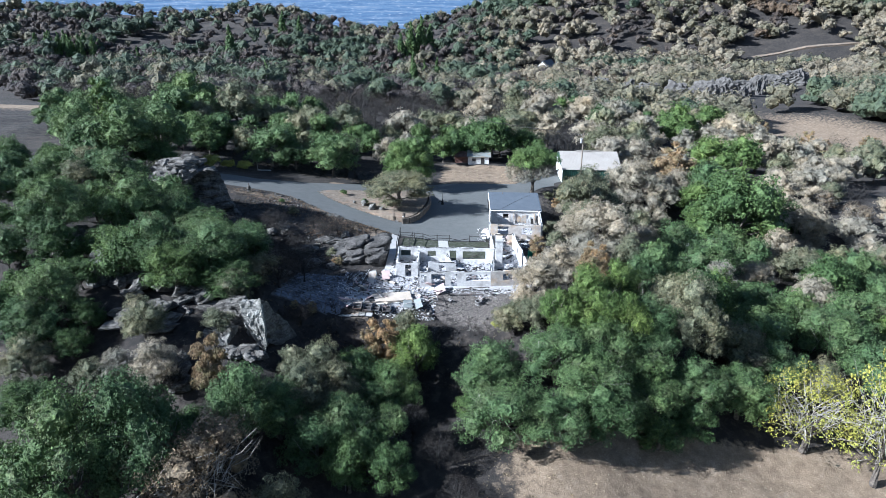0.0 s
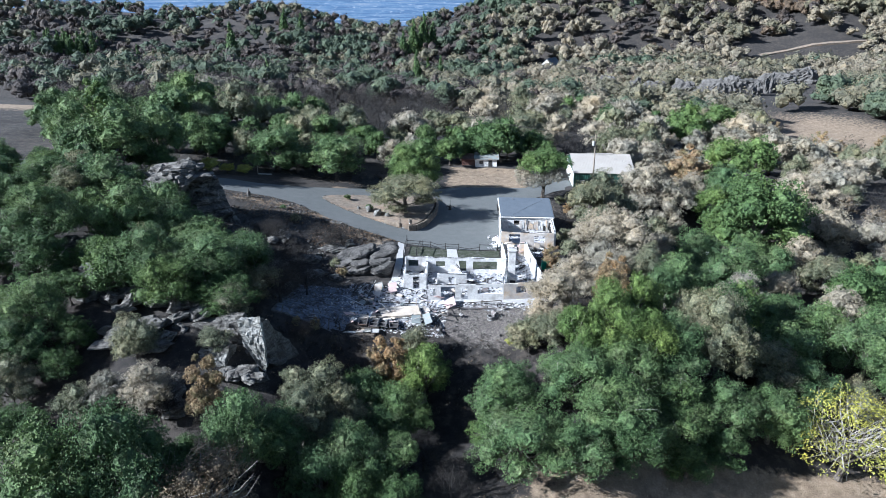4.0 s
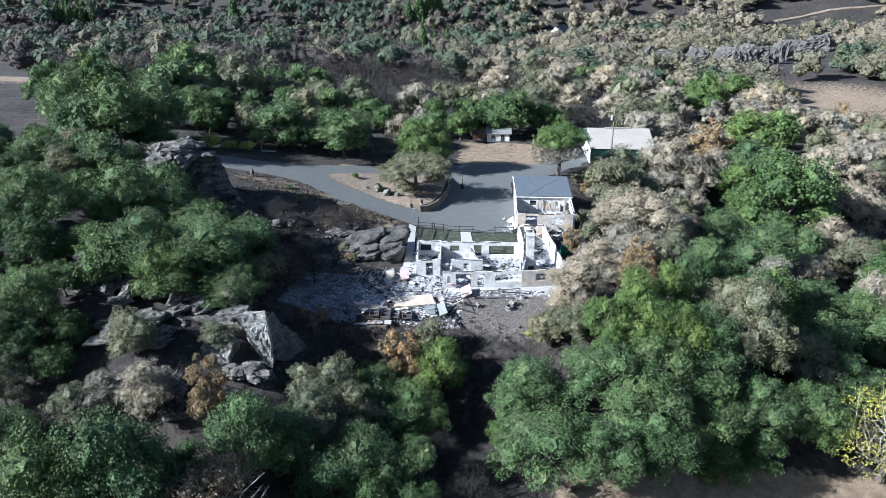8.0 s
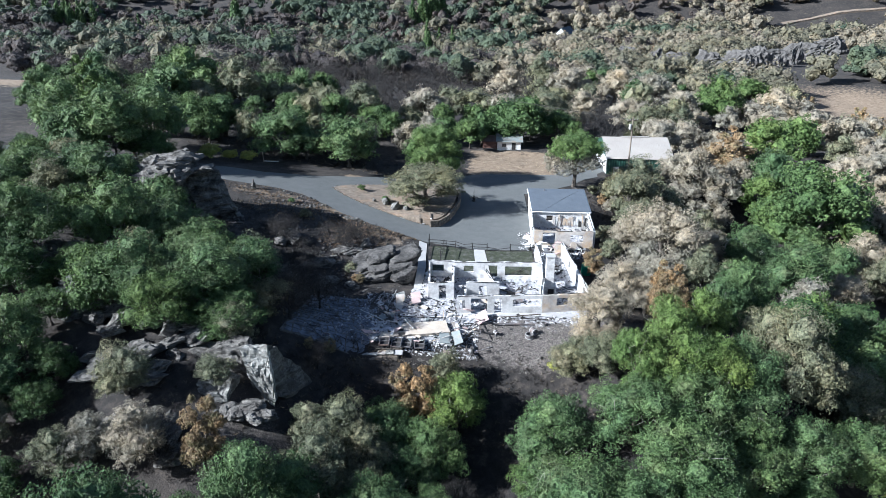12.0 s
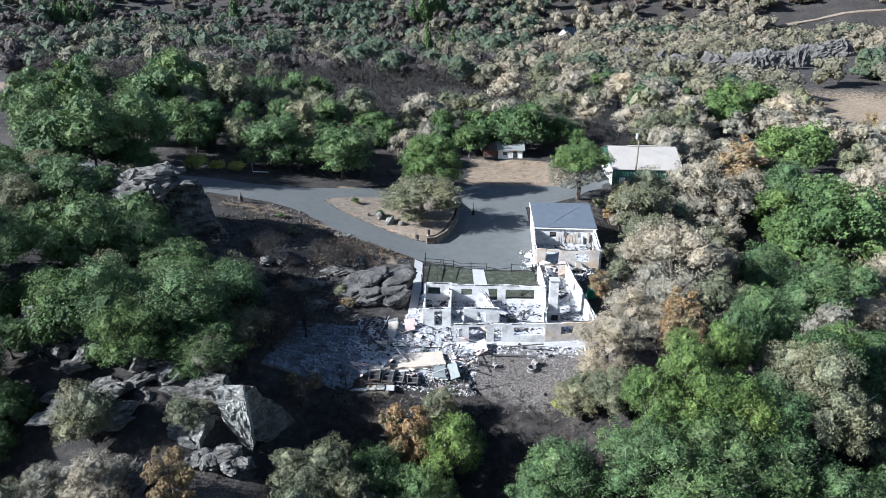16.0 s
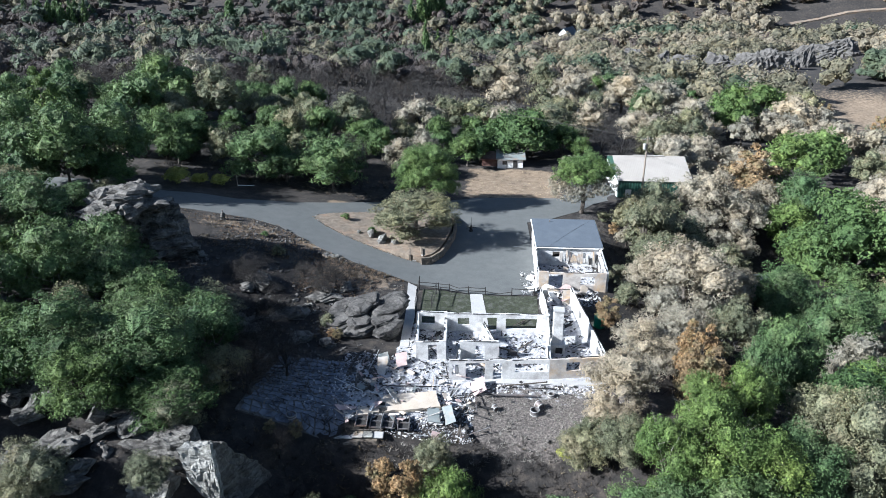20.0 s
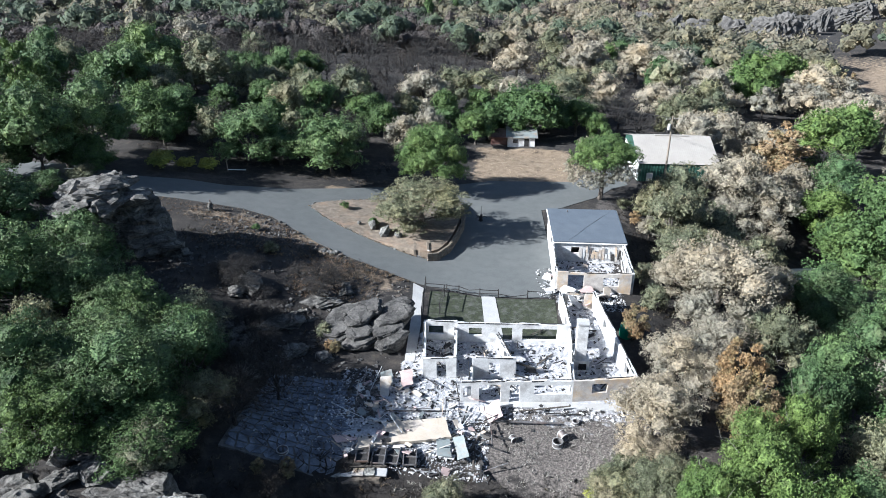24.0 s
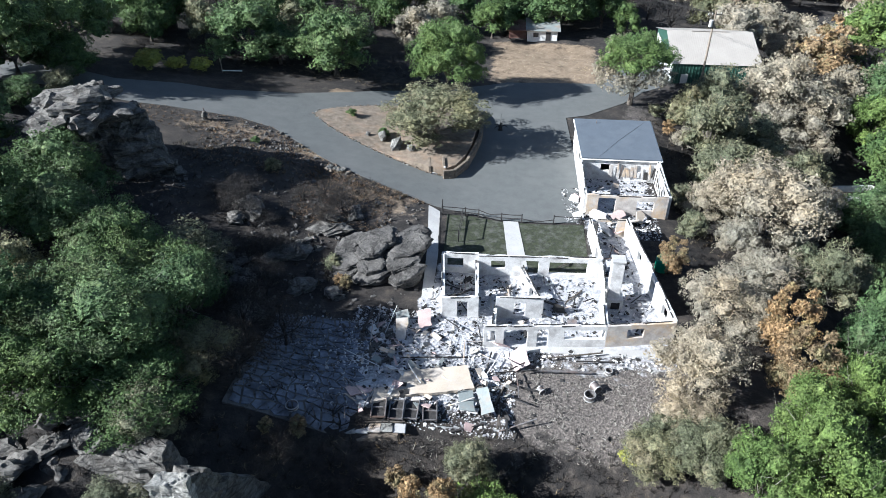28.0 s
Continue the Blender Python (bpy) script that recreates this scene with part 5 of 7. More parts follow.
def wall_part(parent, a, b, height, openings=(), base=-0.3, thick=0.28, material=None, ragged=0.1, seed=1, label=""):
    bm = bmesh.new()
    wall_mesh(bm, a, b, height - base, thick, [(o[0], o[1], o[2] - base, o[3] - base) for o in openings], base, ragged, seed)
    ob = part("wall", bm, material or M_WHITE, parent, label)
    rng = random.Random(seed + 70)
    run, length = Vector((b[0] - a[0], b[1] - a[1], 0)).normalized(), math.hypot(b[0] - a[0], b[1] - a[1])
    u = rng.uniform(0, 0.8)
    while u < length - 0.7:
        n = min(rng.uniform(1.4, 3.6), length - u)
        p = Vector((*a, height - 0.03)) + run * (u + n / 2) + Vector((-run.y, run.x, 0)) * rng.choice((-0.1, 0.1))
        box_part("charred_plate", (n, 0.10, 0.09), p, M_CHAR, parent, (0, rng.uniform(-1.0, 1.0), math.degrees(math.atan2(run.y, run.x)) + rng.uniform(-2, 2)))
        u += n + rng.uniform(0.0, 0.25)
    return ob


house = thing("burnt_house", "roofless burnt-out house with white plaster walls and ash inside", "house")
H = 2.4
wall_part(house, (-11.0, 9.0), (-7.6, 9.1), 2.45, [(0.5, 2.0, 0.9, 1.9)], seed=1)
wall_part(house, (-7.6, 8.9), (3.75, 9.35), H, [(1.2, 2.5, 0.95, 1.85), (4.0, 5.6, 0.05, 1.95), (6.6, 10.1, 0.5, 1.85)], seed=2)
wall_part(house, (-10.9, 8.86), (-10.35, 2.75), H, [(3.9, 4.9, 0.9, 1.9)], seed=3)
wall_part(house, (-10.4, 2.6), (-7.3, 2.85), H, [(1.25, 2.15, 0.0, 2.0)], seed=4)
wall_part(house, (-7.45, 3.0), (-7.7, 8.75), 1.9, [(2.4, 3.3, 0.0, 1.85)], ragged=0.3, seed=5)
wall_part(house, (-5.8, 2.9), (-1.75, 3.3), H, [(1.55, 2.55, 0.35, 1.9)], seed=6)
wall_part(house, (-1.8, 3.45), (-3.5, 8.8), 1.5, [(2.0, 3.0, 0.0, 1.3)], ragged=0.45, seed=7)
wall_part(house, (-6.0, -0.6), (-5.8, 2.75), 1.7, [(1.2, 2.2, 0.0, 1.6)], ragged=0.4, seed=8)
wall_part(house, (-6.7, -0.75), (3.35, 0.1), H, [(0.25, 0.95, 0.7, 1.9), (1.65, 3.6, 0.0, 2.05), (4.4, 5.3, 0.05, 2.05), (6.6, 10.05 - 0.1, 0.95, 1.95)], seed=9)
wall_part(house, (3.35, 0.1), (9.0, 1.0), H, [(1.7, 3.1, 0.95, 1.95)], material=M_SOOT, seed=10, label="wall with brown scorch stains")
wall_part(house, (9.0, 1.15), (6.9, 16.3), H, [(1.6, 2.9, 0.7, 1.9), (5.2, 6.2, 0.8, 1.9), (9.6, 10.6, 0.8, 1.9)], seed=11)
wall_part(house, (3.3, 0.3), (3.75, 9.1), 2.3, [(5.5, 7.6, 0.0, 2.05)], ragged=0.15, seed=12)
wall_part(house, (3.8, 9.5), (3.3, 16.3), 2.3, [(1.2, 2.4, 0.6, 1.9)], ragged=0.5, seed=13)
wall_part(house, (3.4, 16.3), (6.8, 16.35), 2.2, [(0.7, 2.5, 0.0, 1.9)], ragged=0.5, material=M_SOOT, seed=14)


def chimney():
    c = thing("chimney", "tall white plastered chimney with a wide hearth", "chimney", (4.6, 5.6, -0.1))
    box_part("hearth", (1.5, 1.3, 1.2), (0, 0, 0.6), M_WHITE, c, bevel=0.03)
    box_part("flue", (1.05, 0.95, 3.9), (-0.1, 0.1, 3.1), M_WHITE, c, bevel=0.03)
    bm = bmesh.new()
    wall_mesh(bm, (-0.68, 0.1), (0.48, 0.1), 0.14, 1.1, (), 5.05)
    part("cap", bm, M_CONCRETE, c)
    box_part("firebox", (0.75, 0.2, 0.7), (0.1, -0.6, 0.55), M_CHAR, c, label="sooty firebox opening")
    return c


chimney()

# the wing with half its roof left
wing = thing("house_wing", "white house wing, half under a grey roof, half burnt open", "house")
BX0, BX1, BY0, BY1, BY2 = 3.1, 11.8, 20.6, 28.6, 36.6
wall_part(wing, (BX0, BY2), (BX0, BY0), H, [(1.2, 2.2, 0.9, 1.9), (4.0, 5.2, 0.0, 2.0), (11.5, 12.7, 0.5, 1.95)], -0.9, seed=21)
wall_part(wing, (BX1, BY0), (BX1, BY2), H, [(2.0, 3.4, 0.6, 1.9), (5.0, 6.0, 0.6, 1.9)], -1.5, seed=22)
wall_part(wing, (BX0 + 0.15, BY0), (BX1 - 0.15, BY0), H, [(1.2, 3.0, 0.0, 2.1), (5.2, 7.0, 0.7, 1.85)], -0.9, material=M_SOOT, seed=23, label="scorched wall with ochre stains")
wall_part(wing, (BX0 + 0.15, BY1), (BX1 - 0.15, BY1), 2.3, [(2.2, 3.2, 0.9, 1.75)], -0.9, seed=24)
board_rng = random.Random(19)
for k in range(13):
    tall = board_rng.uniform(0.7, 2.0)
    box_part("wall_board", (board_rng.uniform(0.16, 0.5), 0.06, tall), (6.6 + 0.4 * k, BY1 - 0.2 - board_rng.uniform(0, 0.12), tall / 2 + board_rng.uniform(-0.05, 0.25)), board_rng.choice((M_CHAR, M_SOOT, M_WHITE, M_SOOT, M_STEEL)), wing, (board_rng.uniform(-5, 3), board_rng.uniform(-9, 9), 0), label="loose charred wall lining board")
for k in range(8):
    box_part("wall_stud", (0.09, 0.09, board_rng.uniform(0.8, 2.2)), (BX1 - 0.3, BY0 + 0.8 + 0.95 * k, 0.9), M_CHAR, wing, (board_rng.uniform(-8, 8), board_rng.uniform(-4, 4), 0), label="charred wall stud")
wall_part(wing, (BX0 + 0.15, BY2), (BX1 - 0.15, BY2), 2.9, [], -0.9, seed=25, ragged=0)
bm = bmesh.new()
vs = [bm.verts.new(p) for p in ((BX0 + 0.1, BY1 - 0.3, 2.42), (BX1 + 0.35, BY1 - 0.3, 2.42), (BX1 + 0.15, BY2 + 0.4, 3.08), (BX0 - 0.3, BY2 + 0.4, 3.08))]
top = bm.faces.new(vs)
bm.normal_update()
bmesh.ops.solidify(bm, geom=[top], thickness=-0.16)
part("roof", bm, M_ROOF, wing, "intact dark grey felt roof")
for (ax, ay, az), (bx, by, bz) in (((BX0 + 0.06, BY1 - 0.3, 2.4), (BX0 - 0.34, BY2 + 0.4, 3.06)), ((BX1 + 0.39, BY1 - 0.3, 2.4), (BX1 + 0.19, BY2 + 0.4, 3.06)), ((BX0 + 0.1, BY1 - 0.34, 2.36), (BX1 + 0.35, BY1 - 0.34, 2.36))):
    bm = bmesh.new()
    add_tube(bm, [(ax, ay, az), (bx, by, bz)], [0.09, 0.09], 4)
    part("fascia", bm, M_WHITEPAINT, wing, "white roof edge board")
bm = bmesh.new()
add_tube(bm, [(5.4, BY2 - 0.6, 3.0), (5.4, BY2 - 0.6, 3.5)], [0.06, 0.06], 6)
part("vent_pipe", bm, M_STEEL, wing)

# ---- garage ----
garage = thing("garage", "green metal-sided garage with a pale corrugated roof", "garage")
GX0, GX1, GY0, GY1, GE, GR = 19.0, 31.0, 59.3, 74.5, 2.25, 4.4
bm = bmesh.new()
wall_mesh(bm, (GX0, GY0), (GX1, GY0), GE + 1.6, 0.15, (), -1.6)
part("wall", bm, M_GREENPAINT, garage)
bm = bmesh.new()
wall_mesh(bm, (GX0, GY1), (GX1, GY1), GE + 1.6, 0.15, (), -1.6)
part("wall", bm, M_GREENPAINT, garage)
for x, s in ((GX0, 1), (GX1, -1)):
    bm = bmesh.new()
    mid = (GY0 + GY1) / 2
    ring = [(GY0, -1.6), (GY1, -1.6), (GY1, GE), (mid, GR), (GY0, GE)]
    f = bm.faces.new([bm.verts.new((x, y, z)) for y, z in ring])
    bm.normal_update()
    bmesh.ops.solidify(bm, geom=[f], thickness=0.15)
    part("gable_wall", bm, M_GREENPAINT, garage)
for y in (62.0, 66.9, 71.8):
    door = box_part("garage_door", (0.08, 4.3, 3.3), (GX0 - 0.18, y, 0.0), M_WHITEPAINT, garage, label="white roll-up door")
    for z in (-0.9, -0.1, 0.7):
        box_part("groove", (0.02, 4.2, 0.04), (GX0 - 0.23, y, z), M_CONCRETE, door)
for k in range(25):
    box_part("rib", (0.10, 0.06, 3.7), (GX0 + 0.3 + k * 0.475, GY0 - 0.10, 0.35), M_GREENRIB, garage, bevel=0)
box_part("side_door", (1.0, 0.08, 2.1), (GX0 + 1.6, GY0 - 0.16, -0.5), M_WHITEPAINT, garage, label="white side door")
box_part("ridge_vent", (5.5, 0.5, 0.12), ((GX0 + GX1) / 2, (GY0 + GY1) / 2, GR + 0.14), M_METALROOF, garage)
for s, ya in ((1, GY0 - 0.35), (-1, GY1 + 0.35)):
    bm = bmesh.new()
    n = 80
    mid = (GY0 + GY1) / 2
    rows = []
    for k in range(n + 1):
        x = GX0 - 0.45 + (GX1 - GX0 + 0.9) * k / n
        dz = 0.014 * (k % 2)
        rows.append((bm.verts.new((x, ya, GE - 0.08 + dz)), bm.verts.new((x, mid, GR + 0.06 + dz))))
    for p, q in zip(rows, rows[1:]):
        bm.faces.new((p[0], q[0], q[1], p[1]))
    bm.normal_update()
    bmesh.ops.solidify(bm, geom=bm.faces[:], thickness=0.03)
    part("roof", bm, M_METALROOF, garage)

# ---- shed ----
shed = thing("shed", "small white shed with a weathered tin roof and a rusty lean-to", "shed")
box_part("wall", (5.1, 3.6, 2.2), (0.2, 78.9, -0.75), M_WHITEPAINT, shed)
box_part("door", (0.85, 0.08, 1.8), (1.2, 77.07, -0.8), M_CHAR, shed, label="dark doorway")
box_part("window", (0.9, 0.08, 0.7), (-0.9, 77.07, -0.4), M_DARKGLASS, shed)
box_part("roof", (5.9, 5.4, 0.12), (0.3, 79.4, 0.62), M_SHEDROOF, shed, (5, 0, 0))
box_part("lean_to_wall", (3.0, 3.0, 1.8), (-4.0, 79.3, -0.9), M_RUSTTIN, shed)
box_part("lean_to_roof", (3.4, 4.6, 0.1), (-4.15, 79.5, 0.4), M_RUSTTIN, shed, (5, 0, 0), label="rust-red tin roof")


# ---- rubble and burnt things round the house ----
DRIVE = ROAD_SOUTH + ROAD_COURT + ROAD_NORTH


def rubble(name, zones, count, low, high, material, label, seed, flat=0.5, heap=0.12):
    """Loose broken pieces, too many to count, heaped over rectangles (x0, x1, y0, y1, weight)."""
    rng = np.random.default_rng(seed)
    cube = np.array([(x, y, z) for x in (-1, 1) for y in (-1, 1) for z in (-1, 1)], float) / 2
    quads = [[0, 1, 3, 2], [4, 6, 7, 5], [0, 4, 5, 1], [2, 3, 7, 6], [0, 2, 6, 4], [1, 5, 7, 3]]
    weights = np.array([z[4] for z in zones], float)
    verts, faces = [], []
    for n in range(count):
        x0, x1, y0, y1, _ = zones[rng.choice(len(zones), p=weights / weights.sum())]
        x, y = rng.uniform(x0, x1), rng.uniform(y0, y1)
        if inside(x, y, DRIVE) and x < -13:
            x, y = -14.0 - 3 * rng.random(), -4.0 + 4 * rng.random()
        s = rng.uniform(low, high) * np.array([1, rng.uniform(0.3, 1), rng.uniform(0.12, flat)])
        e = Euler((rng.normal(0, 0.35), rng.normal(0, 0.35), rng.uniform(0, 6.3))).to_matrix()
        v = (cube * rng.uniform(0.7, 1.15, (8, 3)) * s) @ np.array(e).T
        lift = heap * max(0, noise.noise((x * 0.8, y * 0.8, 3.0))) * rng.uniform(0, 3)
        verts.append(v + np.array([x, y, ground_z(x, y) + 0.35 * s[2] + lift]))
        faces += [[k + 8 * n for k in q] for q in quads]
    return tagged(new(name, arrays_mesh(name, np.concatenate(verts), faces, material)), label, "rubble", kind="stuff")


ROOMS = [(-10.6, -7.7, 3.0, 8.7, 2), (-7.4, -3.8, 3.2, 8.6, 2), (-3.4, 3.2, 1.0, 8.8, 4), (4.0, 8.2, 1.4, 9.0, 2.5), (4.0, 7.0, 9.5, 16.0, 1.5), (-5.6, -1.9, 0.0, 2.7, 1)]
YARD = [(-18, -6.5, -5.5, 3.0, 6), (-12, -4.0, -9.5, -3.0, 3), (-4, 9, -2.6, -0.6, 0.5), (-12.5, -10.9, 2, 8, 0.5)]
WING = [(3.8, 11.4, 20.9, 28.3, 3.5), (1.0, 3.4, 18.5, 26, 1.5), (3.4, 10.8, 16.0, 20.6, 3.5)]
rubble("pale_rubble", ROOMS + YARD + YARD + [(-23, -16, -9, 1, 5)] + WING, 15000, 0.04, 0.15, M_ASHCHUNK, "heaps of pale ash-grey broken plaster and rubble", 41)
rubble("white_rubble", ROOMS + YARD + YARD + [(-20, -16, -8, 0, 2), (-4, 9, -3.2, -0.8, 1.5)] + WING, 2600, 0.08, 0.34, M_WHITE, "scattered white plaster pieces", 42, 0.25)
rubble("charred_rubble", YARD + YARD + [(-26, -12, -10, 8, 4), (-5, 8, -10, -2, 1.2)] + ROOMS + WING, 1900, 0.06, 0.38, M_CHAR, "blackened burnt wood and debris", 43, 0.3)
rubble("yard_stones", [(-40, -14, -8, 23, 3), (-40, -14, 24, 31, 1)], 1400, 0.10, 0.45, M_SOOTSTONE, "loose stones on the burnt slope", 44, 0.7, 0.0)


def slab(name, loop, z, thick, material, label, tilt=(0, 0), category="debris"):
    """A flat fallen piece with a broken outline."""
    bm = bmesh.new()
    cx, cy = sum(p[0] for p in loop) / len(loop), sum(p[1] for p in loop) / len(loop)
    rng = random.Random(len(loop) + int(cx * 10))
    ring = []
    for (ax, ay), (bx, by) in zip(loop, loop[1:] + loop[:1]):
        n = max(1, int(math.hypot(bx - ax, by - ay) / 0.5))
        for k in range(n):
            x, y = ax + (bx - ax) * k / n - cx + rng.uniform(-0.07, 0.07), ay + (by - ay) * k / n - cy + rng.uniform(-0.07, 0.07)
            ring.append(bm.verts.new((x, y, thick)))
    top = bm.faces.new(ring)
    if top.normal.z < 0:
        top.normal_flip()
    low = bmesh.ops.extrude_face_region(bm, geom=[top])
    for v in low["geom"]:
        if isinstance(v, bmesh.types.BMVert):
            v.co.z -= thick
    bmesh.ops.recalc_face_normals(bm, faces=bm.faces[:])
    bmesh.ops.triangulate(bm, faces=[f for f in bm.faces if len(f.verts) > 4])
    ob = part(name, bm, material, None, label)
    ob.matrix_basis = pose(cx, cy, z, *tilt, 0)
    return tagged(ob, label, category)



def brush(name, zones, count, reach, material, label, seed):
    """Burnt brush: bundles of thin twigs all over a slope."""
    rng = np.random.default_rng(seed)
    weights = np.array([z[4] for z in zones], float)
    verts, faces = [], []
    for _ in range(count):
        x0, x1, y0, y1, _w = zones[rng.choice(len(zones), p=weights / weights.sum())]
        x, y = rng.uniform(x0, x1), rng.uniform(y0, y1)
        if -17 < x < 12 and (-2.6 if x > -3 else -9) < y < 20 or (inside(x, y, ISLAND) and x > -12) or inside(x, y, DRIVE) and not inside(x, y, ISLAND):
            continue
        foot = np.array([x, y, ground_z_rough(x, y) - 0.05])
        for _k in range(rng.integers(7, 15)):
            tip = foot + np.array([rng.normal(0, 0.45), rng.normal(0, 0.45), rng.uniform(0.3, 1.0)]) * reach
            side = rng.normal(size=3) * 0.011
            k = len(verts)
            verts += [foot + side, foot - side, tip - side * 0.4, tip + side * 0.5]
            faces.append([k, k + 1, k + 2, k + 3])
    return tagged(new(name, arrays_mesh(name, np.array(verts), faces, material)), label, "brush", kind="stuff")


SLOPES = [(-46, -13, -14, 24, 5), (-20, 12, -18, -9, 2), (13, 20, -4, 48, 1.5), (-36, -12, -26, -12, 2), (-60, -14, 48, 62, 2)]
brush("charred_undergrowth", SLOPES, 2600, 0.7, M_CHARLEAF, "charred twiggy undergrowth on the slope", 61)
brush("dry_undergrowth", SLOPES + [(-42, -13, 20, 30, 2.5), (-30, -10, 28, 45, 0.6)], 1700, 0.45, M_BARE, "dry brown weeds and stalks", 62)
brush("scorched_grass", [(-27, -12.6, 13.5, 23, 3), (-40, -14, 21, 30, 3), (-50, -30, 27, 33, 1)], 2600, 0.26, M_SCORCHGRASS, "short brown scorched grass on the bank below the drive", 65)
brush("pale_weeds", [(-3, 12, -11, -2.6, 5), (-12, -3, -13, -10, 1)], 520, 0.34, M_LIMB, "pale dead stalks on the ashy yard", 64)
brush("dry_grass", [(0, 45, -40, -24, 3), (-8, 10, 58, 76, 1)], 1500, 0.2, M_STRAW, "tufts of dry straw-coloured grass", 63)

slab("concrete_slab", [(-13.5, -7.3), (-12.9, -4.7), (-7.9, -3.5), (-7.2, -5.9)], 0.25, 0.28, M_CREAM, "long cream-coloured floor slab amid the rubble", (2, 1), "slab")
slab("concrete_slab", [(-14.9, -8.2), (-14.9, -6.0), (-13.6, -5.8), (-13.4, -7.5)], 0.35, 0.22, M_CREAM, "broken cream slab beside a larger one", (-5, 6), "slab")
slab("wall_panel", [(-17.6, -6.3), (-16.0, -4.4), (-14.9, -7.0), (-16.4, -8.3)], 0.75, 0.06, M_PINK, "fallen pinkish sheet panel leaning on rubble", (-14, 10))
fall_rng = random.Random(77)
for x, y, w, d, rx, ry, m in ((4.4, 19.6, 1.7, 1.1, 24, -18, M_WHITE), (5.6, 18.4, 2.1, 1.2, -20, 14, M_SOOT), (6.6, 19.8, 1.5, 1.0, 35, 8, M_PINK), (5.0, 17.0, 1.8, 1.0, 12, 28, M_WHITE), (7.8, 18.6, 1.7, 1.1, -26, -12, M_SOOT), (8.8, 19.6, 1.6, 0.9, 20, 22, M_CREAM), (3.0, 21.0, 1.3, 0.9, 30, -24, M_WHITE), (2.6, 23.4, 1.2, 0.8, -18, 30, M_PINK), (2.4, 19.4, 1.1, 0.8, 26, 10, M_WHITE), (6.2, 16.6, 1.4, 0.9, -14, -24, M_PINK)):
    a = fall_rng.uniform(0, 3.14)
    ring = [(x + w * p * math.cos(a) - d * q * math.sin(a), y + w * p * math.sin(a) + d * q * math.cos(a)) for p, q in ((-0.5, -0.45), (0.4, -0.5), (0.55, 0.1), (0.3, 0.5), (-0.5, 0.4))]
    slab("debris_panel", ring, ground_z(x, y) + 0.5, 0.09, m, "broken slab of plaster wall tumbled by the side wing", (rx, ry))
slab("debris_panel", [(-14.3, 1.9), (-13.2, 2.1), (-13.1, 0.7), (-14.1, 0.5)], 0.75, 0.06, M_SHEDROOF, "grey ribbed sheet leaning on debris beside the patio", (48, -8))
slab("debris_panel", [(-18.4, -4.6), (-16.6, -4.2), (-16.2, -5.6), (-18.0, -6.2)], 0.55, 0.05, M_PURPLESHEET, "crumpled purple-grey metal sheet on the patio", (18, 16))
slab("debris_panel", [(-17.2, -7.0), (-15.6, -6.4), (-15.4, -7.8), (-16.8, -8.2)], 0.6, 0.05, M_PURPLESHEET, "crumpled purple-grey metal sheet on the patio", (-22, -14))
slab("wall_panel", [(-4.7, -1.8), (-3.2, -1.1), (-2.9, -3.1), (-4.1, -3.5)], 0.45, 0.07, M_PINK, "pink-white panel fallen before the front wall", (12, -18))
slab("wall_panel", [(-8.4, -6.3), (-7.3, -6.1), (-7.0, -7.9), (-8.2, -8.0)], 0.3, 0.07, M_SHEDROOF, "pale fallen sheet with soot streaks", (8, 6))
slab("metal_sheet", [(-7.0, -5.9), (-6.1, -5.8), (-5.6, -8.2), (-6.6, -8.3)], 0.4, 0.04, M_SHEDROOF, "bluish corrugated metal sheet, bent and fallen", (10, -22))
slab("wall_panel", [(-12.6, 2.2), (-11.5, 2.6), (-11.2, 1.0), (-12.2, 0.6)], 0.7, 0.07, M_PINK, "small pinkish panel leaning by the house corner", (30, 5))
slab("wall_panel", [(-14.2, 0.6), (-13.2, 0.8), (-13.1, -1.4), (-14.0, -1.5)], 0.9, 0.07, M_SOOT, "grey-white door panel standing askew in debris", (55, 8))
slab("wall_panel", [(2.0, 24.0), (2.9, 23.8), (2.7, 22.6), (1.6, 22.8)], 0.0, 0.1, M_WHITE, "white plaster piece fallen onto the court", (18, -10))
slab("wall_panel", [(-6.0, -0.4), (-5.2, -0.2), (-4.5, -1.6), (-5.6, -1.9)], 0.6, 0.08, M_PINK, "pale pink sheet hanging from a doorway", (-35, 12))
panel_rng = random.Random(77)
for n in range(74):
    x, y = panel_rng.uniform(-16.5, -4.2), panel_rng.uniform(-9.0, 0.5)
    w, h = panel_rng.uniform(0.3, 1.3), panel_rng.uniform(0.2, 0.75)
    a = panel_rng.uniform(0, 6.28)
    ring = [(x + math.cos(a) * u * w - math.sin(a) * v * h, y + math.sin(a) * u * w + math.cos(a) * v * h) for u, v in ((-0.5, -0.5), (0.5, -0.4), (0.45, 0.5), (-0.35, 0.55))]
    tagged(slab("debris_panel", ring, ground_z(x, y) + 0.22, 0.05, panel_rng.choice((M_WHITE, M_WHITE, M_SOOT, M_CREAM, M_SHEDROOF, M_CHAR, M_PINK)), "broken sheet of wall panel tilted in the debris", (panel_rng.uniform(-35, 35), panel_rng.uniform(-35, 35))), group="fallen panels")
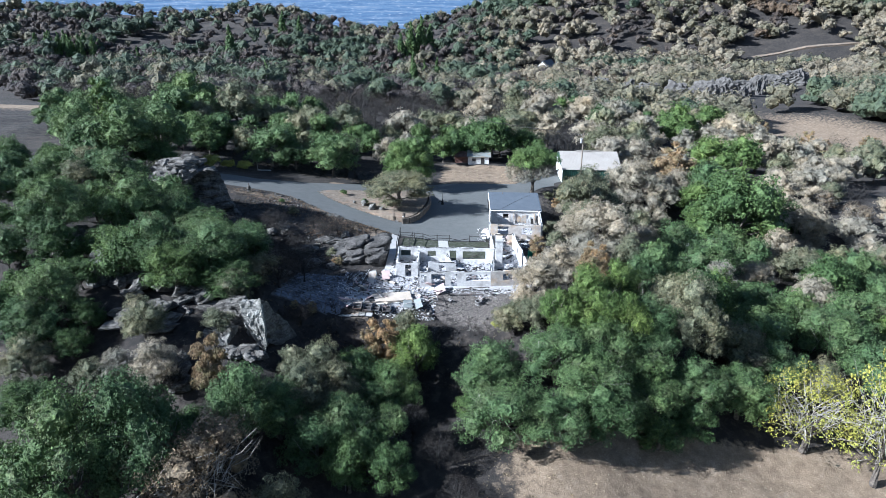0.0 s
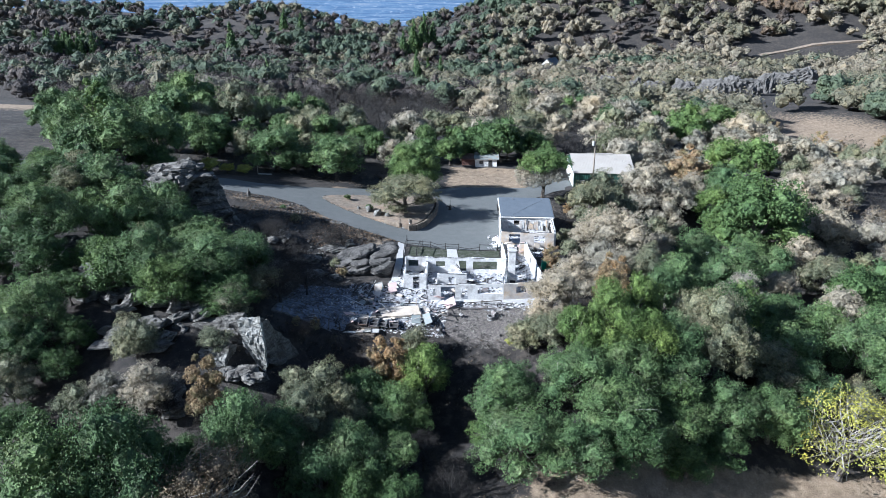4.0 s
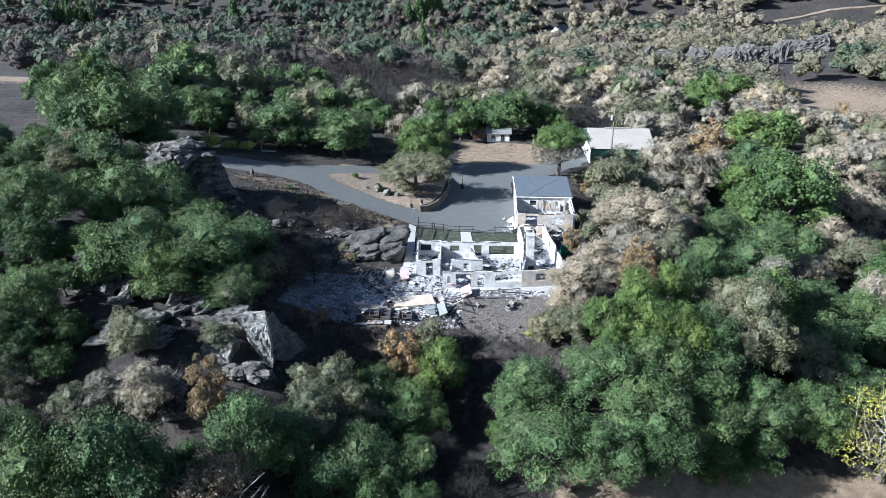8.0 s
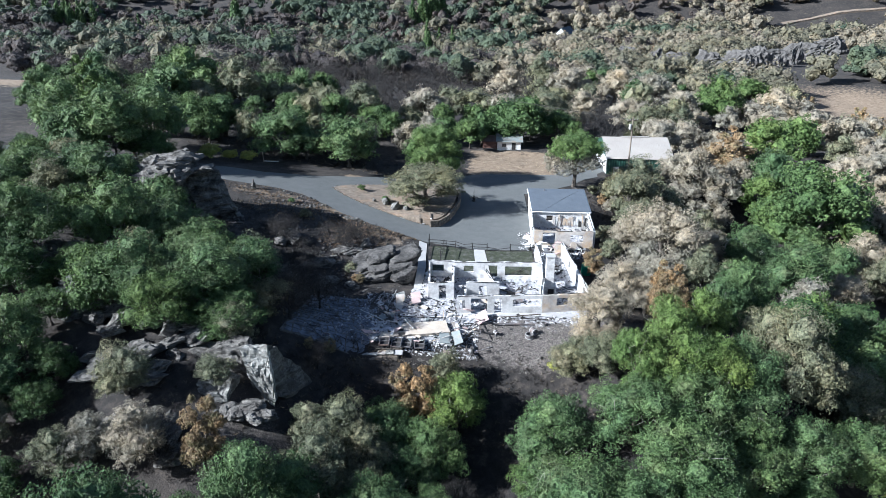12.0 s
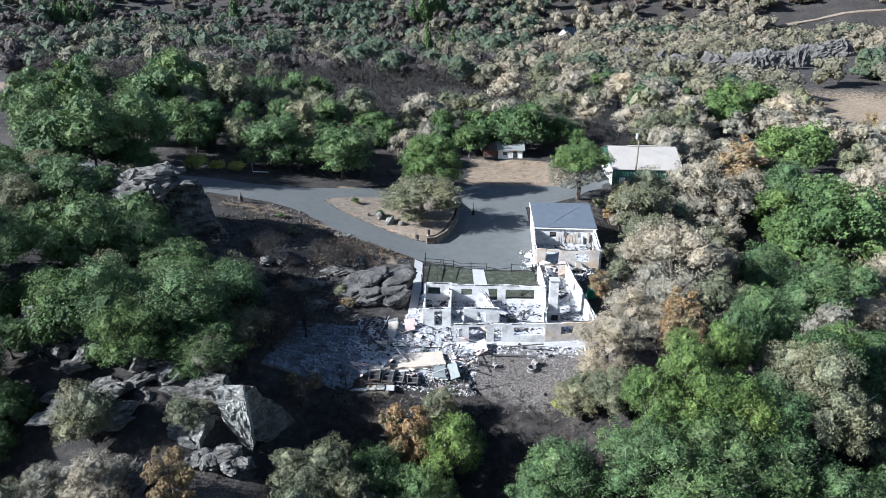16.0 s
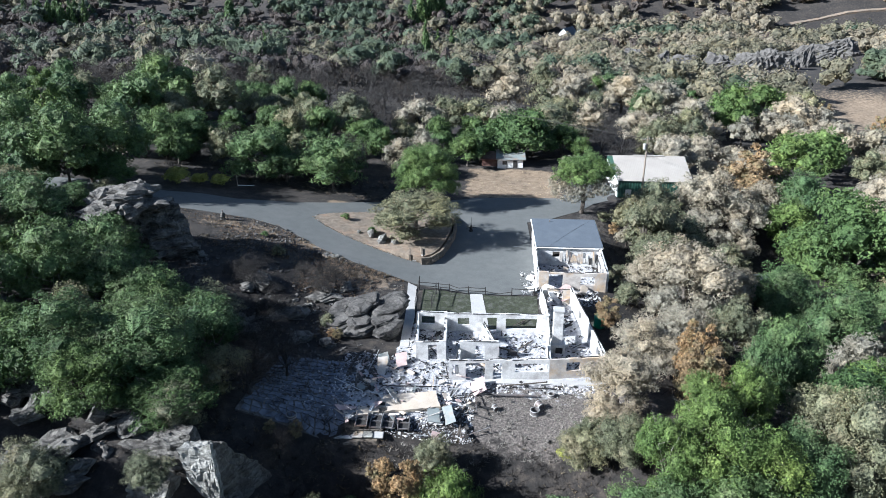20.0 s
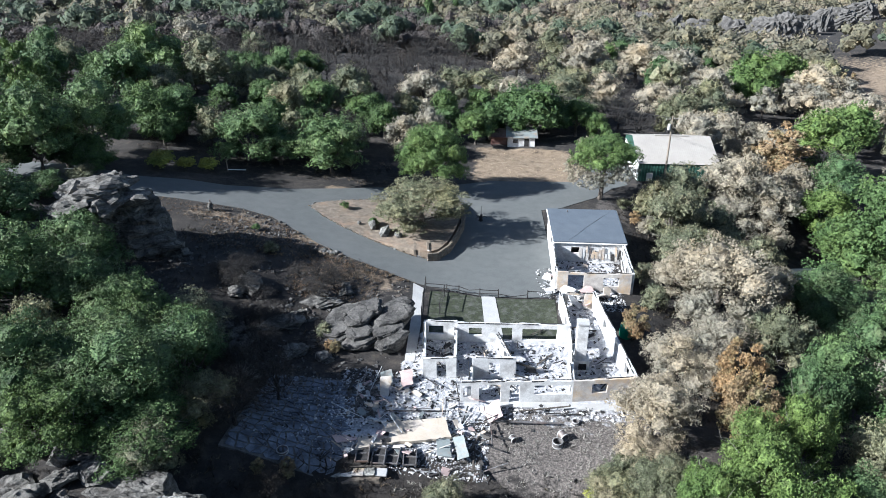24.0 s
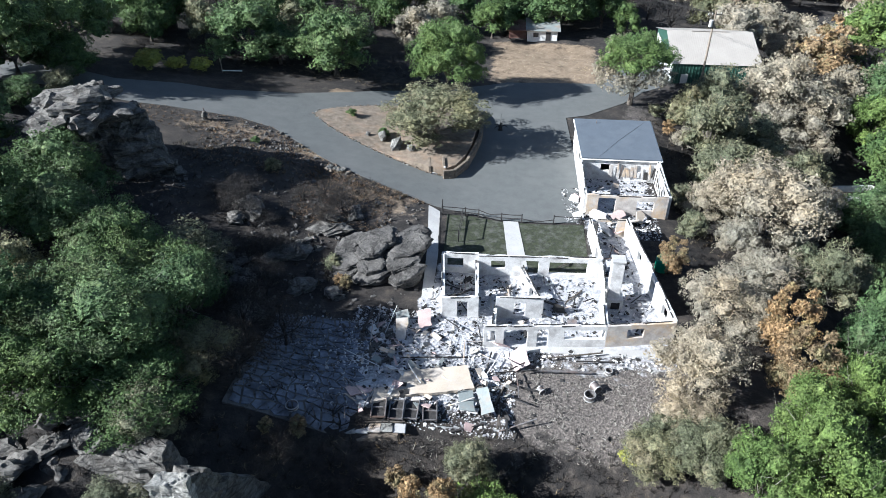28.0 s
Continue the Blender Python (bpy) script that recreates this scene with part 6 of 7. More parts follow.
for x, y, a in ((-14.2, -8.5, 4), (-12.9, -8.4, 2), (-11.8, -8.2, -2), (-10.4, -8.1, 5)):
    bed = thing("burnt_cot", "charred metal cot frame lying on the terrace", "cot", (x, y, ground_z(x, y) + 0.25), a, "burnt frames")
    for sx in (-1, 1):
        box_part("side_rail", (0.09, 1.9, 0.28), (sx * 0.52, 0, 0), M_STEEL, bed)
    for sy in (-1, 0, 1):
        box_part("cross_rail", (1.0, 0.07, 0.16), (0, sy * 0.9, -0.03), M_STEEL, bed)
    box_part("deck", (0.95, 1.75, 0.05), (0, 0, -0.12), M_CHAR, bed)


def beam(at, length, turn, lean, material, label, thick=0.16, name="beam"):
    ob = box_part(name, (length, thick, thick * 0.8), (0, 0, 0), material, None, (0, 0, 0), 0.015)
    ob.matrix_basis = pose(*at, 0, lean, turn)
    return tagged(ob, label, "beam", "fallen beams")


beam_rng = random.Random(8)
for x, y, length, turn in ((-9.5, -2.6, 7.5, 12), (-6.2, -2.9, 2.6, 80), (-5.0, -5.5, 3.2, 70), (-4.6, -8.2, 3.0, 92), (-5.2, -8.0, 2.6, 86), (-16.2, -7.2, 2.6, -38), (-13.6, -9.6, 3.0, 4), (-7.5, -9.0, 2.6, 20), (-3.2, -5.4, 2.4, -8), (-3.6, -6.6, 1.6, -30), (0.8, -1.6, 4.6, 12), (2.8, -2.0, 4.0, 8), (-0.5, -3.4, 5.0, 2), (-2.8, -3.6, 1.6, 14), (5.5, 17.6, 3.2, -28), (6.0, 18.6, 2.2, 70), (7.2, 22.5, 2.0, 30), (0.6, 10.8, 1.8, 40), (1.2, 11.3, 1.6, 62), (-8.9, 5.5, 2.2, 33), (-1.0, 5.0, 2.6, -20), (1.2, 6.2, 2.4, 50), (-7.0, 0.2, 2.4, 100), (-15.8, 1.5, 3.4, 95), (-16.6, 0.6, 3.0, 80)):
    beam((x, y, ground_z(x, y) + beam_rng.uniform(0.12, 0.45)), length, turn, beam_rng.uniform(-7, 7), beam_rng.choice((M_CHAR, M_CHAR, M_STEEL, M_BARK)), "charred fallen roof beam lying in the debris", beam_rng.uniform(0.09, 0.2))

for n in range(44):
    x, y = beam_rng.uniform(-17.5, -3.5), beam_rng.uniform(-9.5, 2.0)
    if y > -1 and x > -7:
        y -= 5
    beam((x, y, ground_z(x, y) + beam_rng.uniform(0.15, 0.6)), beam_rng.uniform(0.8, 3.4), beam_rng.uniform(0, 180), beam_rng.uniform(-22, 22), beam_rng.choice((M_CHAR, M_CHAR, M_STEEL, M_SOOT, M_WHITE)), "thin broken lath sticking out of the debris", beam_rng.uniform(0.05, 0.10), "lath")

for n in range(34):
    x0, x1, y0, y1, _w = ROOMS[n % 5]
    x, y = beam_rng.uniform(x0 + 0.6, x1 - 0.6), beam_rng.uniform(y0 + 0.5, y1 - 0.5)
    beam((x, y, ground_z(x, y) + beam_rng.uniform(0.1, 0.35)), beam_rng.uniform(0.7, 2.0), beam_rng.uniform(0, 180), beam_rng.uniform(-14, 14), beam_rng.choice((M_CHAR, M_CHAR, M_STEEL, M_SOOT)), "short charred stud lying in a burnt room", beam_rng.uniform(0.06, 0.13), "stud")
for n in range(26):
    x0, x1, y0, y1, _w = (ROOMS + WING[:1])[n % 7]
    x, y, w, h = beam_rng.uniform(x0 + 0.7, x1 - 0.7), beam_rng.uniform(y0 + 0.6, y1 - 0.6), beam_rng.uniform(0.4, 1.2), beam_rng.uniform(0.3, 0.7)
    ring = [(x - w / 2, y - h / 2), (x + w / 2, y - h * 0.4), (x + w * 0.4, y + h / 2), (x - w * 0.45, y + h * 0.4)]
    slab("debris_panel", ring, ground_z(x, y) + 0.25, 0.05, beam_rng.choice((M_SOOT, M_CHAR, M_STEEL, M_SHEDROOF)), "burnt sheet lying in a roofless room", (beam_rng.uniform(-35, 35), beam_rng.uniform(-35, 35)))


def drum(x, y, r, h, lying, label):
    d = thing("metal_drum", label, "drum", (x, y, ground_z(x, y) + (r if lying else h / 2)), 30)
    bm = bmesh.new()
    turn = Matrix.Rotation(radians(90), 4, "X") if lying else Matrix()
    bmesh.ops.create_cone(bm, cap_ends=False, segments=18, radius1=r, radius2=r, depth=h, matrix=turn)
    bm.normal_update()
    bmesh.ops.solidify(bm, geom=bm.faces[:], thickness=0.04)
    part("shell", bm, M_STEEL, d)
    for s in (-0.5, 0.5):
        bm = bmesh.new()
        bmesh.ops.create_cone(bm, cap_ends=False, segments=18, radius1=r + 0.035, radius2=r + 0.035, depth=0.07, matrix=turn @ Matrix.Translation((0, 0, s * (h - 0.07))))
        bm.normal_update()
        bmesh.ops.solidify(bm, geom=bm.faces[:], thickness=0.04)
        part("rim", bm, M_CONCRETE, d)


drum(1.7, -5.7, 0.42, 0.5, False, "open grey metal drum on the ashy ground")
drum(2.2, -4.9, 0.35, 0.7, True, "dark metal drum lying on its side")
drum(-2.0, -5.4, 0.25, 0.5, True, "small charred can lying in ash")
drum(3.4, -3.0, 0.28, 0.35, False, "small pale bucket on burnt ground")
drum(-20.3, -10.0, 0.45, 0.3, False, "pale ring-shaped drum end by the patio")

tank = thing("water_tank", "bright green plastic water tank beside the house wall", "tank", (9.75, 11.2, ground_z(9.75, 11.2)))
bm = bmesh.new()
for z0, z1, r0, r1 in ((0, 0.15, 0.62, 0.66), (0.15, 1.3, 0.66, 0.66), (1.3, 1.6, 0.66, 0.3)):
    bmesh.ops.create_cone(bm, cap_ends=False, segments=20, radius1=r0, radius2=r1, depth=z1 - z0, matrix=Matrix.Translation((0, 0, (z0 + z1) / 2)))
part("body", bm, M_TANK, tank, smooth=True)
box_part("lid", (0.5, 0.5, 0.1), (0, 0, 1.62), M_TANK, tank, bevel=0.04)
bm = bmesh.new()
bmesh.ops.create_cone(bm, cap_ends=True, segments=16, radius1=0.45, radius2=0.36, depth=0.75, matrix=Matrix.Translation((0.25, 1.0, 0.75)))
part("side_vessel", bm, M_TANK, tank)

# ---- terrace, paths, lawn, fence ----
LEDGE = [(-3.4, -0.2, -0.5), (-2.2, -1.0, -0.1), (0.4, -1.1, 0.1), (2.6, -0.8, 0.0), (3.2, 0.3, 0.2), (-2.8, 1.2, 0.1), (2.8, 1.6, 0.3), (-3.8, -1.2, -2.0), (-1.0, -1.9, -2.6), (2.4, -1.7, -2.4), (3.4, -0.6, -1.6), (-3.2, 1.0, -3.4), (3.0, 1.0, -3.4), (0, -1.5, -3.6)]
rock("rock_ledge", (-15.2, -9.9, -0.3), (3.4, 1.5, 2.0), 71, M_STONE, "overhanging tan earth and rock ledge below the terrace", 6, 0.4, hull=LEDGE, category="rock ledge")
cap_rng = random.Random(6)
for k in range(7):
    tagged(box_part("coping_stone", (0.95, 0.8, 0.17), (-18.0 + 0.92 * k, -10.5 + 0.1 * k + cap_rng.uniform(-0.12, 0.12), -0.02 + cap_rng.uniform(-0.06, 0.06)), (M_CONCRETE, M_SOOT, M_SLABROCK)[k % 3], None, (cap_rng.uniform(-5, 5), cap_rng.uniform(-5, 5), 7 + cap_rng.uniform(-9, 9)), 0.05), "flat pale coping stone along the terrace edge", "stone", "coping stones")

draped("path", [(-13.4, 19.9), (-12.1, 19.0), (-11.6, 11.5), (-11.55, 4.8), (-12.5, 4.8), (-12.75, 12.4)], 0.09, M_CONCRETE, "narrow pale concrete path beside the house", "path", 0.8)
draped("walkway", [(-5.4, 18.1), (-3.85, 18.1), (-2.9, 9.9), (-4.7, 9.8)], 0.10, M_CONCRETE, "pale concrete walkway from the court to the house", "path", 0.8)
draped("lawn", [(-11.3, 18.6), (-8.9, 18.7), (-5.3, 17.9), (-0.3, 17.9), (2.9, 18.2), (2.9, 9.7), (-11.0, 9.4)], 0.05, M_LAWN, "small singed green lawn with ash on it", "lawn", 0.8)

draped("footpath", [(-4.2, -1.15), (8.6, -1.0), (8.7, -0.25), (-4.2, -0.35)], 0.07, M_CONCRETE, "pale concrete strip along the front wall", "path", 0.8)

fence = thing("burnt_fence", "charred post and rail fence between court and lawn", "fence")
POSTS = [(-11.8, 18.5), (-9.4, 18.6), (-8.0, 18.5), (-5.6, 18.0), (-3.5, 18.0), (-0.2, 18.1), (2.6, 18.2)]
for n, (x, y) in enumerate(POSTS):
    tall = 1.9 if n == 0 else 1.15
    bm = bmesh.new()
    add_tube(bm, [(x, y, ground_z(x, y) - 0.3), (x + 0.02, y, ground_z(x, y) + tall)], [0.08, 0.06], 6)
    part("post", bm, M_CHAR, fence)
for n, ((ax, ay), (bx, by)) in enumerate(zip(POSTS, POSTS[1:])):
    for h in (0.55, 1.0):
        if (n, h) in ((4, 1.0), (5, 0.55)):
            continue
        bm = bmesh.new()
        sag = -0.25 if n in (2, 4) else 0.0
        add_tube(bm, [(ax, ay, ground_z(ax, ay) + h), ((ax + bx) / 2, (ay + by) / 2 - 0.1, ground_z(ax, ay) + h + sag), (bx, by, ground_z(bx, by) + h)], [0.05, 0.045, 0.05], 5)
        part("rail", bm, M_CHAR, fence)
gate = thing("garden_gate", "blackened metal garden gate frame beside the path", "gate")
for x, y, h in ((-11.6, 12.2, 1.7), (-11.75, 15.2, 1.7), (-9.8, 13.7, 1.5), (-9.6, 17.6, 1.6)):
    bm = bmesh.new()
    add_tube(bm, [(x, y, ground_z(x, y) - 0.2), (x, y, ground_z(x, y) + h)], [0.05, 0.05], 6)
    part("post", bm, M_CHAR, gate)
for (ax, ay), (bx, by) in (((-11.6, 12.2), (-11.75, 15.2)), ((-11.75, 15.2), (-11.8, 18.5)), ((-9.8, 13.7), (-9.6, 17.6))):
    for h in (0.4, 1.45):
        bm = bmesh.new()
        add_tube(bm, [(ax, ay, ground_z(ax, ay) + h), (bx, by, ground_z(bx, by) + h)], [0.04, 0.04], 5)
        part("bar", bm, M_CHAR, gate)

# ---- the planted island in the court ----
def island_lift(x, y):
    return 0.16 + 0.85 * sstep(-21, -12.5, x)


INNER = [(-20.0 + (x + 20.0) * 0.985, 36 + (y - 36) * 0.97) for x, y in ISLAND]
draped("island_bed", INNER, island_lift, M_DRYSOIL, "raised island bed of dry straw-coloured soil", "flower bed", 0.9, (), 0.4)
edging = tagged(new("stone_edging"), "row of rough pale stones edging the island bed", "edging", kind="structure")
stone_rng = random.Random(12)
stone_meshes = []
for k in range(5):
    bm = bmesh.new()
    bmesh.ops.create_icosphere(bm, subdivisions=1, radius=0.5)
    for v in bm.verts:
        v.co *= stone_rng.uniform(0.75, 1.15)
    me = bpy.data.meshes.new("stone")
    bm.to_mesh(me)
    bm.free()
    me.materials.append((M_PALEROCK, M_STONE)[k % 2])
    stone_meshes.append(me)


def stone(x, y, z, s, parent):
    ob = new("stone", stone_rng.choice(stone_meshes))
    ob.matrix_basis = pose(x, y, z, 0, 0, stone_rng.uniform(0, 360)) @ Matrix.Diagonal((s * 1.3, s, s * 0.75, 1))
    ob.parent = parent


for (ax, ay), (bx, by) in zip(ISLAND, ISLAND[1:] + ISLAND[:1]):
    if ax > -12.2 and ay < 46:
        continue
    n = max(1, int(math.hypot(bx - ax, by - ay) / 0.42))
    for k in range(n):
        x, y = ax + (bx - ax) * k / n, ay + (by - ay) * k / n
        stone(x + stone_rng.uniform(-0.1, 0.1), y + stone_rng.uniform(-0.1, 0.1), ground_z(x, y) + 0.12, stone_rng.uniform(0.18, 0.36), edging)
terrace = thing("terrace_wall", "curved dry stone terrace wall round the island bed", "wall")
loop = [(-10.2, 45.8), (-9.0, 43.4), (-8.55, 40.5), (-8.6, 37.0), (-9.2, 33.0), (-9.9, 29.4), (-11.2, 26.7), (-12.4, 26.2)]
for (ax, ay), (bx, by) in zip(loop, loop[1:]):
    n = max(1, int(math.hypot(bx - ax, by - ay) / 0.62))
    for k in range(n):
        x, y = ax + (bx - ax) * (k + 0.5) / n, ay + (by - ay) * (k + 0.5) / n
        a = math.degrees(math.atan2(by - ay, bx - ax))
        for row in range(3):
            box_part("stone_block", (0.66, 0.36 + stone_rng.uniform(-0.05, 0.08), 0.37), (x, y, ground_z(x, y) + 0.16 + 0.37 * row), M_STONE, terrace, (0, stone_rng.uniform(-2, 2), a + stone_rng.uniform(-5, 5)), 0.04)
steps = thing("stone_steps", "pale stone garden steps up into the island bed", "steps", (-13.2, 27.3, ground_z(-13.2, 27.3)), 8)
for k in range(4):
    box_part("step", (1.25, 0.55, 0.22), (0, 0.5 * k, 0.12 + 0.19 * k), M_CONCRETE, steps, bevel=0.03)
for s in (-1, 1):
    box_part("cheek_wall", (0.34, 2.2, 1.0), (s * 0.82, 0.9, 0.55), M_STONE, steps, bevel=0.05)
box_part("post", (0.22, 0.22, 1.0), (0.85, -0.3, 0.5), M_WHITEPAINT, steps, label="small white post")
for x, y, s, seed in ((-18.6, 31.6, (1.9, 0.9, 0.8), 31), (-20.4, 33.4, (0.9, 0.7, 0.7), 32), (-16.6, 31.0, (0.9, 0.6, 0.5), 33), (-22.3, 33.6, (0.6, 0.5, 0.4), 34)):
    rock("boulder", (x, y, ground_z(x, y) + island_lift(x, y) + s[2] * 0.35), s, seed, M_PALEROCK, "lichen-grey boulder set in the island bed", seed * 20, 0.4, 3)
urn = thing("garden_ornament", "dark scorched metal garden ornament standing on the court", "ornament", (-6.2, 40.5, ground_z(-6.2, 40.5) + 0.06))
bm = bmesh.new()
add_tube(bm, [(0, 0, 0), (0, 0, 0.5), (0.05, 0, 1.1), (0.05, 0, 2.3)], [0.35, 0.22, 0.05, 0.02], 8)
part("stem", bm, M_CHAR, urn)
for k in range(5):
    a = k * 1.26
    bm = bmesh.new()
    add_tube(bm, [(0, 0, 0.4), (0.5 * math.cos(a), 0.5 * math.sin(a), 0.75), (0.95 * math.cos(a), 0.95 * math.sin(a), 0.45)], [0.08, 0.06, 0.03], 5)
    part("arm", bm, M_CHAR, urn)

# ---- along the drive ----
marker = thing("stone_marker", "standing roadside stone with a small lamp on top", "marker", (-41.0, 30.3, ground_z(-41.0, 30.3)))
bm = bmesh.new()
add_tube(bm, [(0, 0, -0.2), (0, 0, 0.5), (0.05, 0, 1.1)], [0.55, 0.42, 0.2], 6)
part("stone", bm, M_ROCK, marker)
bm = bmesh.new()
add_tube(bm, [(0.05, 0, 1.0), (0.05, 0, 1.5)], [0.07, 0.1], 6)
part("lamp", bm, M_STEEL, marker)
for s, y0 in ((1, 0.0),):
    kerb = tagged(new("roadside_stones"), "loose pale stones along the edge of the drive", "edging", kind="structure")
    for (ax, ay), (bx, by) in zip(ROAD_SOUTH[2:], ROAD_SOUTH[3:]):
        n = max(1, int(math.hypot(bx - ax, by - ay) / 0.8))
        for k in range(n):
            if stone_rng.random() < 0.45:
                x, y = ax + (bx - ax) * k / n, ay + (by - ay) * k / n - 0.25
                stone(x, y - stone_rng.uniform(0, 0.5), ground_z(x, y) + 0.04, stone_rng.uniform(0.10, 0.28), kerb)
    for n in range(26):
        x, y = -24.0 + stone_rng.gauss(0, 0.8), 24.2 + stone_rng.gauss(0, 0.4)
        stone(x, y, ground_z(x, y) + 0.08, stone_rng.uniform(0.25, 0.7), kerb)
bar = thing("barrier_pole", "fallen white barrier pole under an oak", "barrier", (-43.8, 44.6, ground_z(-43.8, 44.6)))
bm = bmesh.new()
add_tube(bm, [(0, 0, 0.25), (2.6, 0.3, 0.15)], [0.07, 0.07], 6)
part("pole", bm, M_WHITEPAINT, bar)
bm = bmesh.new()
add_tube(bm, [(0, 0, -0.2), (-0.1, 0.1, 1.9)], [0.08, 0.07], 6)
part("post", bm, M_POLE, bar)


def utility_pole(x, y, height, label, arm_turn=0.0, box=False):
    u = thing("utility_pole", label, "utility pole", (x, y, ground_z_rough(x, y)), arm_turn, "utility poles")
    bm = bmesh.new()
    add_tube(bm, [(0, 0, -0.5), (0, 0, height * 0.6), (0, 0, height)], [0.17, 0.14, 0.11], 9)
    part("pole", bm, M_POLE, u)
    box_part("crossarm", (2.2, 0.12, 0.14), (0, 0.12, height - 0.6), M_POLE, u)
    for k in (-1, -0.4, 0.4, 1):
        bm = bmesh.new()
        add_tube(bm, [(k, 0.12, height - 0.53), (k, 0.12, height - 0.3)], [0.06, 0.04], 6)
        part("insulator", bm, M_CONCRETE, u)
    if box:
        bm = bmesh.new()
        bmesh.ops.create_cone(bm, cap_ends=True, segments=14, radius1=0.26, radius2=0.26, depth=0.9, matrix=Matrix.Translation((-0.42, 0, height - 1.7)))
        part("transformer", bm, M_CONCRETE, u, "grey transformer can")
    return u


utility_pole(22.3, 56.2, 12.2, "tall wooden utility pole with a transformer by the garage", 20, True)
utility_pole(-22.7, 110.0, 9.5, "wooden utility pole among scorched trees", 50)
utility_pole(-76.0, 285.0, 13.0, "distant utility pole beside a ruined house", 30)
utility_pole(118.0, 420.0, 16.0, "distant utility pole on a burnt ridge", 30)
for n, (a, b) in enumerate((((22.3, 56.2, 10.4), (-22.7, 110.0, 8.0)), ((22.9, 56.5, 10.3), (-22.0, 110.6, 8.0)))):
    bm = bmesh.new()
    a, b = Vector(a), Vector(b)
    add_tube(bm, [a.lerp(b, k / 10) - Vector((0, 0, 0.9 * math.sin(math.pi * k / 10))) for k in range(11)], [0.025] * 11, 4)
    tagged(part("power_line", bm, M_CHAR), "thin dark overhead power line", "cable")
bm = bmesh.new()
add_tube(bm, [(11.2, 36.6, 3.2), (8.0, 32.6, 2.95), (5.2, 28.6, 2.66), (4.6, 28.1, 2.2)], [0.014] * 4, 4)
tagged(part("fallen_cable", bm, M_CHAR), "black cable lying across the grey roof", "cable")

# ---- farther buildings ----
def gable_house(name, x, y, w, d, h, rise, turn, wall, roof, label):
    z = ground_z_rough(x, y)
    g = thing(name, label, "house", (x, y, z), turn)
    box_part("wall", (w, d, h + 2), (0, 0, h / 2 - 1), wall, g, bevel=0.02)
    for s in (-1, 1):
        box_part("roof", (w + 0.8, d / 2 / math.cos(math.atan2(rise, d / 2)) + 0.5, 0.2), (0, s * d / 4, h + rise / 2 + 0.05), roof, g, (s * -math.degrees(math.atan2(rise, d / 2)), 0, 0))
    for s in (-1, 1):
        bm = bmesh.new()
        f = bm.faces.new([bm.verts.new(p) for p in ((s * w / 2, -d / 2, h), (s * w / 2, d / 2, h), (s * w / 2, 0, h + rise))])
        bm.normal_update()
        bmesh.ops.solidify(bm, geom=[f], thickness=0.15)
        part("gable", bm, wall, g)
    for k in range(3):
        box_part("window", (1.3, 0.1, 1.3), (-w / 3 + k * w / 3, -d / 2 - 0.03, h * 0.55), M_DARKGLASS, g)
    return g


gable_house("farmhouse", 46, 478, 16, 10, 4.5, 5.0, 62, M_WHITEPAINT, M_ROOF, "distant white house with a blue-grey gabled roof")
gable_house("farmhouse", 58, 482, 9, 8, 3.4, 3.2, 10, M_WHITEPAINT, M_ROOF, "white side wing with a grey gable")
ruin = thing("ruined_house", "distant burnt ruin with a lone white chimney", "ruin", (-70, 290, ground_z_rough(-70, 290)))
box_part("chimney", (1.2, 1.0, 7.0), (3, 2, 3.0), M_WHITE, ruin)
for x, y, w, h in ((-6, 0, 5, 1.6), (0, -1, 4, 2.2), (6, 1, 4, 1.2)):
    box_part("wall", (w, 0.4, h + 1), (x, y, h / 2 - 0.3), M_PINK if x == 0 else M_SOOT, ruin)
hut = thing("roofless_hut", "small roofless white hut among the trees", "hut", (38.8, 36.4, ground_z_rough(38.8, 36.4) + 0.6), 8)
bm = bmesh.new()
for a, b in (((-2.6, -1.3), (2.6, -1.3)), ((2.6, -1.15), (2.6, 1.15)), ((2.6, 1.3), (-2.6, 1.3)), ((-2.6, 1.15), (-2.6, -1.15))):
    wall_mesh(bm, a, b, 3.4, 0.2, (), -1.6, 0.08)
part("wall", bm, M_WHITE, hut)
box_part("floor", (5.0, 2.4, 0.1), (0, 0, 0.9), M_STONE, hut)

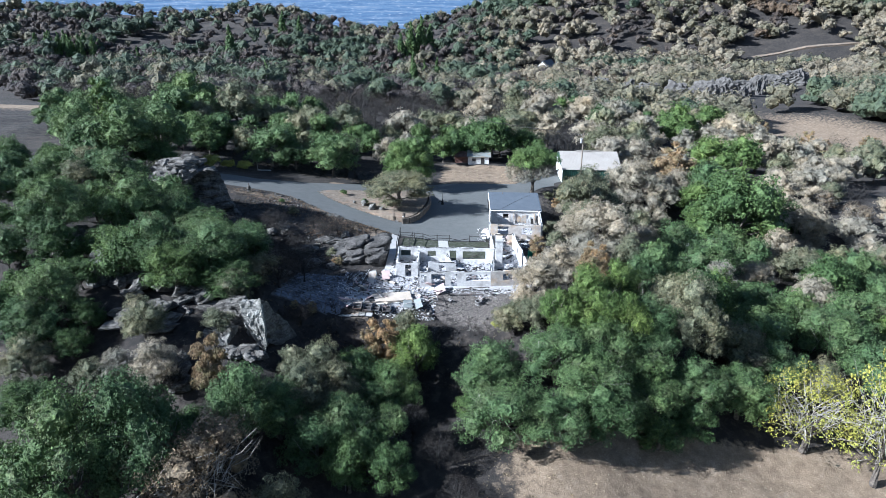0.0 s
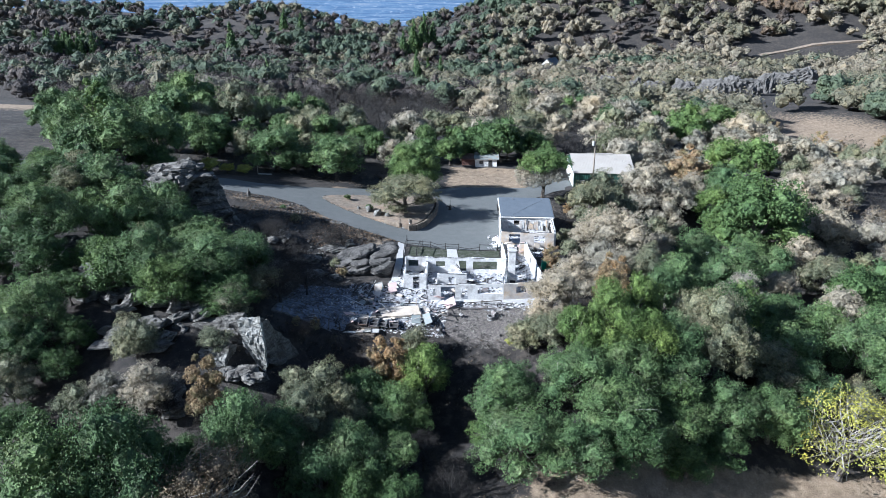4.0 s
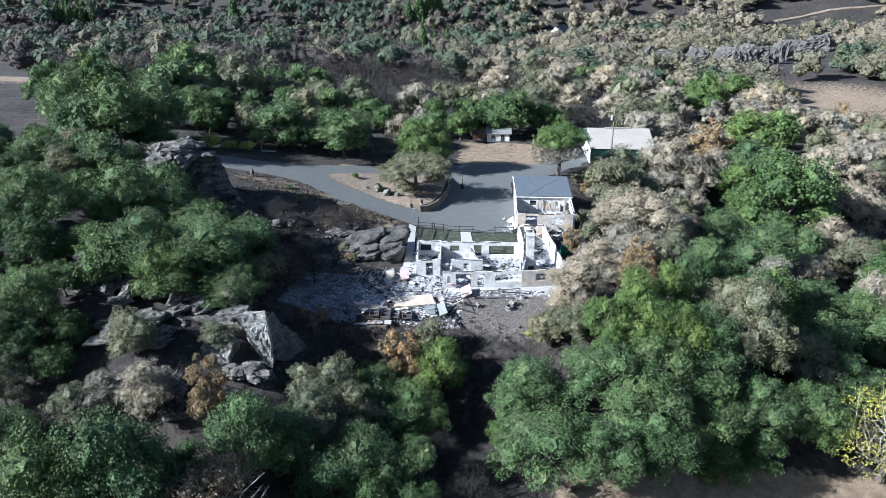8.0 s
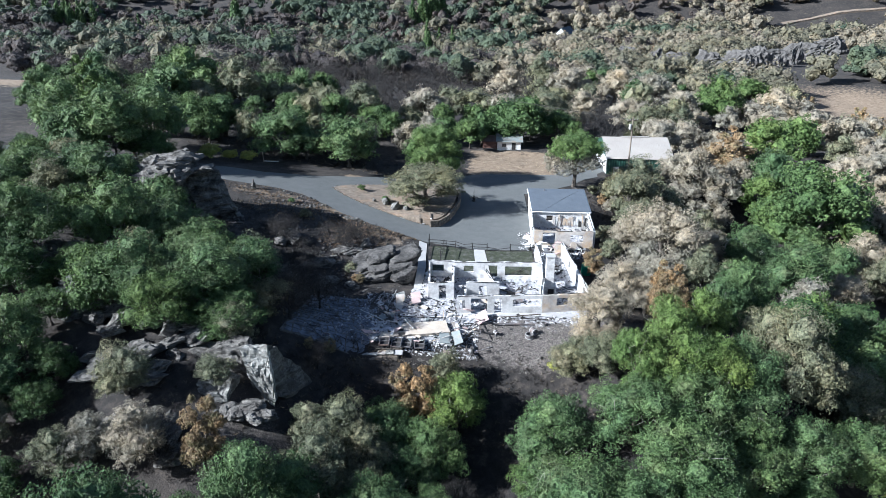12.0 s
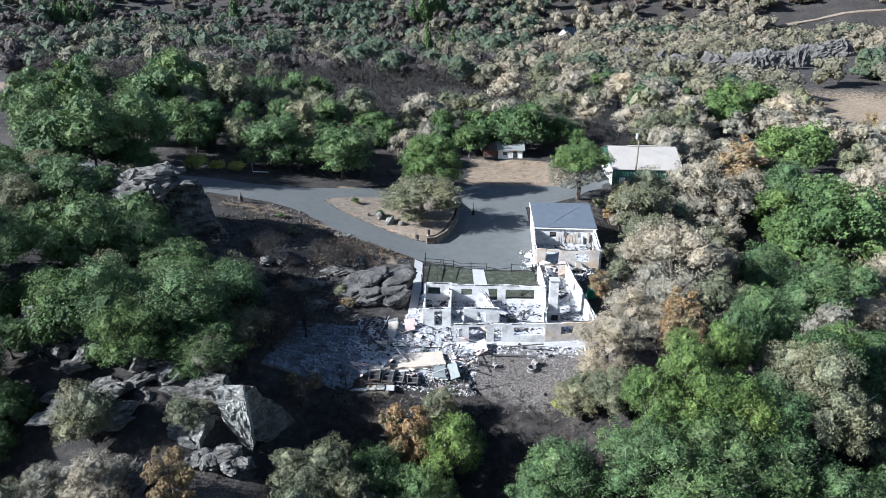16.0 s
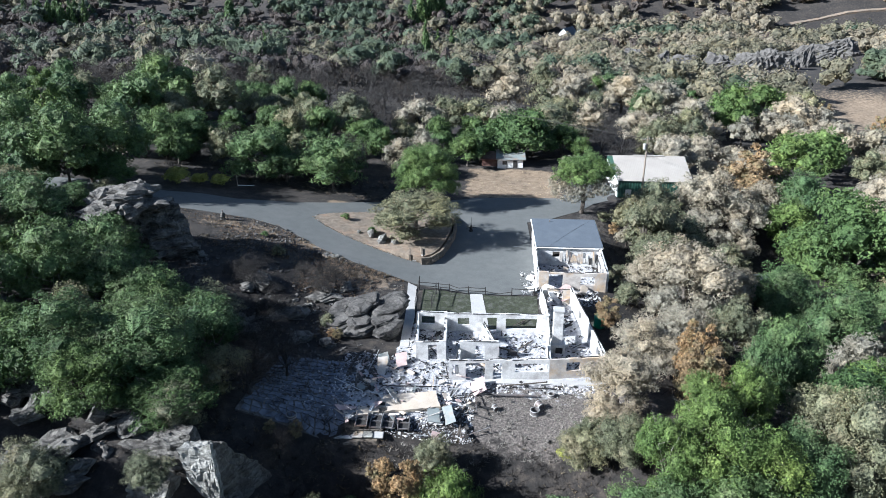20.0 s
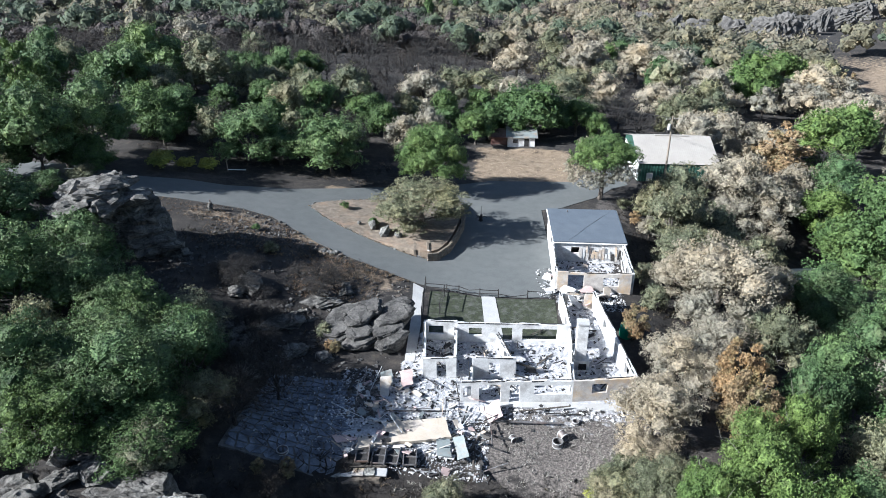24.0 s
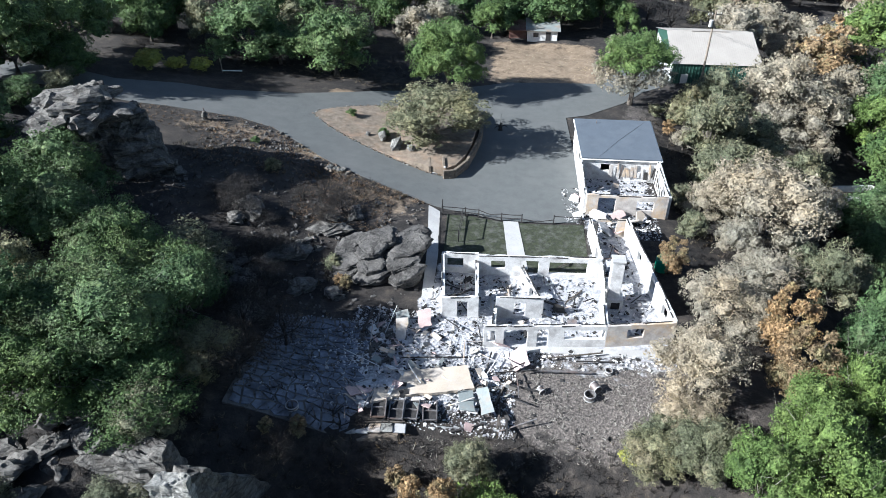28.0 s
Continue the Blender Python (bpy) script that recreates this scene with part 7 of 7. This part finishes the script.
# the rock band across the far slope
band_rng = random.Random(21)
for x, y, w in ((64, 312, 9), (76, 305, 8), (88, 298, 11), (101, 291, 9), (112, 286, 10), (126, 300, 9), (141, 318, 10), (156, 336, 11), (172, 352, 12), (190, 372, 12)):
    rock("rock_outcrop", (x, y, ground_z_rough(x, y) + 1.0), (w, 5.0, 11.0), int(x), M_SOOTSTONE, "grey layered cliff band on the burnt far slope", band_rng.uniform(-25, 5), 2.4, 7, "cliff", "far cliff")
draped("far_road", [(205, 498), (222, 506), (240, 511), (268, 517), (300, 523), (300, 525), (267.5, 519.2), (239, 513.2), (221, 508.2), (203.5, 500.2)], 1.2, M_DRYSOIL, "pale winding dirt road on the far slope", "road", 6.0, (), 1.5, True)

# the plain far below, beyond the ridge: a glowing sheet with painted haze
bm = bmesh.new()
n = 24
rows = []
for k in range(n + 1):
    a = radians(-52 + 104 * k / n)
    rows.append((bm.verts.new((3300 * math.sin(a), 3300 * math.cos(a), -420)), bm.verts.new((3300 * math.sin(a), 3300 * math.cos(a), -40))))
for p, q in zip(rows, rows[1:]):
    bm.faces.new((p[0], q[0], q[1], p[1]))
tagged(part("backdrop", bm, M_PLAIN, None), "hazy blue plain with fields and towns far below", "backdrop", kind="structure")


# ---- flagstones of the burnt patio ----
patio = draped("patio", [(-24.9, -11.2), (-17.0, -11.0), (-15.8, 0.8), (-24.3, 0.8)], 0.03, M_SOOTSTONE, "old flagstone patio strewn with ash", "patio", 0.9, (), 0.2)
flag_rng = random.Random(30)
nx, ny = 12, 16
corner = {(i, j): (-24.6 + 8.4 * i / nx + 0.36 * (j % 2) + flag_rng.uniform(-0.28, 0.28), -10.9 + 11.5 * j / ny + flag_rng.uniform(-0.28, 0.28)) for i in range(nx + 1) for j in range(ny + 1)}
for i in range(nx):
    for j in range(ny):
        ring = [corner[i, j], corner[i + 1, j], corner[i + 1, j + 1], corner[i, j + 1]]
        cx, cy = sum(p[0] for p in ring) / 4, sum(p[1] for p in ring) / 4
        bm = bmesh.new()
        top = [bm.verts.new((cx + (x - cx) * 0.78, cy + (y - cy) * 0.78, ground_z(x, y) + 0.09 + 0.02 * math.sin(7 * x + 5 * y))) for x, y in ring]
        low = [bm.verts.new((v.co.x + (v.co.x - cx) * 0.04, v.co.y + (v.co.y - cy) * 0.04, v.co.z - 0.09)) for v in top]
        bm.faces.new(top)
        for k in range(4):
            bm.faces.new((low[k], low[(k + 1) % 4], top[(k + 1) % 4], top[k]))
        part("flagstone", bm, M_FLAG, patio)
